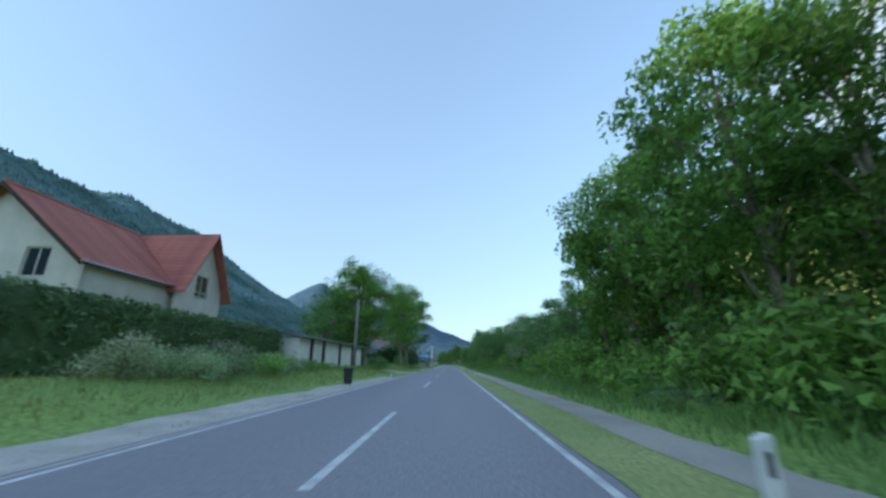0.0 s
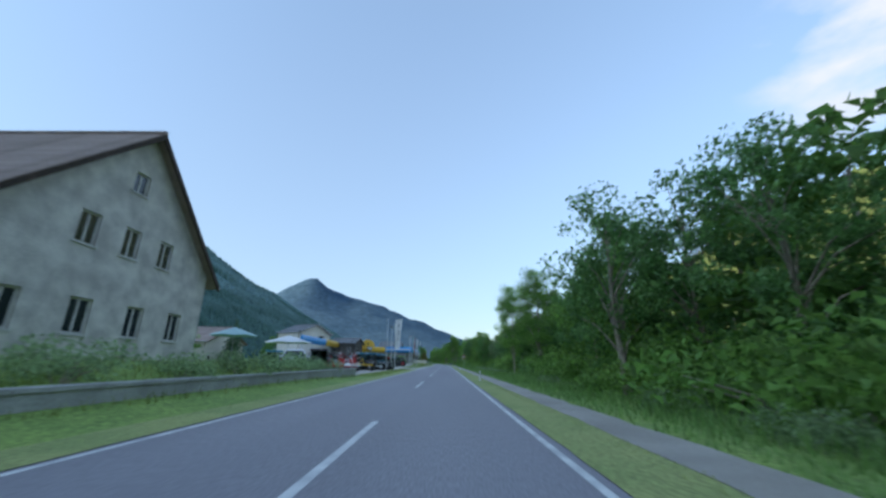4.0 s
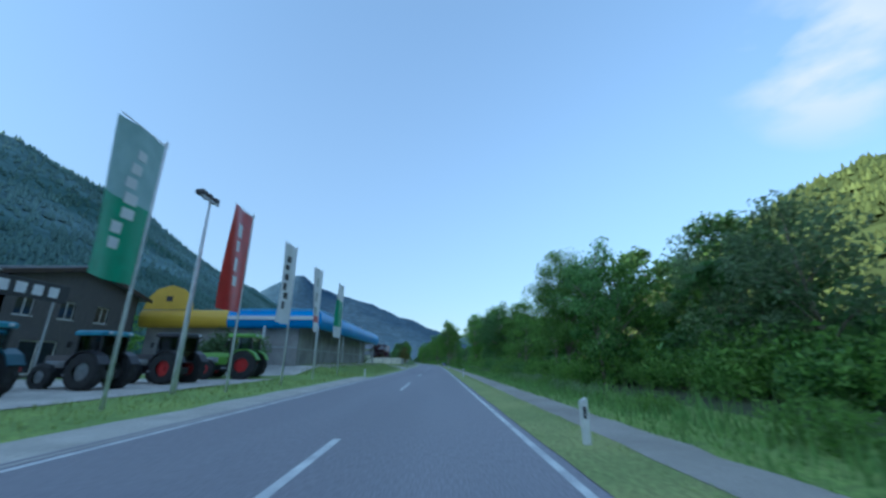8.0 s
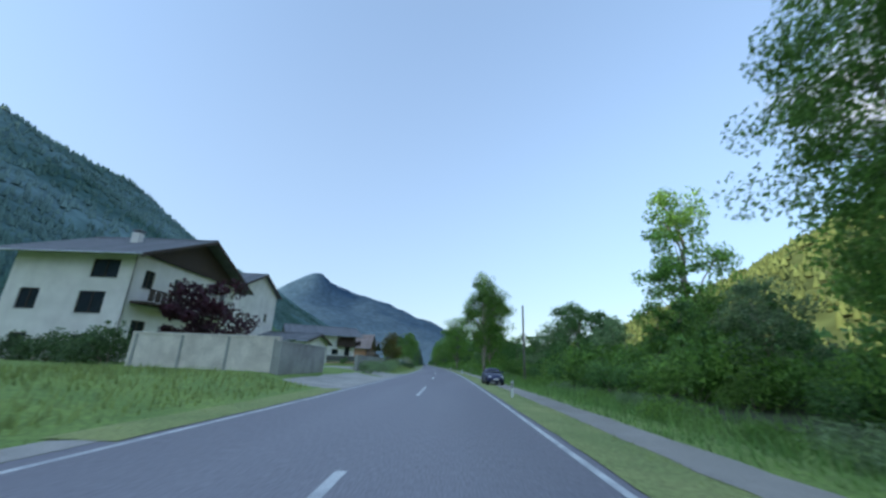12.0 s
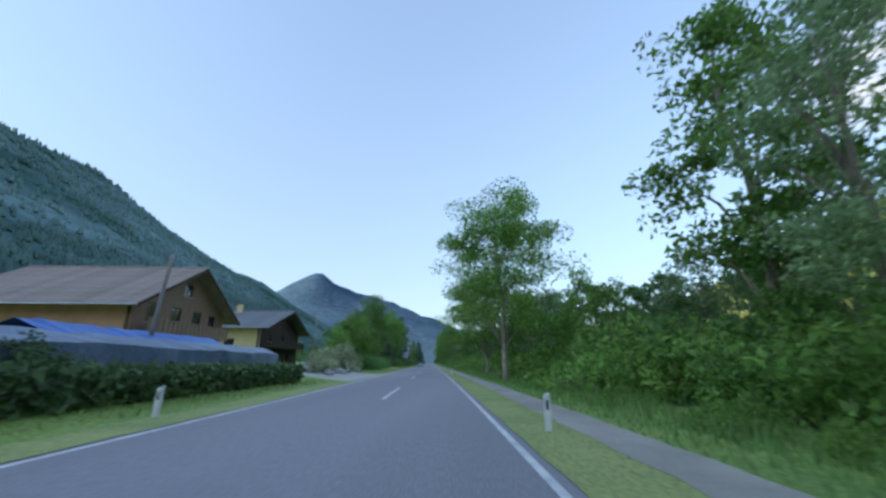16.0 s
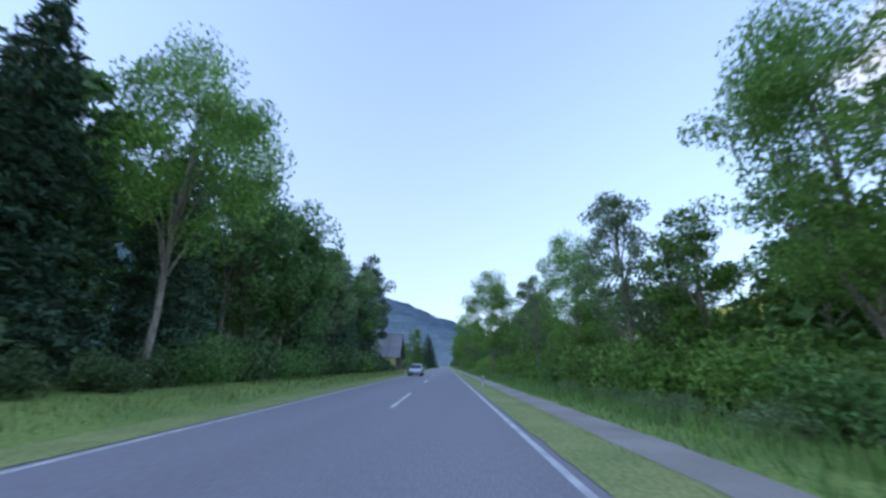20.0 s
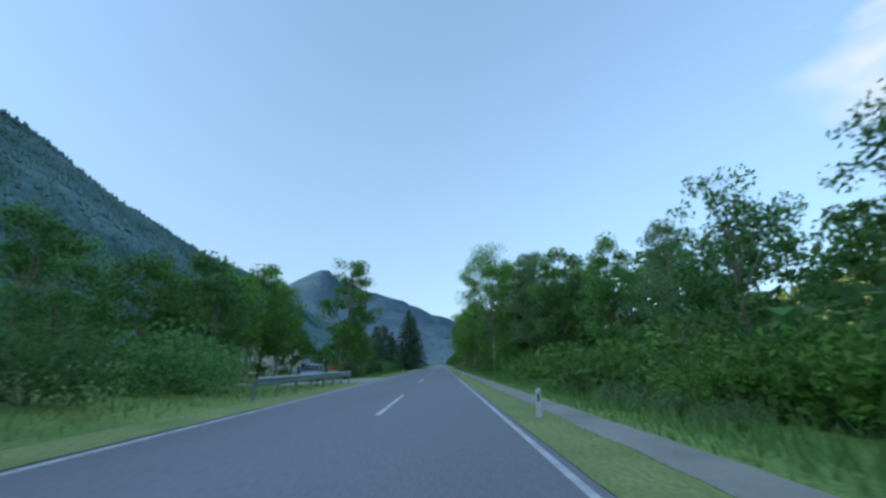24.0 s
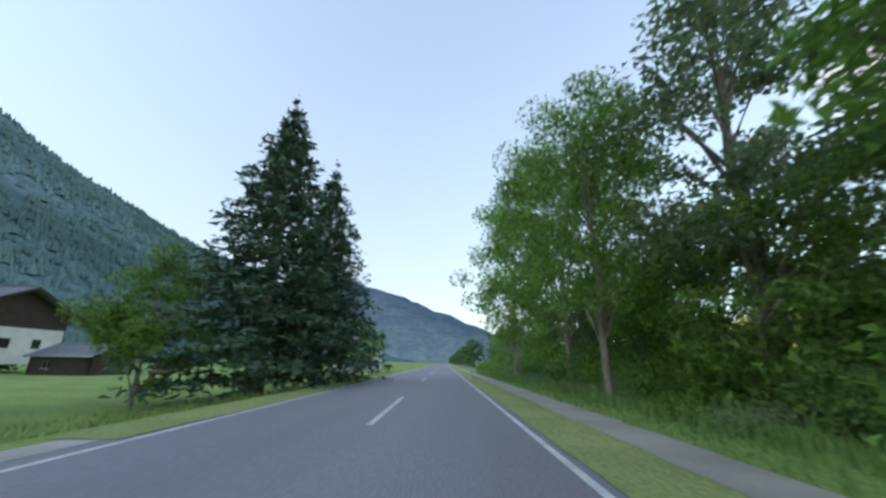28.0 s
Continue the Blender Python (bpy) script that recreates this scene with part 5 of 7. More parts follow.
yard("pavement_drive_b", 396, 414, -3.86, -9.4, "pale gravel forecourt of the yellow house")
yard("pavement_drive_c", 440, 456, -3.62, -5.1, "pale gravel strip before the log pile")
yard("pavement_drive_d", 580, 590, -3.86, -14, "pale gravel drive with a parked car")
yard("pavement_drive_e", 637, 650.5, -3.86, -24, "pale gravel yard by the red boarded hut")


# ---- vehicles ----
CLEAR = bpy.data.materials.new("tinted_glass")
CLEAR.use_nodes = True
cn, cl = CLEAR.node_tree.nodes, CLEAR.node_tree.links
c_see, c_gloss, c_mix = cn.new("ShaderNodeBsdfTransparent"), cn.new("ShaderNodeBsdfGlossy"), cn.new("ShaderNodeMixShader")
c_see.inputs["Color"].default_value = (0.62, 0.68, 0.7, 1)
c_gloss.inputs["Roughness"].default_value = 0.04
c_fres = cn.new("ShaderNodeFresnel")
c_fres.inputs["IOR"].default_value = 1.6
cl.new(c_fres.outputs["Fac"], c_mix.inputs["Fac"])
cl.new(c_see.outputs["BSDF"], c_mix.inputs[1])
cl.new(c_gloss.outputs["BSDF"], c_mix.inputs[2])
cl.new(c_mix.outputs["Shader"], cn["Material Output"].inputs["Surface"])


def tyre_and_rim(parent, x0, x1, y, z, r, rim, lugs=False):
    b = Build()
    n = 44 if lugs else 24
    ring = [(math.cos(2 * math.pi * k / n), math.sin(2 * math.pi * k / n), 1.05 if lugs and k % 4 < 2 else 1.0) for k in range(n)]
    ring2 = ring[2:] + ring[:2] if lugs else ring
    turned = [(c, q, g2[2]) for (c, q, _), g2 in zip(ring, ring2)]
    xm, w = (x0 + x1) / 2, x1 - x0
    prof = [(x0, r * 0.5, 0), (x0, r * 0.88, 0), (x0 + w * 0.12, r, 1), (xm - 0.005, r * 1.01, 1), (xm + 0.005, r * 1.01, 2), (x1 - w * 0.12, r, 2), (x1, r * 0.88, 0), (x1, r * 0.5, 0)]
    rows = [ring, ring, turned]
    b.v = [(x, y + c * q * (e if k else 1), z + sn * q * (e if k else 1)) for x, q, k in prof for c, sn, e in rows[k]]
    b.f = [(i * n + k, (i + 1) * n + k, (i + 1) * n + (k + 1) % n, i * n + (k + 1) % n) for i in range(len(prof) - 1) for k in range(n)]
    w = part("wheel", b.mesh("tyre", RUBBER), parent, "black rubber tyre")
    part("rim", Build().wheel(x0 + (x1 - x0) * 0.2, x1 - (x1 - x0) * 0.2, y, z, r * 0.55, 20, 0.03).mesh("rim", rim), w, "painted rim")
    part("hub", Build().tube([(x0 + 0.03, y, z), (x1 - 0.03, y, z)], [r * 0.16, r * 0.16], 10).mesh("hub", rim), w)


def tractor_kit(body, rim, label, top=None):
    """A farm tractor, nose towards +y, about 4.3 m long."""
    e = thing("tractor", Matrix.Identity(4), label, "tractor", "tractors at the dealer's yard")
    part("hood", Build().prism([(-0.36, 0.85), (0.36, 0.85), (0.42, 1.3), (0.34, 1.56), (-0.34, 1.56), (-0.42, 1.3)], 0.25, 2.05).mesh("hood", body), e)
    part("grille", Build().box(-0.34, 0.34, 2.05, 2.12, 0.85, 1.5, 0.03).mesh("grille", DARK_M), e, "black grille")
    for x in (-0.3, 0.16):
        part("headlight", Build().box(x, x + 0.14, 2.121, 2.15, 1.3, 1.42, 0.01).mesh("headlight", WHITE_P), e)
    part("chassis", Build().box(-0.28, 0.28, -1.2, 2.2, 0.5, 0.86, 0.04).mesh("chassis", DARK_M), e)
    part("front_axle", Build().box(-0.8, 0.8, 1.35, 1.55, 0.5, 0.66, 0.03).mesh("front_axle", DARK_M), e)
    part("cab_frame", Build().box(-0.72, -0.64, -1.1, -1.02, 1.2, 2.5).box(0.64, 0.72, -1.1, -1.02, 1.2, 2.5).box(-0.72, -0.64, 0.12, 0.2, 1.2, 2.5).box(0.64, 0.72, 0.12, 0.2, 1.2, 2.5).box(-0.72, 0.72, -1.1, 0.2, 1.1, 1.22).mesh("cab_frame", DARK_M), e, "black cab frame")
    part("cab_glass", Build().box(-0.69, 0.69, -1.07, 0.17, 1.24, 2.48).mesh("cab_glass", CLEAR), e, "tinted cab windows")
    part("cab_roof", Build().box(-0.82, 0.82, -1.25, 0.38, 2.5, 2.72, 0.07).mesh("cab_roof", top or body), e)
    for x, y, z in ((-0.6, 0.39, 2.56), (0.48, 0.39, 2.56), (-0.6, -1.3, 2.56), (0.48, -1.3, 2.56)):
        part("work_light", Build().box(x, x + 0.13, y - 0.03, y + 0.05, z, z + 0.1, 0.01).mesh("work_light", WHITE_P), e, "clear work light")
    part("front_weight", Build().box(-0.3, 0.3, 2.15, 2.38, 0.55, 0.82, 0.03).mesh("front_weight", STEEL), e, "grey front weight")
    for x in (-0.43, 0.4):
        part("side_grille", Build().box(x, x + 0.03, 0.9, 1.9, 0.98, 1.28, 0.01).mesh("side_grille", STEEL), e, "grey side grille")
    part("seat", Build().box(-0.25, 0.25, -0.75, -0.3, 1.25, 1.45, 0.05).box(-0.25, 0.25, -0.85, -0.72, 1.4, 2.0, 0.04).mesh("seat", DARK_M), e, "dark seat behind glass")
    for x in (-0.78, 0.62):
        part("step", Build().box(x, x + 0.16, 0.22, 0.5, 0.62, 0.68, 0.01).mesh("step", STEEL), e)
    part("exhaust", Build().tube([(0.5, 0.3, 1.2), (0.5, 0.3, 2.5), (0.5, 0.22, 2.62)], [0.06, 0.05, 0.05], 8).mesh("exhaust", DARK_M), e)
    for sx in (-1, 1):
        xa, xb = (0.6, 1.08) if sx > 0 else (-1.08, -0.6)
        tyre_and_rim(e, xa, xb, -0.75, 0.82, 0.82, rim, True)
        xa, xb = (0.62, 0.98) if sx > 0 else (-0.98, -0.62)
        tyre_and_rim(e, xa, xb, 1.45, 0.58, 0.58, rim, True)
        arc = [(math.cos(a), math.sin(a)) for a in (radians(20 + 28 * k) for k in range(6))]
        x0, x1 = (0.55, 1.1) if sx > 0 else (-1.1, -0.55)
        v = [(x, -0.75 + c * r, 0.82 + q * r) for c, q in arc for r in (0.92, 0.98) for x in (x0, x1)]
        f = []
        for k in range(5):
            a = 4 * k
            f += [(a, a + 1, a + 5, a + 4), (a + 2, a + 6, a + 7, a + 3), (a, a + 4, a + 6, a + 2), (a + 1, a + 3, a + 7, a + 5)]
        part("fender", mesh("fender", v, f, body), e)
        part("mirror", Build().box(sx * 0.95 - 0.1, sx * 0.95 + 0.1, 0.28, 0.32, 1.9, 2.2, 0.02).box(min(sx * 0.7, sx * 0.95), max(sx * 0.7, sx * 0.95), 0.29, 0.31, 2.1, 2.13).mesh("mirror", DARK_M), e)
    return e


CAB_BLUE = mat("blue_cab_roof", (0.07, 0.27, 0.36), (0.05, 0.2, 0.3), 0.4, 2.0, fine=0.08)
TEAL_D = mat("dark_teal_paint", (0.02, 0.09, 0.12), (0.016, 0.07, 0.1), 0.35, 2.0, fine=0.08)
PARK = [(149.9, -10.6, -104, 0, 0.92), (152.5, -9.6, -97, 5, 0.94), (155.6, -9.2, -99, 0, 0.97), (158.6, -9.1, -95, 0, 0.95), (164.2, -9.8, -95, 5, 0.95), (137, -13.5, 60, 4, 0.95), (140.5, -14, 75, 4, 0.9), (133, -17, 80, 5, 0.9),
        (186.4, -12.7, 78, 1, 0.84), (191.5, -13.6, 82, 0, 0.92), (196.5, -13.6, 80, 5, 0.94), (201.2, -13.4, 84, 0, 0.96), (205.8, -13.2, 80, 4, 1.02), (211.5, -12.4, 95, 3, 1.1),
        (171, -21, 80, 0, 1.0), (175, -20.5, 70, 4, 1.0), (180, -20.4, 85, 0, 1.0), (188, -20.8, 85, 2, 0.95), (194, -20.5, 75, 0, 1.0), (166, -20, 80, 4, 1.0), (184, -27, 80, 2, 1.0), (178, -27.5, 78, 4, 1.0)]
kits = [tractor_kit(DARK_M, STEEL, "dark tractor with black lugged tyres in the dealer's yard", CAB_BLUE), tractor_kit(RED_P, STEEL, "red tractor with black lugged tyres in the dealer's yard"),
        tractor_kit(RED_P, DARK_M, "red and black tractor in the dealer's yard"), tractor_kit(LIME_P, RED_P, "green tractor with red rims under the canopy"), tractor_kit(DARK_M, RED_P, "black tractor with red rims in the dealer's yard"),
        tractor_kit(TEAL_D, WHITE_P, "dark blue-green tractor with white rims in the dealer's yard", CAB_BLUE)]
placed = set()
for s, d, turn, k, size in PARK:
    m = on(s, d, lie(s, d) + 0.02, turn) @ Matrix.Diagonal((size, size, size, 1))
    if k in placed:
        copy_thing(kits[k], m)
    else:
        placed.add(k)
        kits[k].matrix_basis = m


def implement(s, d, turn, material, label):
    """A folded harrow on a frame."""
    e = thing("farm_implement", on(s, d, lie(s, d), turn), label, "farm implement", "implements in the yard")
    part("frame", Build().box(-1.3, 1.3, -0.08, 0.08, 0.75, 0.9, 0.02).box(-1.2, 1.2, 0.6, 0.74, 0.75, 0.88, 0.02).box(-0.1, 0.1, -0.9, 0.74, 0.76, 0.9, 0.02).mesh("frame", material), e)
    part("mast", Build().tube([(-0.35, -0.5, 0.85), (0, -0.4, 1.7), (0.35, -0.5, 0.85)], [0.05, 0.06, 0.05], 8).mesh("mast", material), e)
    for k in range(6):
        x = -1.1 + 0.44 * k
        part("tine", Build().tube([(x, 0, 0.8), (x, 0.15, 0.45), (x, -0.05, 0.02)], [0.035, 0.03, 0.02], 6).mesh("tine", DARK_M), e)
    for x in (-1.0, 1.0):
        part("wheel", Build().wheel(x - 0.09, x + 0.09, 0.9, 0.3, 0.3, 16).mesh("wheel", RUBBER), e)


for s, d, turn, c in ((142.5, -9.2, -10, AMBER_P), (135.5, -9.2, 30, WHITE_P), (130.5, -9.8, 5, RED_P), (145, -14, 40, GREEN_P), (184, -15, 10, DARK_M), (198.5, -16, 20, GREEN_P), (170, -17.0, 10, DARK_M), (177.5, -16.5, -20, DARK_M)):
    implement(s, d, turn, c, {RED_P: "red", AMBER_P: "yellow", WHITE_P: "white", GREEN_P: "green", DARK_M: "black"}[c] + " painted harrow standing on the gravel")


def hay_rake(s, d, turn):
    """A rotary hay rake with both rotors folded upright."""
    e = thing("hay_rake", on(s, d, lie(s, d) + 0.02, turn), "red rotary hay rake with folded arms and white tines", "farm implement", "implements in the yard")
    part("frame", Build().box(-0.08, 0.08, -1.6, 1.4, 0.55, 0.7, 0.02).box(-1.1, 1.1, -0.1, 0.1, 0.55, 0.7, 0.02).mesh("frame", RED_P), e, "red tubular frame")
    for x in (-0.9, 0.9):
        part("wheel", Build().wheel(x - 0.1, x + 0.1, 1.2, 0.32, 0.32, 16).mesh("wheel", RUBBER), e)
        part("axle", Build().box(min(0, x), max(0, x), 1.15, 1.25, 0.3, 0.36).mesh("axle", RED_P), e)
    for x in (-1.0, 1.0):
        hub = part("rotor", Build().tube([(x - 0.12, 0, 1.35), (x + 0.12, 0, 1.35)], [0.24, 0.24], 14).mesh("rotor", RED_P), e, "red rotor hub")
        part("rotor_stand", Build().box(x - 0.06, x + 0.06, -0.06, 0.06, 0.7, 1.2, 0.01).mesh("rotor_stand", RED_P), e)
        for k in range(9):
            a = 2 * math.pi * k / 9
            c, q = math.cos(a), math.sin(a)
            part("arm", Build().tube([(x, c * 0.2, 1.35 + q * 0.2), (x, c * 1.0, 1.35 + q * 1.0)], [0.035, 0.03], 6).mesh("arm", RED_P), hub)
            part("tine", Build().tube([(x, c * 0.9, 1.35 + q * 0.9), (x + math.copysign(0.5, x), c * 1.02, 1.35 + q * 1.02)], [0.028, 0.02], 5).mesh("tine", WHITE_P), hub, "pale spring tines")


hay_rake(145.5, -12.0, 70)
hay_rake(142.2, -11.2, 40)
NAVY_D = mat("dark_blue_car_paint", (0.02, 0.03, 0.1), (0.016, 0.024, 0.08), 0.3, 1.0)


def loft(rings, closed=True):
    """A skin over rings of equal length, capped at both ends."""
    b, n = Build(), len(rings[0])
    b.v = [p for r in rings for p in r]
    b.f = [(i * n + k, i * n + (k + 1) % n, (i + 1) * n + (k + 1) % n, (i + 1) * n + k) for i in range(len(rings) - 1) for k in range(n)]
    if closed:
        b.f += [tuple(range(n - 1, -1, -1)), tuple(range((len(rings) - 1) * n, len(rings) * n))]
    return b


def car(s, d, turn, paint, label, estate=True, z=0.0, long=4.5, tall=1.48):
    """A passenger car, nose towards +y."""
    e = thing("car", on(s, d, z, turn), label, "car")
    n = long / 2
    rings = []
    for y, w, zb, zt in ((-1, 0.66, 0.4, 0.8), (-0.985, 0.76, 0.32, 0.9), (-0.93, 0.83, 0.25, 0.95), (-0.7, 0.87, 0.21, 0.97), (-0.3, 0.89, 0.2, 0.96), (0.2, 0.89, 0.2, 0.94), (0.46, 0.88, 0.2, 0.92), (0.7, 0.87, 0.21, 0.84), (0.87, 0.82, 0.23, 0.74), (0.96, 0.72, 0.27, 0.64), (1.0, 0.58, 0.36, 0.55)):
        h = zt - zb
        half = [(w * 0.88, zb), (w * 0.97, zb + 0.12 * h), (w, zb + 0.35 * h), (w, zb + 0.6 * h), (w * 0.97, zb + 0.85 * h), (w * 0.88, zb + 0.97 * h), (w * 0.5, zt + 0.01)]
        rings.append([(x, y * n, q) for x, q in half] + [(-x, y * n, q) for x, q in reversed(half)])
    part("body", loft(rings).mesh("body", paint, True), e)
    yb0, yr0, yr1, yb1 = (-n + 0.1, -n + 0.42, 0.42, n - 1.02) if estate else (-n + 0.62, -n + 1.2, 0.38, n - 1.02)

    def cabin(t, grow=0.0):
        y0, y1 = yb0 + (yr0 - yb0) * t, yb1 + (yr1 - yb1) * t
        w, q = 0.82 - 0.2 * t ** 1.3, 0.93 + (tall - 0.97) * t
        out = []
        for k in range(28):
            a = 2 * math.pi * k / 28
            c, r = math.cos(a), math.sin(a)
            out.append(((w + grow) * math.copysign(abs(c) ** 0.45, c), (y0 + y1) / 2 + ((y1 - y0) / 2 + grow) * math.copysign(abs(r) ** 0.45, r), q))
        return out
    part("cabin_glass", loft([cabin(t) for t in (0.0, 0.3, 0.6, 0.97)]).mesh("cabin_glass", GLASS, True), e, "dark tinted windows")
    top = [cabin(t, 0.012) for t in (0.88, 0.96)]
    for k, up in ((0.93, 0.03), (0.6, 0.055), (0.2, 0.065)):
        mid = sum(p[1] for p in top[1]) / 28
        top.append([(x * k, mid + (y - mid) * k, tall - 0.04 + up) for x, y, q in cabin(1.0, 0.0)])
    part("roof", loft(top).mesh("roof", paint, True), e)
    lo, hi = cabin(0.0, 0.004), cabin(0.95, 0.004)
    for k, r in ((3, 0.035), (11, 0.035), (17, 0.05), (25, 0.05), (0, 0.03), (14, 0.03)):
        mid = tuple((a + b) / 2 + (0.02 if i == 0 else 0) * (1 if lo[k][0] > 0 else -1) for i, (a, b) in enumerate(zip(lo[k], hi[k])))
        part("pillar", Build().tube([lo[k], mid, hi[k]], [r, r, r * 0.9], 6).mesh("pillar", paint, True), e)
    for sx in (-1, 1):
        part("mirror", Build().box(sx * 0.97 - 0.1, sx * 0.97 + 0.1, n - 1.5, n - 1.36, 0.95, 1.1, 0.04).mesh("mirror", paint), e)
        part("headlight", Build().box(sx * 0.6 - 0.15, sx * 0.6 + 0.15, n * 0.9, n * 0.965, 0.58, 0.7, 0.03).mesh("headlight", WHITE_P), e, "clear headlight")
        part("tail_light", Build().box(sx * 0.7 - 0.09, sx * 0.7 + 0.09, -n + 0.0, -n + 0.12, 0.7, 0.9, 0.03).mesh("tail_light", RED_P), e, "red tail light")
        part("sill", Build().box(sx * 0.87 - 0.02, sx * 0.87 + 0.02, -n * 0.4, n * 0.4, 0.19, 0.3, 0.01).mesh("sill", DARK_M), e, "dark lower sill")
        for y in (n * 0.64, -n * 0.62):
            xa, xb = (0.7, 0.9) if sx > 0 else (-0.9, -0.7)
            tyre_and_rim(e, xa, xb, y, 0.32, 0.32, STEEL)
            xa, xb = (0.6, 0.892) if sx > 0 else (-0.892, -0.6)
            part("wheel_arch", Build().wheel(xa, xb, y, 0.34, 0.4, 24, 0.0).mesh("wheel_arch", DARK_M), e, "dark wheel arch")
    part("bumper", Build().box(-0.6, 0.6, n * 0.94, n + 0.02, 0.3, 0.46, 0.04).mesh("bumper", DARK_M), e, "dark lower grille")
    part("number_plate", Build().box(-0.26, 0.26, n + 0.021, n + 0.035, 0.4, 0.51).mesh("number_plate", WHITE_P), e, "plain pale plate")
    return e


car(511.9, -2.3, 180, SILVER_P, "silver estate car on the opposite lane", z=0.0, long=4.7)
car(588.6, -10.4, 188, SILVER_P, "silver car parked on the gravel drive", z=lie(588.6, -10.4) + 0.03)
car(645.4, -15.0, 92, WHITE_CAR, "white car parked before the red hut", True, z=lie(645.4, -15.0) + 0.03, long=4.4, tall=1.45)
car(160.5, -16.5, 70, WHITE_CAR, "white car parked in the dealer's yard", z=0.1)
car(160.0, -23.5, 62, WHITE_CAR, "tall white van parked in the dealer's yard", z=lie(160, -23.5) + 0.03, long=5.4, tall=2.2)
car(120.5, -9.6, 20, WHITE_CAR, "white car parked beside the garden", False, z=0.6)


# ---- flags and lamps of the dealer ----
def flag(s, d, bands, label, h=7.9, w=1.75, bars=0, ink=None, turn=0):
    """A tall banner on a pole with a top arm; bands run from the top down as (share, material)."""
    e = thing("banner_flag", on(s, d, lie(s, d), turn), label, "flag", "flags of the machinery dealer")
    part("pole", Build().tube([(0, 0, -0.2), (0, 0, h * 0.6), (0, 0, h)], [0.055, 0.045, 0.03], 10).mesh("pole", ALU, True), e, "white flag pole")
    part("arm", Build().tube([(0, 0.1, h - 0.06), (0, -w, h - 0.06)], [0.018, 0.018], 6).mesh("arm", ALU), e)
    part("finial", Build().tube([(0, 0, h), (0, 0, h + 0.12)], [0.05, 0.02], 8).mesh("finial", ALU), e)
    rng = random.Random(int(s * 10))
    ph = rng.uniform(0, 6)
    top, tall = h - 0.1, 4.5
    a = 0.0
    for share, material in bands:
        v, f = [], []
        nx, nz = 8, max(3, int(share * 14))
        for side in (0, 1):
            for i in range(nx + 1):
                for j in range(nz + 1):
                    u, q = i / nx, a + share * j / nz
                    sway = 0.10 * math.sin(ph + u * 7 + q * 3) * u + 0.16 * u * q * math.sin(ph * 2)
                    v.append((sway + (0.006 if side else 0.0), -0.06 - u * (w - 0.06) * (1 - 0.05 * q), top - q * tall - 0.03 * math.sin(u * 3.14) * q))
        k = (nx + 1) * (nz + 1)
        for side in (0, 1):
            for i in range(nx):
                for j in range(nz):
                    p = side * k + i * (nz + 1) + j
                    g4 = (p, p + nz + 1, p + nz + 2, p + 1)
                    f.append(g4 if side else g4[::-1])
        part("cloth", mesh("cloth", v, f, material, True), e)
        a += share
    for b in range(bars):
        z1 = top - tall * (0.15 + 0.7 * b / bars)
        hh = tall * 0.7 / bars * rng.uniform(0.45, 0.8)
        y = -w * rng.uniform(0.45, 0.6)
        ww = rng.uniform(0.13, 0.22)
        v, f = [], []
        for side, off in ((0, -0.012), (1, 0.018)):
            for yy in (y - ww, y, y + ww):
                for zz in (z1 - hh, z1):
                    u, q = (-yy - 0.06) / (w - 0.06), (top - zz) / tall
                    v.append((0.10 * math.sin(ph + u * 7 + q * 3) * u + 0.16 * u * q * math.sin(ph * 2) + off, yy, zz))
        for o in (0, 6):
            f += [(o, o + 2, o + 3, o + 1), (o + 2, o + 4, o + 5, o + 3)]
        f += [(0, 1, 7, 6), (4, 10, 11, 5), (1, 3, 9, 7), (3, 5, 11, 9), (0, 6, 8, 2), (2, 8, 10, 4)]
        part("lettering_bar", mesh("lettering_bar", v, f, ink or DARK_M), e)
    return e


flag(153.4, -6.6, [(1.0, WHITE_P)], "white banner flag with grey lettering bars", bars=3, ink=STEEL, turn=42)
flag(161.8, -7.6, [(0.4, WHITE_P), (0.6, NAVY_P)], "white and blue banner flag", bars=3, ink=WHITE_P)
flag(194.7, -7.1, [(0.5, TEAL_P), (0.5, GREEN_P)], "pale teal and green banner flag", bars=7, ink=WHITE_P)
flag(200.9, -7.2, [(1.0, RED_P)], "red banner flag with white lettering bars", bars=4, ink=WHITE_P)
flag(206.2, -7.0, [(1.0, WHITE_P)], "white banner flag with black lettering bars", bars=6)
flag(212.3, -7.2, [(0.75, WHITE_P), (0.1, RED_P), (0.15, WHITE_P)], "white banner flag with a red stripe", bars=3, ink=STEEL)
flag(217.9, -6.9, [(0.3, WHITE_P), (0.5, GREEN_P), (0.2, WHITE_P)], "white and green banner flag", h=7.6, bars=0)
flag_pole = thing("flag_pole", on(150.4, -7.4, 0.0), "bare white flag pole without cloth", "flag pole")
part("pole", Build().tube([(0, 0, -0.2), (0, 0, 4.5), (0, 0, 7.7)], [0.055, 0.045, 0.03], 10).mesh("pole", ALU, True), flag_pole)
part("finial", Build().tube([(0, 0, 7.7), (0, 0, 7.82)], [0.06, 0.02], 8).mesh("finial", STEEL), flag_pole)


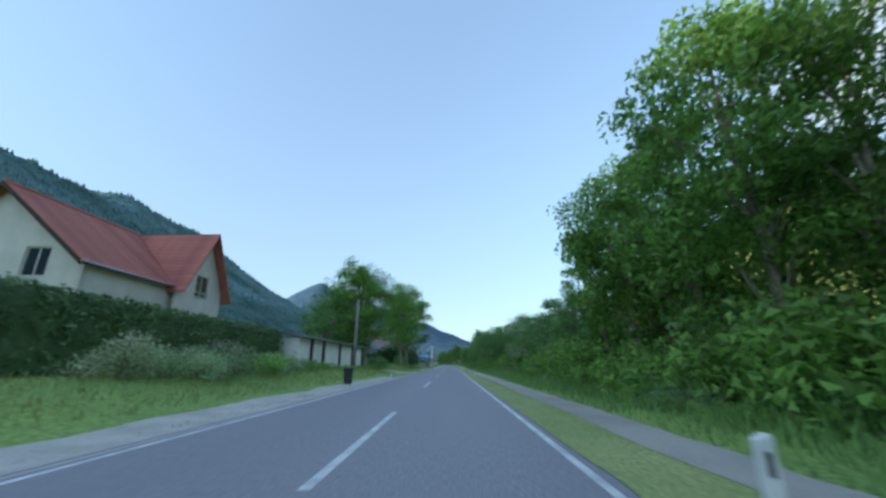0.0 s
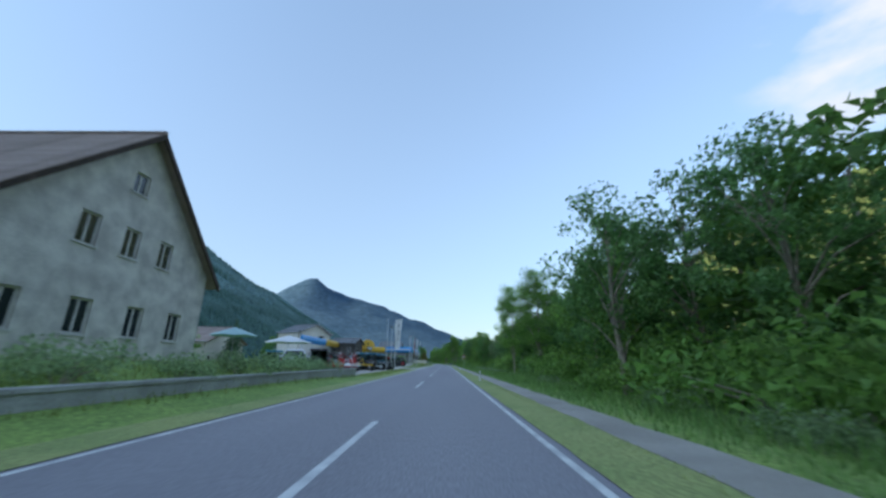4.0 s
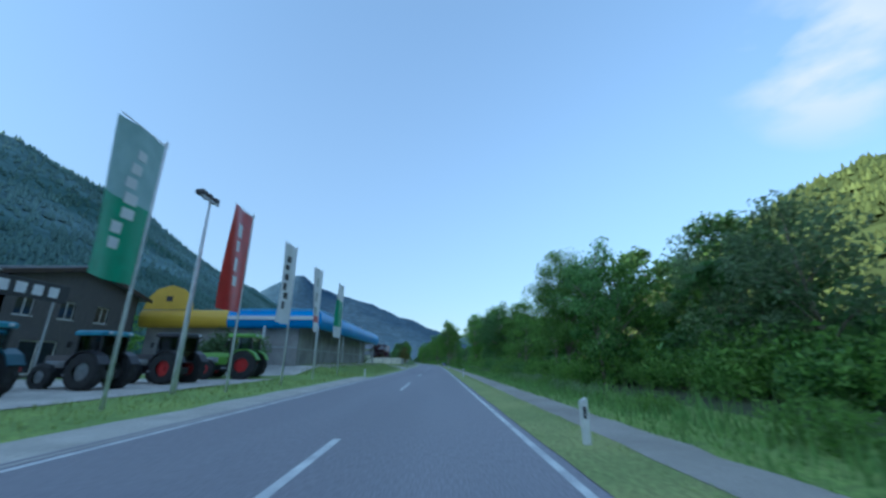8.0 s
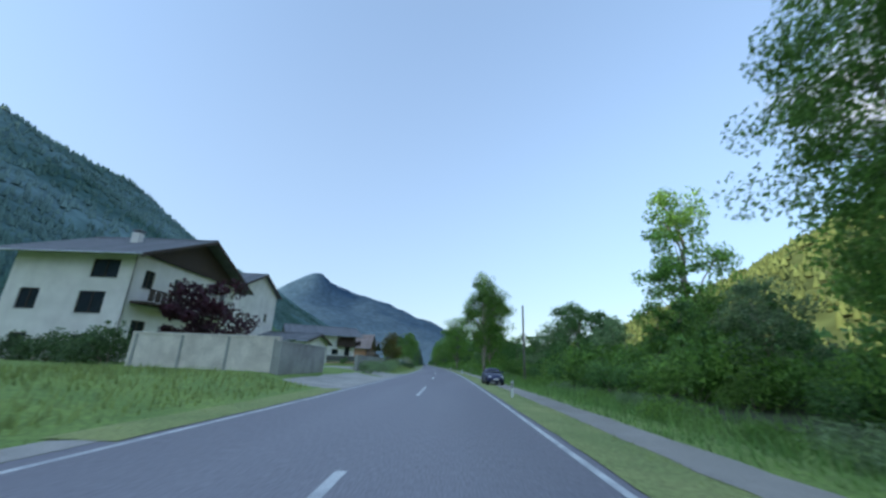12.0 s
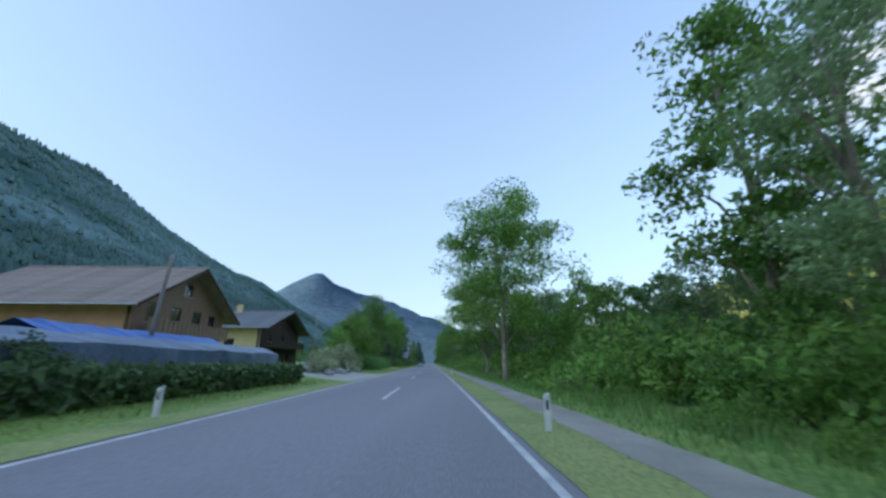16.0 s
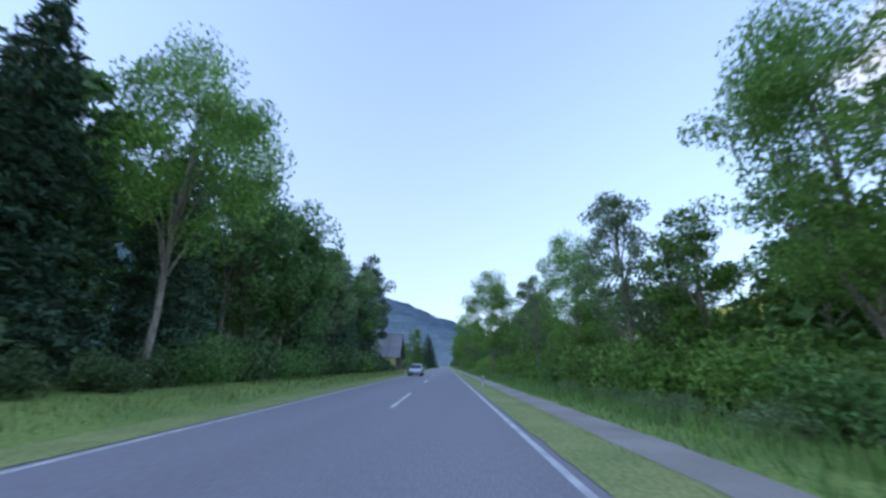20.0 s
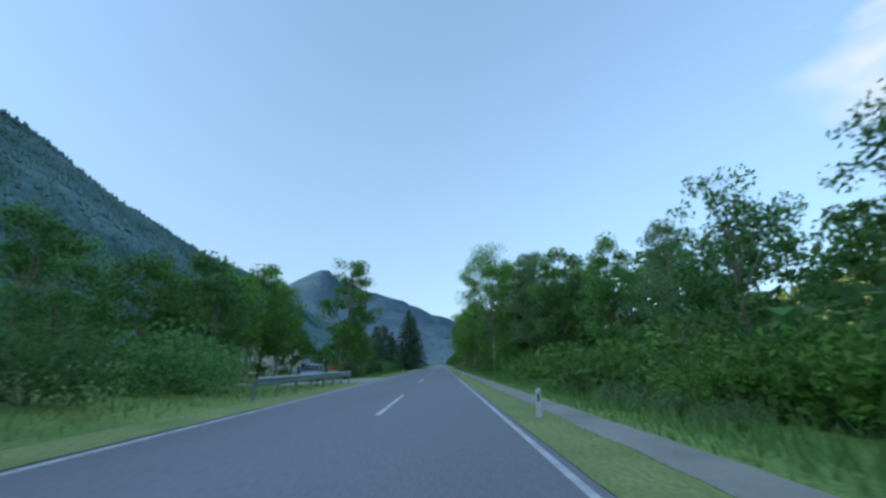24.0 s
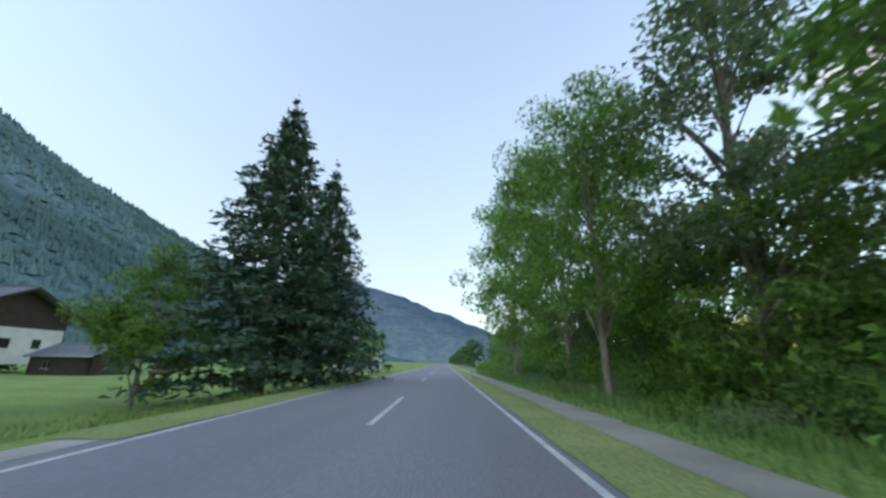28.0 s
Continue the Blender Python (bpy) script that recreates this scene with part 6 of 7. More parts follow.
def lamp_post(s, d, h=8.0):
    e = thing("flood_light", on(s, d, lie(s, d)), "tall steel mast with floodlights in the dealer's yard", "lamp post", "floodlight masts")
    part("mast", Build().tube([(0, 0, -0.2), (0, 0, h * 0.5), (0, 0, h)], [0.11, 0.09, 0.05], 10).mesh("mast", ALU, True), e)
    part("bracket", Build().box(-0.05, 0.05, -0.6, 0.6, h - 0.06, h + 0.02).mesh("bracket", STEEL), e)
    for y in (-0.55, -0.1, 0.4):
        part("floodlight", Build().box(-0.28, 0.1, y - 0.16, y + 0.16, h + 0.03, h + 0.24, 0.04).mesh("floodlight", DARK_M), e, "dark floodlight head")


lamp_post(168.0, -9.2, 7.8)
lamp_post(199.5, -8.5, 8.1)

# ---- dealer's halls and canopies ----
def canopy(points, z0, z1, colours, depth, label, posts, back=None):
    """A canopy along a line of (s, d): a coloured fascia, a flat deck behind it and posts."""
    s0, d0 = points[0]
    e = thing("canopy", on(s0, d0, 0), label, "canopy")
    inv = e.matrix_basis.inverted()
    for (a, da), (b, db), paint in zip(points, points[1:], colours):
        n = max(1, int(math.hypot(b - a, db - da) / 4.0))
        for i in range(n):
            p = inv @ at(a + (b - a) * i / n, da + (db - da) * i / n)
            q = inv @ at(a + (b - a) * (i + 1) / n, da + (db - da) * (i + 1) / n)
            t = (q - p).normalized()
            nrm = Vector((t.y, -t.x, 0))
            if (nrm.x < 0 and abs(t.y) > 0.5) or (nrm.y > 0 and abs(t.y) <= 0.5):
                nrm = -nrm
            bow = [(0.42 * math.sin(math.pi * q) - 0.12, z0 + (z1 - z0) * (0.5 - 0.5 * math.cos(math.pi * q))) for q in (0.0, 0.12, 0.25, 0.4, 0.5, 0.6, 0.75, 0.88, 1.0)] + [(-0.25, z1), (-0.25, z0)]
            v = [tuple(c + nrm * o + Vector((0, 0, z))) for c in (p + t * 0.01, q - t * 0.01) for o, z in bow]
            k = len(bow)
            part("fascia_panel", mesh("fascia_panel", v, [tuple(range(k)), tuple(range(2 * k - 1, k - 1, -1))] + [(j, j + k, (j + 1) % k + k, (j + 1) % k) for j in range(k)], paint), e)
    for s, d in posts:
        p = inv @ at(s, d)
        g = lie(s, d)
        part("post", Build().tube([(p.x, p.y, g - 0.3), (p.x, p.y, z0 + 0.2)], [0.11, 0.11], 10).mesh("post", ALU, True), e, "white steel post")
    return e


def deck(parent_label, s0, s1, d0, d1, z, name="canopy_roof"):
    e = thing(name, on(s0, d0, z), parent_label, "roof")
    w, n = d1 - d0, s1 - s0
    part("deck", Build().box(min(0, w), max(0, w), 0, n, 0, 0.14).mesh("deck", CLADDING), e)
    for k in range(int(n / 4) + 1):
        part("beam", Build().box(min(0, w) + 0.2, max(0, w) - 0.2, k * 4 + 0.05, k * 4 + 0.23, -0.25, -0.004).mesh("beam", STEEL), e)


canopy([(178, -31), (195.8, -31), (209, -31)], 5.4, 7.1, [BLUE_P, AMBER_P], 2, "long blue and yellow canopy fascia on white posts", [(179, -31.2), (186, -31.2), (194, -31.2), (201, -31.2), (208, -31.2)])
deck("corrugated canopy deck of the sales hall", 178, 209, -34.4, -31.27, 6.0)
sales_hall = house("sales_hall", "white sales hall with a low pitched grey roof", on(205.2, -37.2, 0, -24), 8, 13, 9.3, 11.8, WHITE, GREY_TILE, over=0.5, gable_over=0.5,
      front=[(0.7, 0.6, 2.6, 2.6), (3.8, 0.6, 2.6, 2.6), (6.9, 0.6, 2.6, 2.6), (10.0, 0.6, 2.3, 2.6), (8.0, 8.0, 2.2, 0.7)], courses=12)
house("timber_barn", "two-storey dark timber barn with a shallow roof", on(213.4, -26.0, 0), 7.2, 11, 6.9, 8.3, BARN_WOOD, GREY_TILE, over=0.9,
      front=[(1.0, 4.2, 1.2, 1.3), (4.0, 4.2, 1.2, 1.3), (7.0, 4.2, 1.2, 1.3), (2, 0.4, 2.6, 2.2), (7, 0.4, 2.6, 2.2)], near=[(0.6, 4.2, 1.1, 1.2), (2.8, 4.2, 1.1, 1.2), (5.0, 4.2, 1.1, 1.2), (1.0, 0.6, 2.0, 2.0), (4.2, 0.6, 2.0, 2.0)], gable_mat=BARN_WOOD, courses=12)
SKY_P = mat("light_blue_paint", (0.12, 0.42, 0.72), (0.1, 0.36, 0.64), 0.4, 2.0, fine=0.06)
shed_canopy = canopy([(221.2, -27.2), (221.2, -18.7), (221.2, -10.0), (258, -9.8)], 4.4, 6.1, [AMBER_P, BLUE_P, BLUE_P], 2, "long yellow and blue canopy fascia along the machine shed", [(221.0, -9.9), (233.5, -10.4), (245.2, -10.4), (257, -10.4), (221.0, -15.0)])
deck("corrugated canopy deck over the long shed wall", 221.8, 258, -27, -10.3, 4.8)
stripe = part("white_stripe", Build().box(0.0, 8.4, 0.0, 0.05, 5.15, 5.5, 0.01).mesh("white_stripe", WHITE_P), shed_canopy, "white painted stripe", shed_canopy.matrix_basis.inverted() @ on(220.76, -18.6, 0))
part("blue_edge", Build().box(0.0, 8.6, 0.0, 0.12, 6.11, 6.23, 0.02).mesh("blue_edge", SKY_P), shed_canopy, "light blue upper edge", shed_canopy.matrix_basis.inverted() @ on(221.0, -18.6, 0))


def shed_wall():
    """The long grey shed behind the blue canopy."""
    e = thing("machine_shed", on(222, -12.0, 0.8), "long grey corrugated machine shed on a grass bank", "shed")
    n = 35.5
    v, f = [], []
    k = int(n / 0.3)
    for i in range(k + 1):
        x = 0.05 if i % 2 else 0.0
        v += [(x, i * 0.3, -0.4), (x, i * 0.3, 3.9)]
    f = [(2 * i, 2 * i + 2, 2 * i + 3, 2 * i + 1) for i in range(k)]
    part("cladding", mesh("cladding", v, f, CLADDING), e, "ribbed grey sheet cladding")
    part("body", Build().box(-15, -0.03, 0, n, -0.6, 3.9).mesh("body", CLADDING), e)
    for i in range(10):
        part("joint_strip", Build().box(0.052, 0.075, i * 3.6 + 0.4, i * 3.6 + 0.5, -0.3, 3.55).mesh("joint_strip", STEEL), e)
    part("rail", Build().box(0.055, 0.085, 0, n, 1.6, 1.7).mesh("rail", STEEL), e)
    part("plinth", Build().box(0.06, 0.5, 0, n, -0.7, 0.05, 0.03).mesh("plinth", STONE_G), e, "concrete plinth")


shed_wall()

# village houses behind the dealer's yard
for s, d, turn, w, r, tone in ((194, -57, 4, 20, 9.4, CREAM), (176, -62, -6, 12, 8.0, WHITE)):
    house("village_house", "low rendered village house with a wide brown roof", on(s, d, 0.4, turn), 14, w, 5.6, r, tone, BROWN_TILE, over=0.9, gable_over=1.0, front=[(2, 0.9, 1.2, 1.2), (7, 0.9, 1.2, 1.2)], near=[(2, 0.9, 1.2, 1.2), (7, 0.9, 1.2, 1.2)], courses=12, group="village houses")

# yellow gable over the small canopy
yellow_gable = thing("gable_panel", on(221.0, -27.0, 0), "yellow painted rounded gable panel over the canopy", "panel")
part("panel", Build().prism([(0.0, 6.11), (0.3, 7.2), (1.1, 8.1), (2.4, 8.5), (3.7, 8.1), (4.5, 7.2), (4.8, 6.11)], -0.08, 0.08).mesh("panel", AMBER_P), yellow_gable)
part("vent", Build().prism([(2.1, 6.9), (2.7, 6.9), (2.7, 7.4), (2.1, 7.4)], -0.12, -0.085).mesh("vent", DARK_M), yellow_gable, "dark square vent")
# checked verge boards of the sales hall
for k in range(22):
    y = -6.9 + 13.8 * (k + 0.5) / 22
    z = 11.8 - abs(y) * (2.5 / 6.5)
    part("verge_block", Build().box(0.56, 0.62, y - 0.28, y + 0.28, z - 0.2, z + 0.24).mesh("verge_block", WHITE_P if k % 2 else DARK_M), sales_hall)
# boards and vehicles under the long canopy
def display_board(s, d, w, h, label):
    e = thing("display_board", on(s, d, lie(s, d), -70), label, "board")
    part("panel", Build().box(-w / 2, w / 2, -0.06, 0.06, 0.15, h, 0.02).mesh("panel", WHITE_P), e)
    for x in (-w / 2 + 0.15, w / 2 - 0.15):
        part("leg", Build().box(x - 0.05, x + 0.05, -0.2, 0.2, -0.1, 0.15).mesh("leg", STEEL), e)
    for k in range(3):
        part("lettering_bar", Build().box(-w * 0.35, w * (0.1 + 0.1 * k), -0.075, -0.063, h * (0.75 - 0.14 * k), h * (0.82 - 0.14 * k)).mesh("lettering_bar", STEEL), e)


display_board(186.5, -30.2, 2.4, 4.0, "tall pale information board under the canopy")
display_board(193.5, -30.2, 1.6, 3.2, "narrow pale information board under the canopy")
for s, d, turn, paint, label in ((184.5, -17.8, 75, DARK_M, "dark"), (190.2, -17.4, 82, SILVER_P, "silver"), (196, -17.2, 78, DARK_M, "dark"), (200.5, -18.4, 84, WHITE_CAR, "white")):
    car(s, d, turn, paint, label + " car parked before the sales hall", True, z=0.1)

small_car = car(305.2, 4.6, 183, NAVY_D, "small dark blue car parked on the verge", False, z=0.02, long=3.9, tall=1.3)
small_car.matrix_basis = small_car.matrix_basis @ Matrix.Diagonal((0.7, 0.8, 0.84, 1))

# long sign over the back yard and a light upper edge along the blue canopy
sign = thing("sign_board", on(199.5, -20.4, 0), "long dark sign with pale lettering bars on posts", "sign")
part("panel", Build().box(-0.06, 0.06, 0, 7.0, 4.5, 5.5, 0.02).mesh("panel", DARK_M), sign)
for y in (0.6, 6.4):
    part("post", Build().tube([(-0.12, y, -0.2), (-0.12, y, 5.3)], [0.06, 0.06], 8).mesh("post", STEEL), sign)
for k in range(7):
    part("lettering_bar", Build().box(0.064, 0.08, 0.5 + 0.88 * k, 1.05 + 0.88 * k, 4.72, 5.28).mesh("lettering_bar", WHITE_P), sign)
part("blue_edge", Build().box(-0.2, -0.02, 0.2, 36.4, 6.11, 6.23, 0.02).mesh("blue_edge", SKY_P), shed_canopy, "light blue upper edge", shed_canopy.matrix_basis.inverted() @ on(221.3, -10.0, 0))

for s, d, h in ((217.5, -14.5, 3.2), (215.5, -16, 3.6), (218.6, -17.5, 3.0)):
    shrub("dark", s, d, h, 0.9, where="before the end wall of the machine shed")
end_wall = thing("end_wall_fitting", on(221.9, -12.2, 0.8), "pale rail and doors on the end wall of the machine shed", "door")
part("rail", Build().box(-8.0, 0.1, -0.06, -0.02, 1.75, 1.87, 0.01).mesh("rail", STEEL), end_wall)
for x in (-6.4, -3.2):
    part("door_panel", Build().box(x, x + 2.4, -0.05, -0.005, -0.3, 1.7, 0.01).mesh("door_panel", CLADDING), end_wall, "grey sheet door")
# ---- white houses ----
w1 = house("white_house", "large white house with dark roof, balcony and garden wall", on(312.0, -23.8, 0.9), 9.6, 14.8, 8.2, 11.4, WHITE, GREY_TILE, over=1.3, gable_over=1.5, courses=14,
           front=[(1.3, 5.5, 1.1, 1.5), (4.8, 5.5, 1.1, 1.5), (8.4, 5.5, 1.1, 1.5), (11.9, 5.5, 1.1, 1.5), (1.2, 0.9, 1.5, 2.0), (4.6, 0.9, 1.3, 2.0), (9.0, 2.2, 1.6, 1.4), (11.9, 2.2, 1.4, 1.4)],
           near=[(1.2, 3.4, 1.6, 1.6), (5.9, 3.2, 2.1, 1.7), (6.3, 6.0, 2.2, 1.5), (1.6, 0.4, 1.4, 1.2), (6.2, 0.4, 1.4, 1.2)], trim=DARK_WOOD, frame_mat=DARK_WOOD, chimney=(-4.4, -2.8, 11.2))
balcony(w1, -6.9, 5.5, 4.3, 1.4, DARK_WOOD, 18)
part("gable_boarding", wall_panel([(0, 8.2), (7.2, 11.1), (14.4, 8.2)], 8.1, []).mesh("gable_boarding", DARK_WOOD), w1, "dark boarded gable", Matrix.Translation((0.32, -7.2, 0)) @ Matrix.Rotation(radians(90), 4, "Z"))
house("annex", "white annex beside the large house", on(331.6, -26.5, 0.9), 10, 11.0, 10.0, 12.4, WHITE, GREY_TILE, over=0.5, front=[(7.5, 5.6, 1.1, 1.3), (7.5, 1.6, 1.1, 1.3)], courses=12)
white_wall = garden_wall(297.3, 305.6, -16.4, 2.45, PANEL_M, "pale concrete panel wall beside the meadow", turn=-90)
for k in range(4):
    part("joint", Build().box(0.152, 0.19, k * 2.6 + 0.2, k * 2.6 + 0.34, -0.4, 2.34, 0.01).mesh("joint", STONE_G), white_wall, "dark joint between panels")
garden_wall(296.9, 304.6, -8.0, 2.2, STONE_G, "grey rendered wall along the verge")
garden_wall(314, 331, -7.6, 1.9, STONE_G, "grey masonry wall along the verge")
plant("copper", 302.0, -15.0, 5.8, 1.05, where="behind the garden wall")
for s, d, h in ((299.5, -19.5, 2.6), (301, -22.5, 2.4), (301.5, -25.5, 2.2), (302, -28.5, 2.0), (311, -12.5, 2.4), (308, -11.0, 2.0), (299.5, -31, 1.8)):
    shrub("dark", s, d, h, 1.0, where="beside the large white house")
house("low_hall", "low white hall with a grey roof behind the wall", on(336, -18.5, 0.5), 9, 11, 3.4, 4.6, WHITE, GREY_TILE, front=[(1.2, 0.9, 2, 1.2), (5.5, 0.9, 2, 1.2)], near=[(2, 0.9, 1.4, 1.2)], courses=10)
for s, h in ((315, 1.5), (318.5, 1.2), (322, 1.4), (326, 1.6), (330, 1.3), (333, 2.0)):
    shrub("weeds2", s, -6.7, h, 0.8, where="before the grey wall")

w2 = house("white_farmhouse", "broad white farmhouse with pale grey roof and dark loggia", on(378.3, -22.8, 2.1, 24), 15.0, 13.0, 5.3, 7.4, WHITE, GREY_TILE, over=1.2, gable_over=1.6, courses=12,
           front=[(1.5, 0.8, 1.2, 1.5), (9, 0.8, 1.2, 1.5)], near=[(1.2, 0.6, 1.5, 1.4), (4.0, 0.6, 1.4, 1.3), (6.8, 0.6, 1.4, 1.3), (9.6, 0.6, 1.5, 1.3), (1.2, 3.2, 1.3, 1.2), (4.0, 3.2, 1.3, 1.2), (6.8, 3.2, 1.3, 1.2), (12.6, 0.5, 1.2, 2.0)], trim=DARK_WOOD, frame_mat=DARK_WOOD)
balcony(w2, -6.2, 6.2, 3.1, 1.6, DARK_WOOD, 16)
loggia = part("loggia", Build().box(-4.4, -0.1, -7.55, -6.53, 2.5, 2.66, 0.02).mesh("loggia_floor", DARK_WOOD), w2, "dark timber loggia")
part("parapet", Build().box(-4.4, -0.1, -7.55, -7.47, 2.662, 3.5, 0.02).mesh("parapet", DARK_WOOD), loggia)
part("back_boarding", Build().box(-4.4, -0.1, -6.6, -6.505, 2.662, 5.0).mesh("back_boarding", DARK_WOOD), loggia)
for x in (-4.33, -2.25, -0.17):
    part("post", Build().box(x - 0.07, x + 0.07, -7.56, -7.42, 3.502, 4.9, 0.01).mesh("post", DARK_WOOD), loggia)
part("plinth", Build().box(-15.3, 0.3, -7.1, -6.53, -0.8, 0.35, 0.03).mesh("plinth", DARK_STONE), w2, "dark stone terrace edge")
plant("bronze", 366, -10.4, 7.2, 1.0, where="in the meadow by the farmhouse")
for s, d, h in ((361, -14, 1.5), (364, -16, 1.8), (370, -13, 1.5), (372.5, -11, 1.4), (357, -19, 1.4), (375, -8.5, 1.3), (378, -8.2, 1.5)):
    shrub("dark", s, d, h, 1.0, where="in the farmhouse garden")

# brown and orange house with the covered stack before it
o1 = house("timber_house", "terracotta house with timber gable and wide brown roof", on(402.9, -20.9, 0.6), 14, 12.6, 5.3, 9.0, ORANGE, BROWN_TILE, over=1.2, gable_over=1.3, courses=16, gable_mat=BROWN_WOOD,
           front=[(1.2, 0.9, 1.3, 1.4), (4.4, 0.9, 1.3, 1.4), (7.8, 0.9, 1.3, 1.4), (10.4, 0.9, 1.3, 1.4), (1.6, 3.7, 1.3, 1.5), (4.4, 3.7, 1.3, 1.5), (7.4, 3.7, 1.3, 1.5), (10.0, 3.7, 1.2, 1.4), (5.6, 6.4, 1.2, 1.1)], near=[(3, 0.9, 1.2, 1.3), (9, 0.9, 1.2, 1.3)], frame_mat=DARK_WOOD)
balcony(o1, -5.8, 5.8, 2.9, 1.1, BROWN_WOOD, 20)


def covered_stack(s0, s1, d, z1, wide=2.4, paint=TARP, colour="blue"):
    e = thing("covered_stack", on(s0, d, lie(s0, d)), "board stack under a " + colour + " tarpaulin beside the hedge", "stack")
    n = s1 - s0
    for k in range(6):
        a = z1 * 0.7 / 6
        part("board", Build().box(-wide / 2 + 0.03 * (k % 2), wide / 2 - 0.04 * (k % 3), 0.05 * (k % 2), n - 0.06 * (k % 3), a * k + 0.004, a * k + a - 0.02, 0.01).mesh("board", GREY_WOOD), e, "grey sawn board layer")
    v, f = [], []
    k, r = 26, [(-wide / 2 - 0.06, z1 * 0.2), (-wide / 2 - 0.05, z1 * 0.75), (0, z1), (wide / 2 + 0.05, z1 * 0.75), (wide / 2 + 0.1, z1 * 0.1)]
    for i in range(k + 1):
        for x, z in r:
            w = noise.noise(Vector((i * 0.9, x * 2, z * 2)))
            v.append((x + 0.09 * w, n * i / k, z + 0.09 * noise.noise(Vector((i * 0.7, x * 3, 4)))))
    f = [(i * 5 + j, i * 5 + j + 1, i * 5 + j + 6, i * 5 + j + 5) for i in range(k) for j in range(4)]
    part("tarpaulin", mesh("tarpaulin", v, f, paint), e, "wrinkled plastic sheet")


covered_stack(381, 392.5, -12.4, 2.1)
covered_stack(374, 394, -9.8, 1.5, 2.2, SHEET, "grey-blue")

y1 = house("yellow_house", "yellow rendered house with dark timber gable and grey roof", on(432.4, -23.4, 0.5), 14.5, 16.5, 5.9, 8.9, YELLOW, GREY_TILE, over=1.2, gable_over=1.8, courses=14, gable_mat=DARK_WOOD,
           front=[(1.8, 0.8, 1.2, 1.4), (6.0, 0.8, 1.2, 1.4), (11, 0.8, 1.2, 1.4), (3.2, 3.8, 1.0, 1.3), (8.4, 3.8, 1.0, 1.3)], near=[(1.6, 2.7, 1.2, 1.3), (5.4, 2.2, 1.1, 2.0), (9.6, 2.7, 1.4, 1.3), (3.4, 0.1, 0.8, 0.6), (7.6, 0.1, 0.8, 0.6), (11.4, 0.1, 0.8, 0.6)], frame_mat=DARK_WOOD, chimney=(-7, -1, 9.9))
part("basement_band", Build().box(-14.6, 0.05, -8.31, -8.255, -1.1, 0.06).box(-14.6, 0.05, -8.31, -8.255, 0.74, 1.35).mesh("basement_band", WHITE), y1, "white painted basement band")
balcony(y1, -7.4, 7.4, 3.0, 1.5, DARK_WOOD, 18)


def boulder(s, d, r, seed, label="rough pale garden boulder"):
    b = bmesh.new()
    bmesh.ops.create_icosphere(b, subdivisions=3, radius=r)
    for v in b.verts:
        v.co *= 1 + 0.4 * noise.noise(v.co * (1.3 / r) + Vector((seed, 0, 0))) + 0.12 * noise.noise(v.co * (4.5 / r) + Vector((0, seed, 0)))
        v.co.z *= 0.75
    me = bpy.data.meshes.new("boulder")
    b.to_mesh(me)
    b.free()
    me.materials.append(STONE_G)
    ob = new("boulder", me)
    ob.matrix_basis = on(s, d, lie(s, d) + r * 0.45, seed * 40)
    tagged(ob, label, "rock", "garden boulders")


rock_rng = random.Random(17)
for i in range(46):
    s, d = 400.0 + 14.5 * rock_rng.random(), -6.7 - 2.6 * rock_rng.random()
    boulder(s, d, rock_rng.uniform(0.24, 0.52) * (1.25 if d < -8 else 0.85), i + 1)
for i in range(9):
    shrub(("pale", "dark", "pale")[i % 3], 400.8 + 1.7 * i, -7.3 - 1.4 * rock_rng.random(), rock_rng.uniform(0.9, 1.7), 1.0, where="among the garden boulders")
for s, d, h in ((397, -10.0, 1.2), (417, -8.6, 2.0), (414.6, -9.6, 3.2), (412.4, -10.4, 2.6)):
    shrub("dark" if h < 2 else "pale", s, d, h, 1.0, where="behind the garden boulders")
utility_pole(419.4, -14.0, 6.6, 0.13, 0.1, "bare grey wooden pole")
for s, d, h, k in ((419.5, -11, 5.0, "hazel"), (423, -10.8, 6.4, "hazel"), (427, -10.6, 7.6, "hazel"), (431.5, -10, 8.0, "hazel"), (437.5, -11.4, 11.0, "alder"), (448.5, -19, 9, "alder")):
    plant(k, s, d, h, 1.0, where="beside the yellow house")
for s, d, h, k in ((434, -9.5, 6.5, "hazel"), (440, -9.8, 7.5, "alder2"), (446, -12, 8.5, "hazel"), (430.5, -12, 5.5, "willow"), (437, -13, 8, "alder2"), (444, -16, 9, "alder"), (424, -36, 9, "alder")):
    plant(k, s, d, h, 1.0, where="beside the yellow house")
for s in (420.5, 424, 428, 432, 435.5, 438.5, 442):
    shrub("bush", s, -7.6, 2.4, 1.0, where="along the verge")


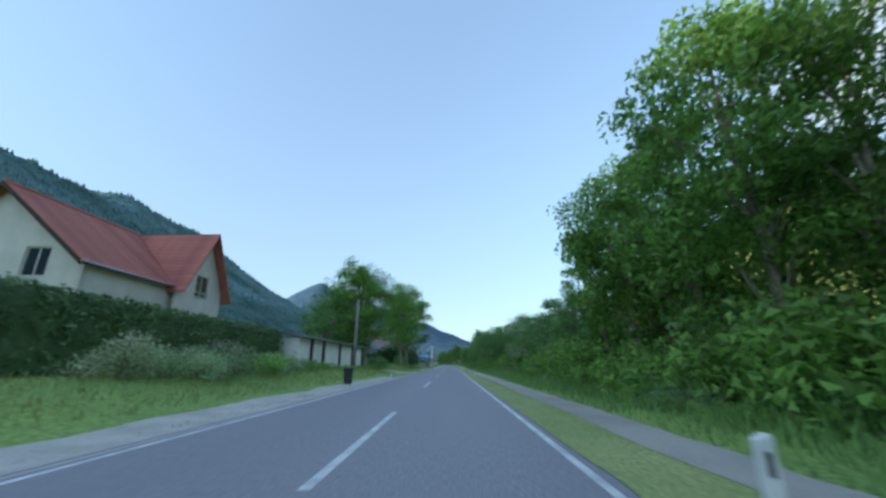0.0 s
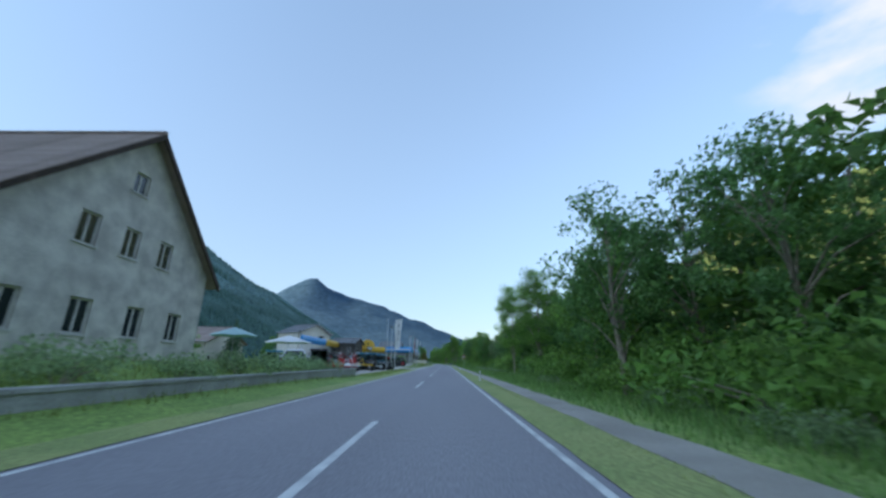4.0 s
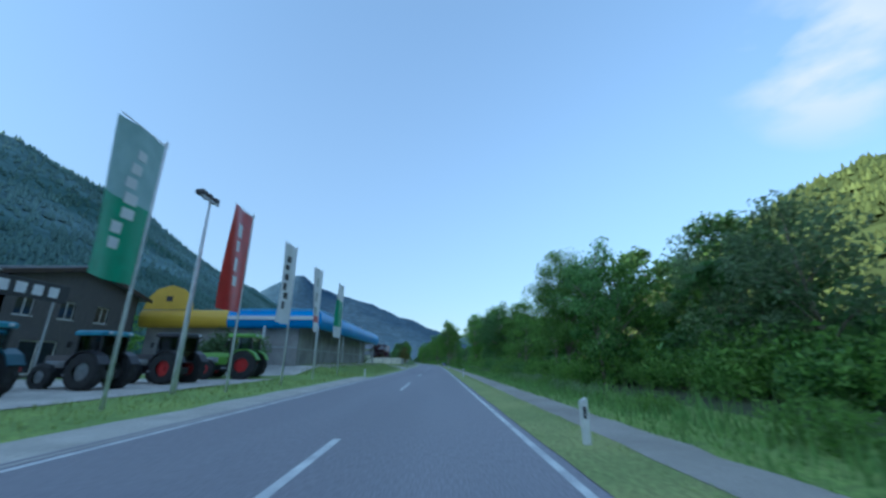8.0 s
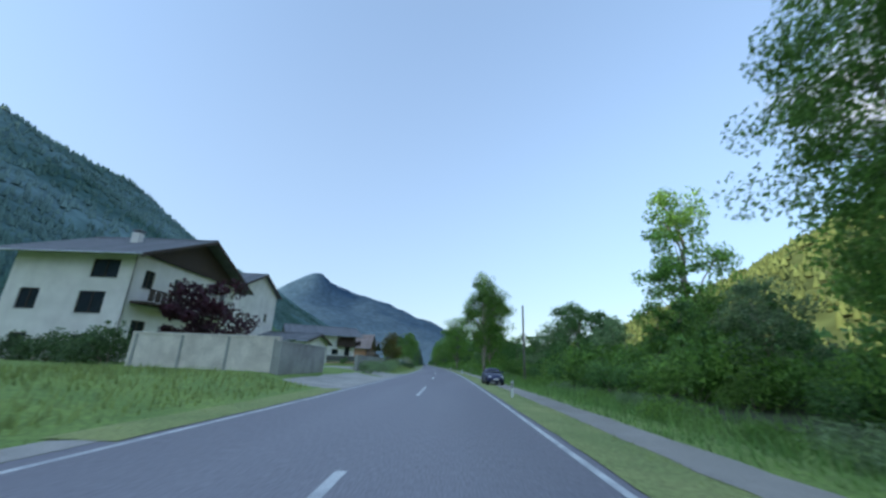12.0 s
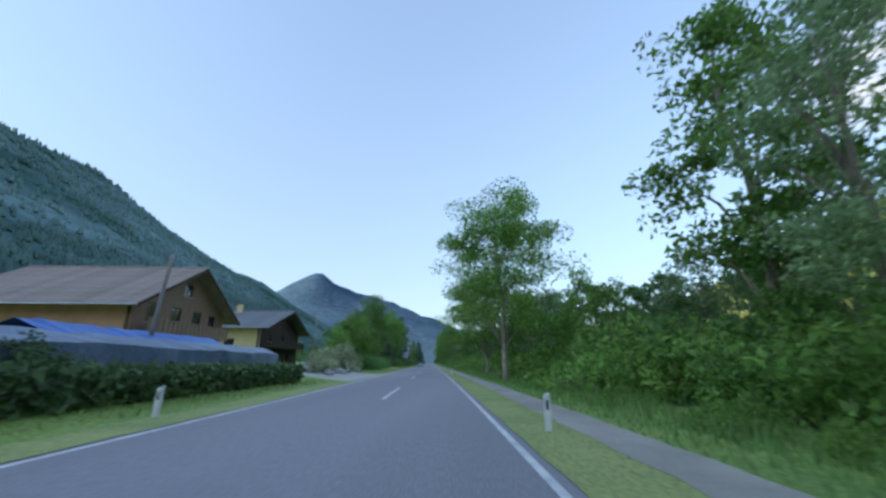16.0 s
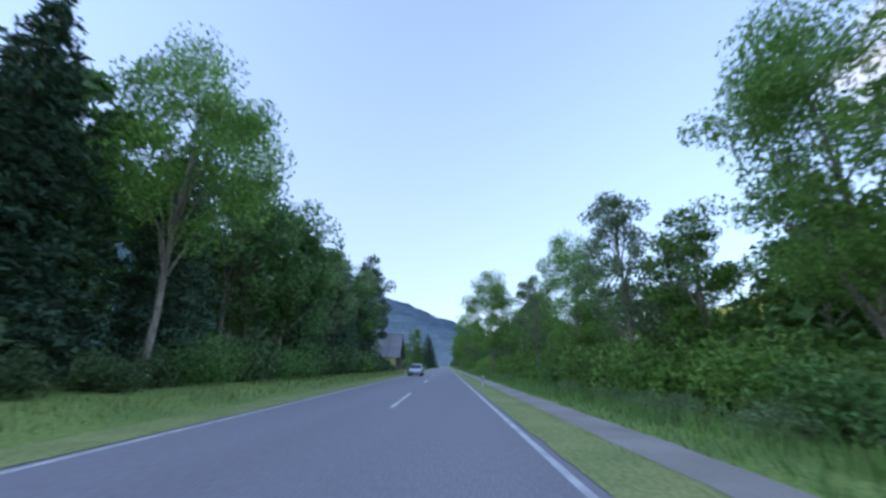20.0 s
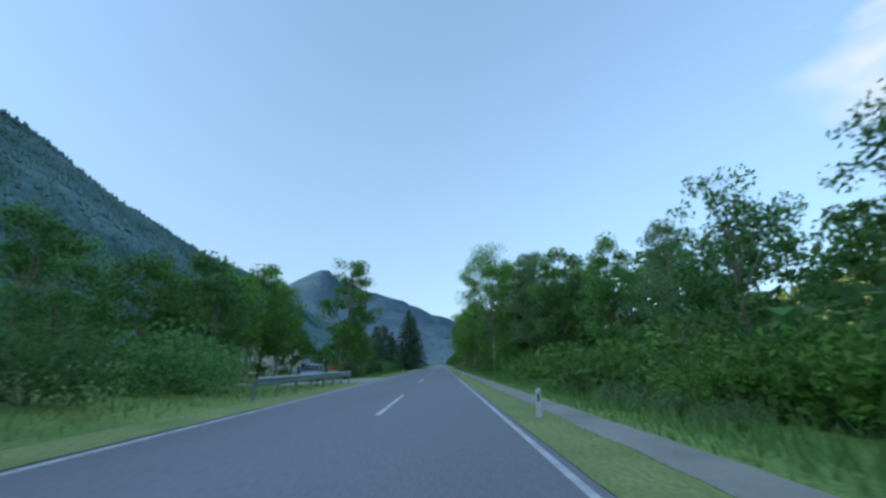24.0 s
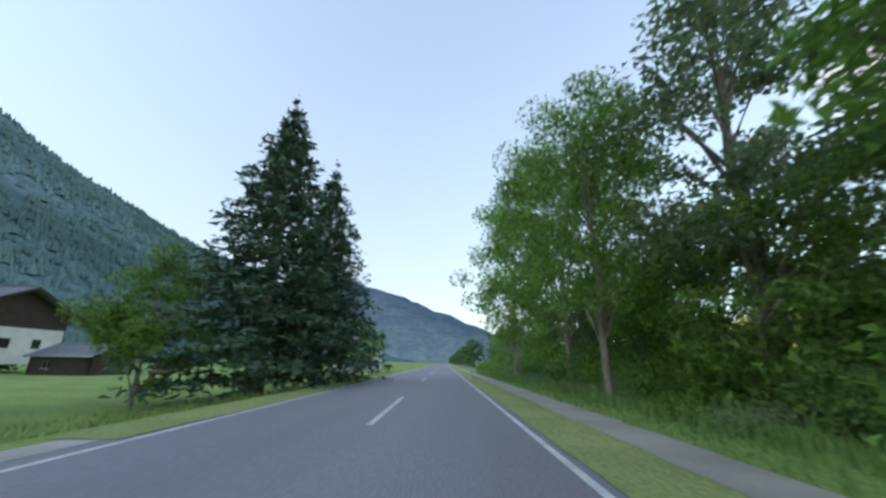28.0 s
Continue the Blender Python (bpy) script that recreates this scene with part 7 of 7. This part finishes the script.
def log_pile(s0, s1, d, tall):
    """A loose heap of felled logs and roots lying on a low mound of soil."""
    e = thing("log_pile", on(s0, d, lie(s0, d)), "messy heap of pale brown felled logs and soil", "log pile")
    rng = random.Random(3)
    n, v, f = s1 - s0, [], []
    for i in range(25):
        for j in range(9):
            u, w = i / 24, j / 8 * 2 - 1
            z = tall * 0.62 * (1 - w * w) * min(1.0, 6 * u, 6 * (1 - u)) * (1 + 0.5 * noise.noise(Vector((u * 7, w * 2, 3))))
            v.append((w * 2.2 + 0.3 * noise.noise(Vector((u * 5, w, 8))), n * u, z - 0.05))
    f = [(i * 9 + j, i * 9 + j + 1, i * 9 + j + 10, i * 9 + j + 9) for i in range(24) for j in range(8)]
    part("soil_mound", mesh("soil_mound", v, f, SOIL, True), e, "brown crumbly soil")
    for k in range(44):
        y, x = rng.uniform(0.8, n - 0.8), rng.uniform(-1.2, 1.8)
        z = tall * 0.62 * (1 - (x / 2.2) ** 2) + rng.uniform(0.0, 0.35)
        a, p, q = rng.gauss(1.57, 0.5), rng.gauss(0, 0.16), rng.uniform(0.9, 2.4)
        c = Vector((math.cos(a) * math.cos(p), math.sin(a) * math.cos(p), math.sin(p))) * q
        r = rng.uniform(0.07, 0.17)
        o = Vector((x, y, z))
        part("log", Build().tube([o - c, o + Vector((0, 0, rng.uniform(-0.08, 0.12))), o + c], [r, r * 0.95, r * 0.75], 8).mesh("log", LOG_M if k % 3 else GREY_WOOD), e)


SOIL = mat("brown_soil", (0.3, 0.235, 0.17), (0.18, 0.14, 0.1), 0.95, 1.2, bump=0.9, fine=0.35, fine_scale=12)
LOG_M = mat("log_bark", (0.52, 0.42, 0.31), (0.34, 0.26, 0.19), 0.9, 3.0, bump=0.6, fine=0.3, fine_scale=18)
log_pile(450.5, 464.5, -11.4, 2.1)
for s, d, h in ((448.5, -13.5, 2.0), (452, -14.5, 2.4), (456.5, -14.8, 2.6), (461, -14.6, 2.4), (465.5, -12, 2.2), (468, -10, 2.0)):
    shrub("bush2", s, d, h, 1.0, where="behind the heap of logs")
plant("maple_fine", 442.8, -10.2, 14.5, 0.95, where="over the verge before the log heap")
# dark conifers and broadleaf trees on the left
wood2 = random.Random(21)
for k in range(34):
    s = 466 + 57 * k / 33
    d = -12.4 - 9.0 * wood2.random() ** 1.3 if k % 2 else -wood2.uniform(11.2, 12.8)
    h = (10.5 + 4.5 * smooth_step(464, 482, s)) * wood2.uniform(0.82, 1.06)
    plant((wood2.choice(["spruce", "spruce", "alder"]) if k % 5 else "ash") if d > -13 else wood2.choice(["spruce_far", "alder_far", "maple_far"]), s, d, h, wood2.uniform(0.85, 1.05), where="in the shaded roadside wood", group="trees of the shaded wood")
scatter("undergrowth", [(wood2.choice(["bush", "dark", "dark"]), 467 + 58 * k / 24, -wood2.uniform(8.6, 10.0), wood2.uniform(1.8, 3.2) * (0.5 if abs(467 + 58 * k / 24 - 472) < 4 else 1.0), 1.1) for k in range(25)], "dark undergrowth below the shaded wood")
plant("maple_high", 474.2, -9.4, 14.8, 0.85, where="leaning out of the shaded wood")
plant("pine", 520.6, -11.3, 18.0, 0.92, where="at the end of the shaded wood")
plant("alder2", 528.5, -12.4, 7.6, 1.0, where="behind the garden of the bungalow")
plant("spruce", 518.4, -11.8, 17.5, 1.05, where="at the end of the shaded wood")
plant("spruce", 470.2, -12.4, 14.5, 1.1, where="in the shaded roadside wood", group="trees of the shaded wood")
plant("alder2", 452, -17, 9.5, 1.0, where="behind the log pile")
plant("hazel", 463.5, -18, 8, 1.0, where="behind the log pile")

# yellow bungalow with a steep dark roof
y2 = house("bungalow", "yellow bungalow with a steep dark roof and white dormer", on(554.8, -9.9, 0.0), 17.0, 9.2, 3.5, 8.5, YELLOW, GREY_TILE, over=0.5, gable_over=0.8, courses=20, gable_mat=DARK_WOOD,
           near=[(1.5, 1.1, 1.1, 1.2), (4.4, 0.9, 3.0, 1.5), (8.6, 1.0, 1.3, 1.4), (11.2, 0.3, 1.0, 2.2), (13.4, 1.0, 2.2, 1.4)], front=[(1.6, 1.0, 1.2, 1.3), (6, 1.0, 1.2, 1.3), (4.0, 4.4, 1.2, 1.2)], chimney=(-10.5, 0.4, 9.4))
dormer(y2, Matrix.Translation((-14.2, -4.3, 3.7)), 3.6, 1.7, 2.4, WHITE, GREY_TILE)
for s, d, h in ((533, -9.4, 0.9), (538, -9.2, 1.0), (543, -8.8, 0.9), (548, -8.6, 1.0), (551, -8.4, 1.2), (556, -8.2, 1.6), (562, -8.6, 2.4), (567, -9, 3.0), (570, -10, 3.2)):
    shrub("dark" if h < 2 else "bush", s, d, h, 1.0, where="before the yellow bungalow")
garden_wall(531, 549, -10.0, 0.75, DARK_STONE, "low dark garden wall before the bungalow", turn=-7)


def guard_rail(s0, s1, d):
    e = thing("guard_rail", on(s0, d, 0), "galvanised steel guard rail along the verge", "guard rail")
    n = s1 - s0
    prof = [(0.0, 0.45), (0.05, 0.5), (0.05, 0.57), (0.0, 0.61), (0.05, 0.66), (0.05, 0.73), (0.0, 0.77)]
    v = [(x + o, y, z) for y in (0, n) for o in (0, -0.01) for x, z in prof]
    k = len(prof)
    f = [(j, j + 1, j + 2 * k + 1, j + 2 * k) for j in range(k - 1)] + [(j + k, j + 3 * k, j + 3 * k + 1, j + k + 1) for j in range(k - 1)]
    part("rail", mesh("rail", v, f, STEEL), e)
    for i in range(int(n / 2) + 1):
        part("post", Build().box(-0.14, -0.03, i * 2 + 0.02, i * 2 + 0.1, -0.5, 0.75).mesh("post", STEEL), e)


guard_rail(566, 580, -4.9)
house("cottage", "small house with a pale grey roof behind bushes", on(603.5, -18.6, 0.2), 4.8, 9, 3.6, 5.2, WHITE, GREY_TILE, front=[(2, 0.9, 1.2, 1.2), (6, 0.9, 1.2, 1.2)], over=1.0, gable_over=1.2, courses=10)
plant("ash2", 598.5, -9.8, 14.2, 1.25, where="rising over the bushes")
for s, d, h, k in ((593.5, -20.0, 5.6, "alder2"), (589.8, -21.5, 5.4, "hazel"), (585.6, -12.6, 8.6, "ash2"), (588.6, -15.4, 11.2, "ash2"), (591.5, -10.4, 3.2, "hazel"), (594.5, -9.6, 5.6, "hazel"), (599, -8.8, 5.4, "alder2"), (603.5, -9.4, 5.8, "hazel"), (608, -9.6, 5.2, "willow"), (586, -15.5, 9.6, "hazel"), (591.5, -13.6, 6.5, "hazel"), (577, -14.5, 8.5, "alder2"), (572, -14, 7, "hazel"), (575, -12.2, 6.5, "alder2"), (580.5, -15.0, 8.5, "hazel"), (568.5, -17, 8, "alder2"), (573, -20, 9, "alder"), (582.5, -18, 8, "alder2"),
                   (614, -10, 5.4, "pine"), (618.5, -9.6, 7.0, "pine"), (622.5, -10.2, 7.4, "pine"), (626.5, -9.8, 8.2, "pine"), (629.5, -11.2, 8.6, "pine"), (635.4, -9.9, 8.2, "pine"), (637.5, -16.5, 8.0, "pine"), (630, -16.5, 9.0, "pine"), (624, -14, 8.0, "pine"), (616, -15, 7, "pine"),
                   (662.3, -12.8, 7.4, "hazel"), (653, -17, 7, "alder2"), (648, -22, 7, "hazel")):
    plant(k, s, d, h, 1.05, where="beside the opposite verge")
for s, d, h in ((616, -9.0, 2.6), (620, -9.2, 3.0), (624, -9.0, 3.2), (627.5, -9.4, 3.4), (630.5, -10.4, 3.6), (633, -11.6, 3.6), (629, -12.5, 4.0), (634.5, -13.6, 3.6)):
    shrub("dark", s, d, h, 1.1, where="under the dark pines")
for s in (592, 595, 598, 601, 604, 607, 611, 615, 619, 623, 627):
    shrub("bush" if s % 2 else "dark", s, -7.6, 1.9, 1.0, where="along the opposite verge")
plant("spruce", 665.0, -8.5, 18.6, 1.55, where="alone at the verge")
plant("spruce", 671.0, -7.4, 17.0, 1.45, where="beside a taller spruce")


def boarded_hut(s, d, wide, deep, top):
    """A long low outbuilding whose boarded front stands square to the road; it reaches wide metres away from it."""
    z0 = lie(s, d) - 0.1
    e = thing("garden_hut", on(s, d, z0), "long rusty red boarded outbuilding on the gravel yard", "hut")
    h = top - z0
    part("body", Build().box(-wide, 0, 0, deep, 0, h).mesh("body", BRICK_P), e)
    n = int(wide / 0.24)
    plank = Build().box(0.005, wide / n - 0.008, -0.035, -0.003, 0.02, h - 0.03).mesh("board", BRICK_P)
    for k in range(n):
        part("board", plank, e, "", Matrix.Translation((-wide + k * wide / n, 0, 0)))
    plank = Build().box(0.003, 0.035, 0.005, 0.232, 0.02, h - 0.03).mesh("end_board", BRICK_P)
    for k in range(int(deep / 0.24)):
        part("end_board", plank, e, "", Matrix.Translation((0, k * 0.24, 0)))
    part("roof", Build().box(-wide - 0.2, 0.2, -0.2, deep + 0.2, h + 0.004, h + 0.09, 0.02).mesh("roof", BROWN_TILE), e, "thin dark roof sheet")


boarded_hut(652.4, -15.2, 12.0, 3.4, 1.85)
house("shed", "dark timber shed standing in the meadow", on(694, -41, lie(694, -41)), 7.5, 6.5, 2.3, 3.6, DARK_WOOD, GREY_TILE, over=0.4, gable_over=0.4, courses=8, near=[(1.6, 0.7, 1.0, 0.9)], frame_mat=GREY_WOOD)


def tarp_stack(s, d):
    """Firewood stacked in a row under a sagging blue sheet."""
    e = thing("wood_stack", on(s, d, lie(s, d)) @ Matrix.Diagonal((1.8, 1.8, 1.7, 1)), "stacked firewood under a blue tarpaulin in the meadow", "wood stack")
    rng = random.Random(8)
    for i in range(12):
        for j in range(5):
            y, z = 0.17 + i * 0.33, 0.16 + j * 0.29
            part("log", Build().tube([(-0.5, y, z), (0.5 + rng.uniform(-0.06, 0.06), y, z)], [0.15, 0.145], 7).mesh("log", LOG_M), e)
    v = [(0.62 * (j / 4 * 2 - 1) * (1.25 if j in (0, 4) else 1.0), i * 0.4, 1.56 + 0.3 * (1 - abs(j / 4 * 2 - 1)) - (0.55 if j in (0, 4) else 0) + rng.uniform(-0.04, 0.04)) for i in range(11) for j in range(5)]
    f = [(i * 5 + j, i * 5 + j + 1, i * 5 + j + 6, i * 5 + j + 5) for i in range(10) for j in range(4)]
    n = len(v)
    v += [(x, y, z - 0.02) for x, y, z in v]
    f += [(d + n, c + n, b + n, a + n) for a, b, c, d in f]
    part("tarpaulin", mesh("tarpaulin", v, f, TARP), e, "creased blue sheet")


tarp_stack(703, -42)
chalet = house("chalet", "white chalet with dark timber gable and wide grey roof", on(693, -54, 1.4), 12, 13, 5.6, 8.6, WHITE, GREY_TILE, over=1.3, gable_over=1.5, front=[(1.5, 0.8, 1.2, 1.2), (5, 0.8, 1.4, 1.2), (9, 0.8, 1.2, 1.2)], near=[(2, 0.8, 1.2, 1.2), (6, 0.8, 1.2, 1.2)], frame_mat=DARK_WOOD, courses=12)
part("gable_boarding", mesh("gable_boarding", [(x, y, z) for x in (0.004, 0.06) for y, z in ((-6.5, 3.4), (6.5, 3.4), (6.5, 5.58), (0, 8.58), (-6.5, 5.58))], [(4, 3, 2, 1, 0), (5, 6, 7, 8, 9)] + [(i, (i + 1) % 5, 5 + (i + 1) % 5, 5 + i) for i in range(5)], DARK_WOOD), chalet, "dark timber gable boarding")
house("far_house", "small white house far along the road", on(735, -14, 0.2), 9, 10, 4.4, 7.0, WHITE, BROWN_TILE, near=[(2, 0.9, 1.2, 1.2), (6, 0.9, 1.2, 1.2)], front=[(2, 0.9, 1.2, 1.2), (6.5, 0.9, 1.2, 1.2)], courses=12)
for s, d, h, k in ((690, -12, 7, "hazel"), (700, -11, 8, "alder2"), (716, -12, 9, "alder")):
    plant(k, s, d, h, 1.2, where="far along the opposite verge")
# scattered trees where the meadow meets the slope
back_rng = random.Random(31)
scatter("slope_foot_trees", [(back_rng.choice(["alder_far", "alder_far", "hazel_far", "spruce_far"]), -20 + 17.5 * k, -back_rng.uniform(52, 80), back_rng.uniform(8, 13), 1.3) for k in range(46)], "scattered trees at the foot of the slope", "woods")


def skip_box(s, d, paint, label, turn=0):
    """An open-topped tapered container with ribs."""
    e = thing("container", on(s, d, lie(s, d) + 0.03, turn), label, "container")
    v = [(x * (0.55 if z == 0 else 0.7), y * (0.7 if z == 0 else 0.95), z) for z in (0, 1.15) for x, y in ((-1, -1), (1, -1), (1, 1), (-1, 1))]
    v += [(x * 0.64, y * 0.88, 1.15) for x, y in ((-1, -1), (1, -1), (1, 1), (-1, 1))] + [(x * 0.5, y * 0.65, 0.1) for x, y in ((-1, -1), (1, -1), (1, 1), (-1, 1))]
    f = [(3, 2, 1, 0)] + [(i, (i + 1) % 4, 4 + (i + 1) % 4, 4 + i) for i in range(4)] + [(4 + i, 4 + (i + 1) % 4, 8 + (i + 1) % 4, 8 + i) for i in range(4)] + [(8 + i, 8 + (i + 1) % 4, 12 + (i + 1) % 4, 12 + i) for i in range(4)] + [(12, 13, 14, 15)]
    part("tub", mesh("tub", v, f, paint), e)
    for y in (-0.96, 0.9):
        part("rim_bar", Build().box(-0.72, 0.72, y, y + 0.06, 1.152, 1.2, 0.01).mesh("rim_bar", paint), e)


skip_box(590.6, -11.8, TARP, "blue plastic container beside the parked car", 15)
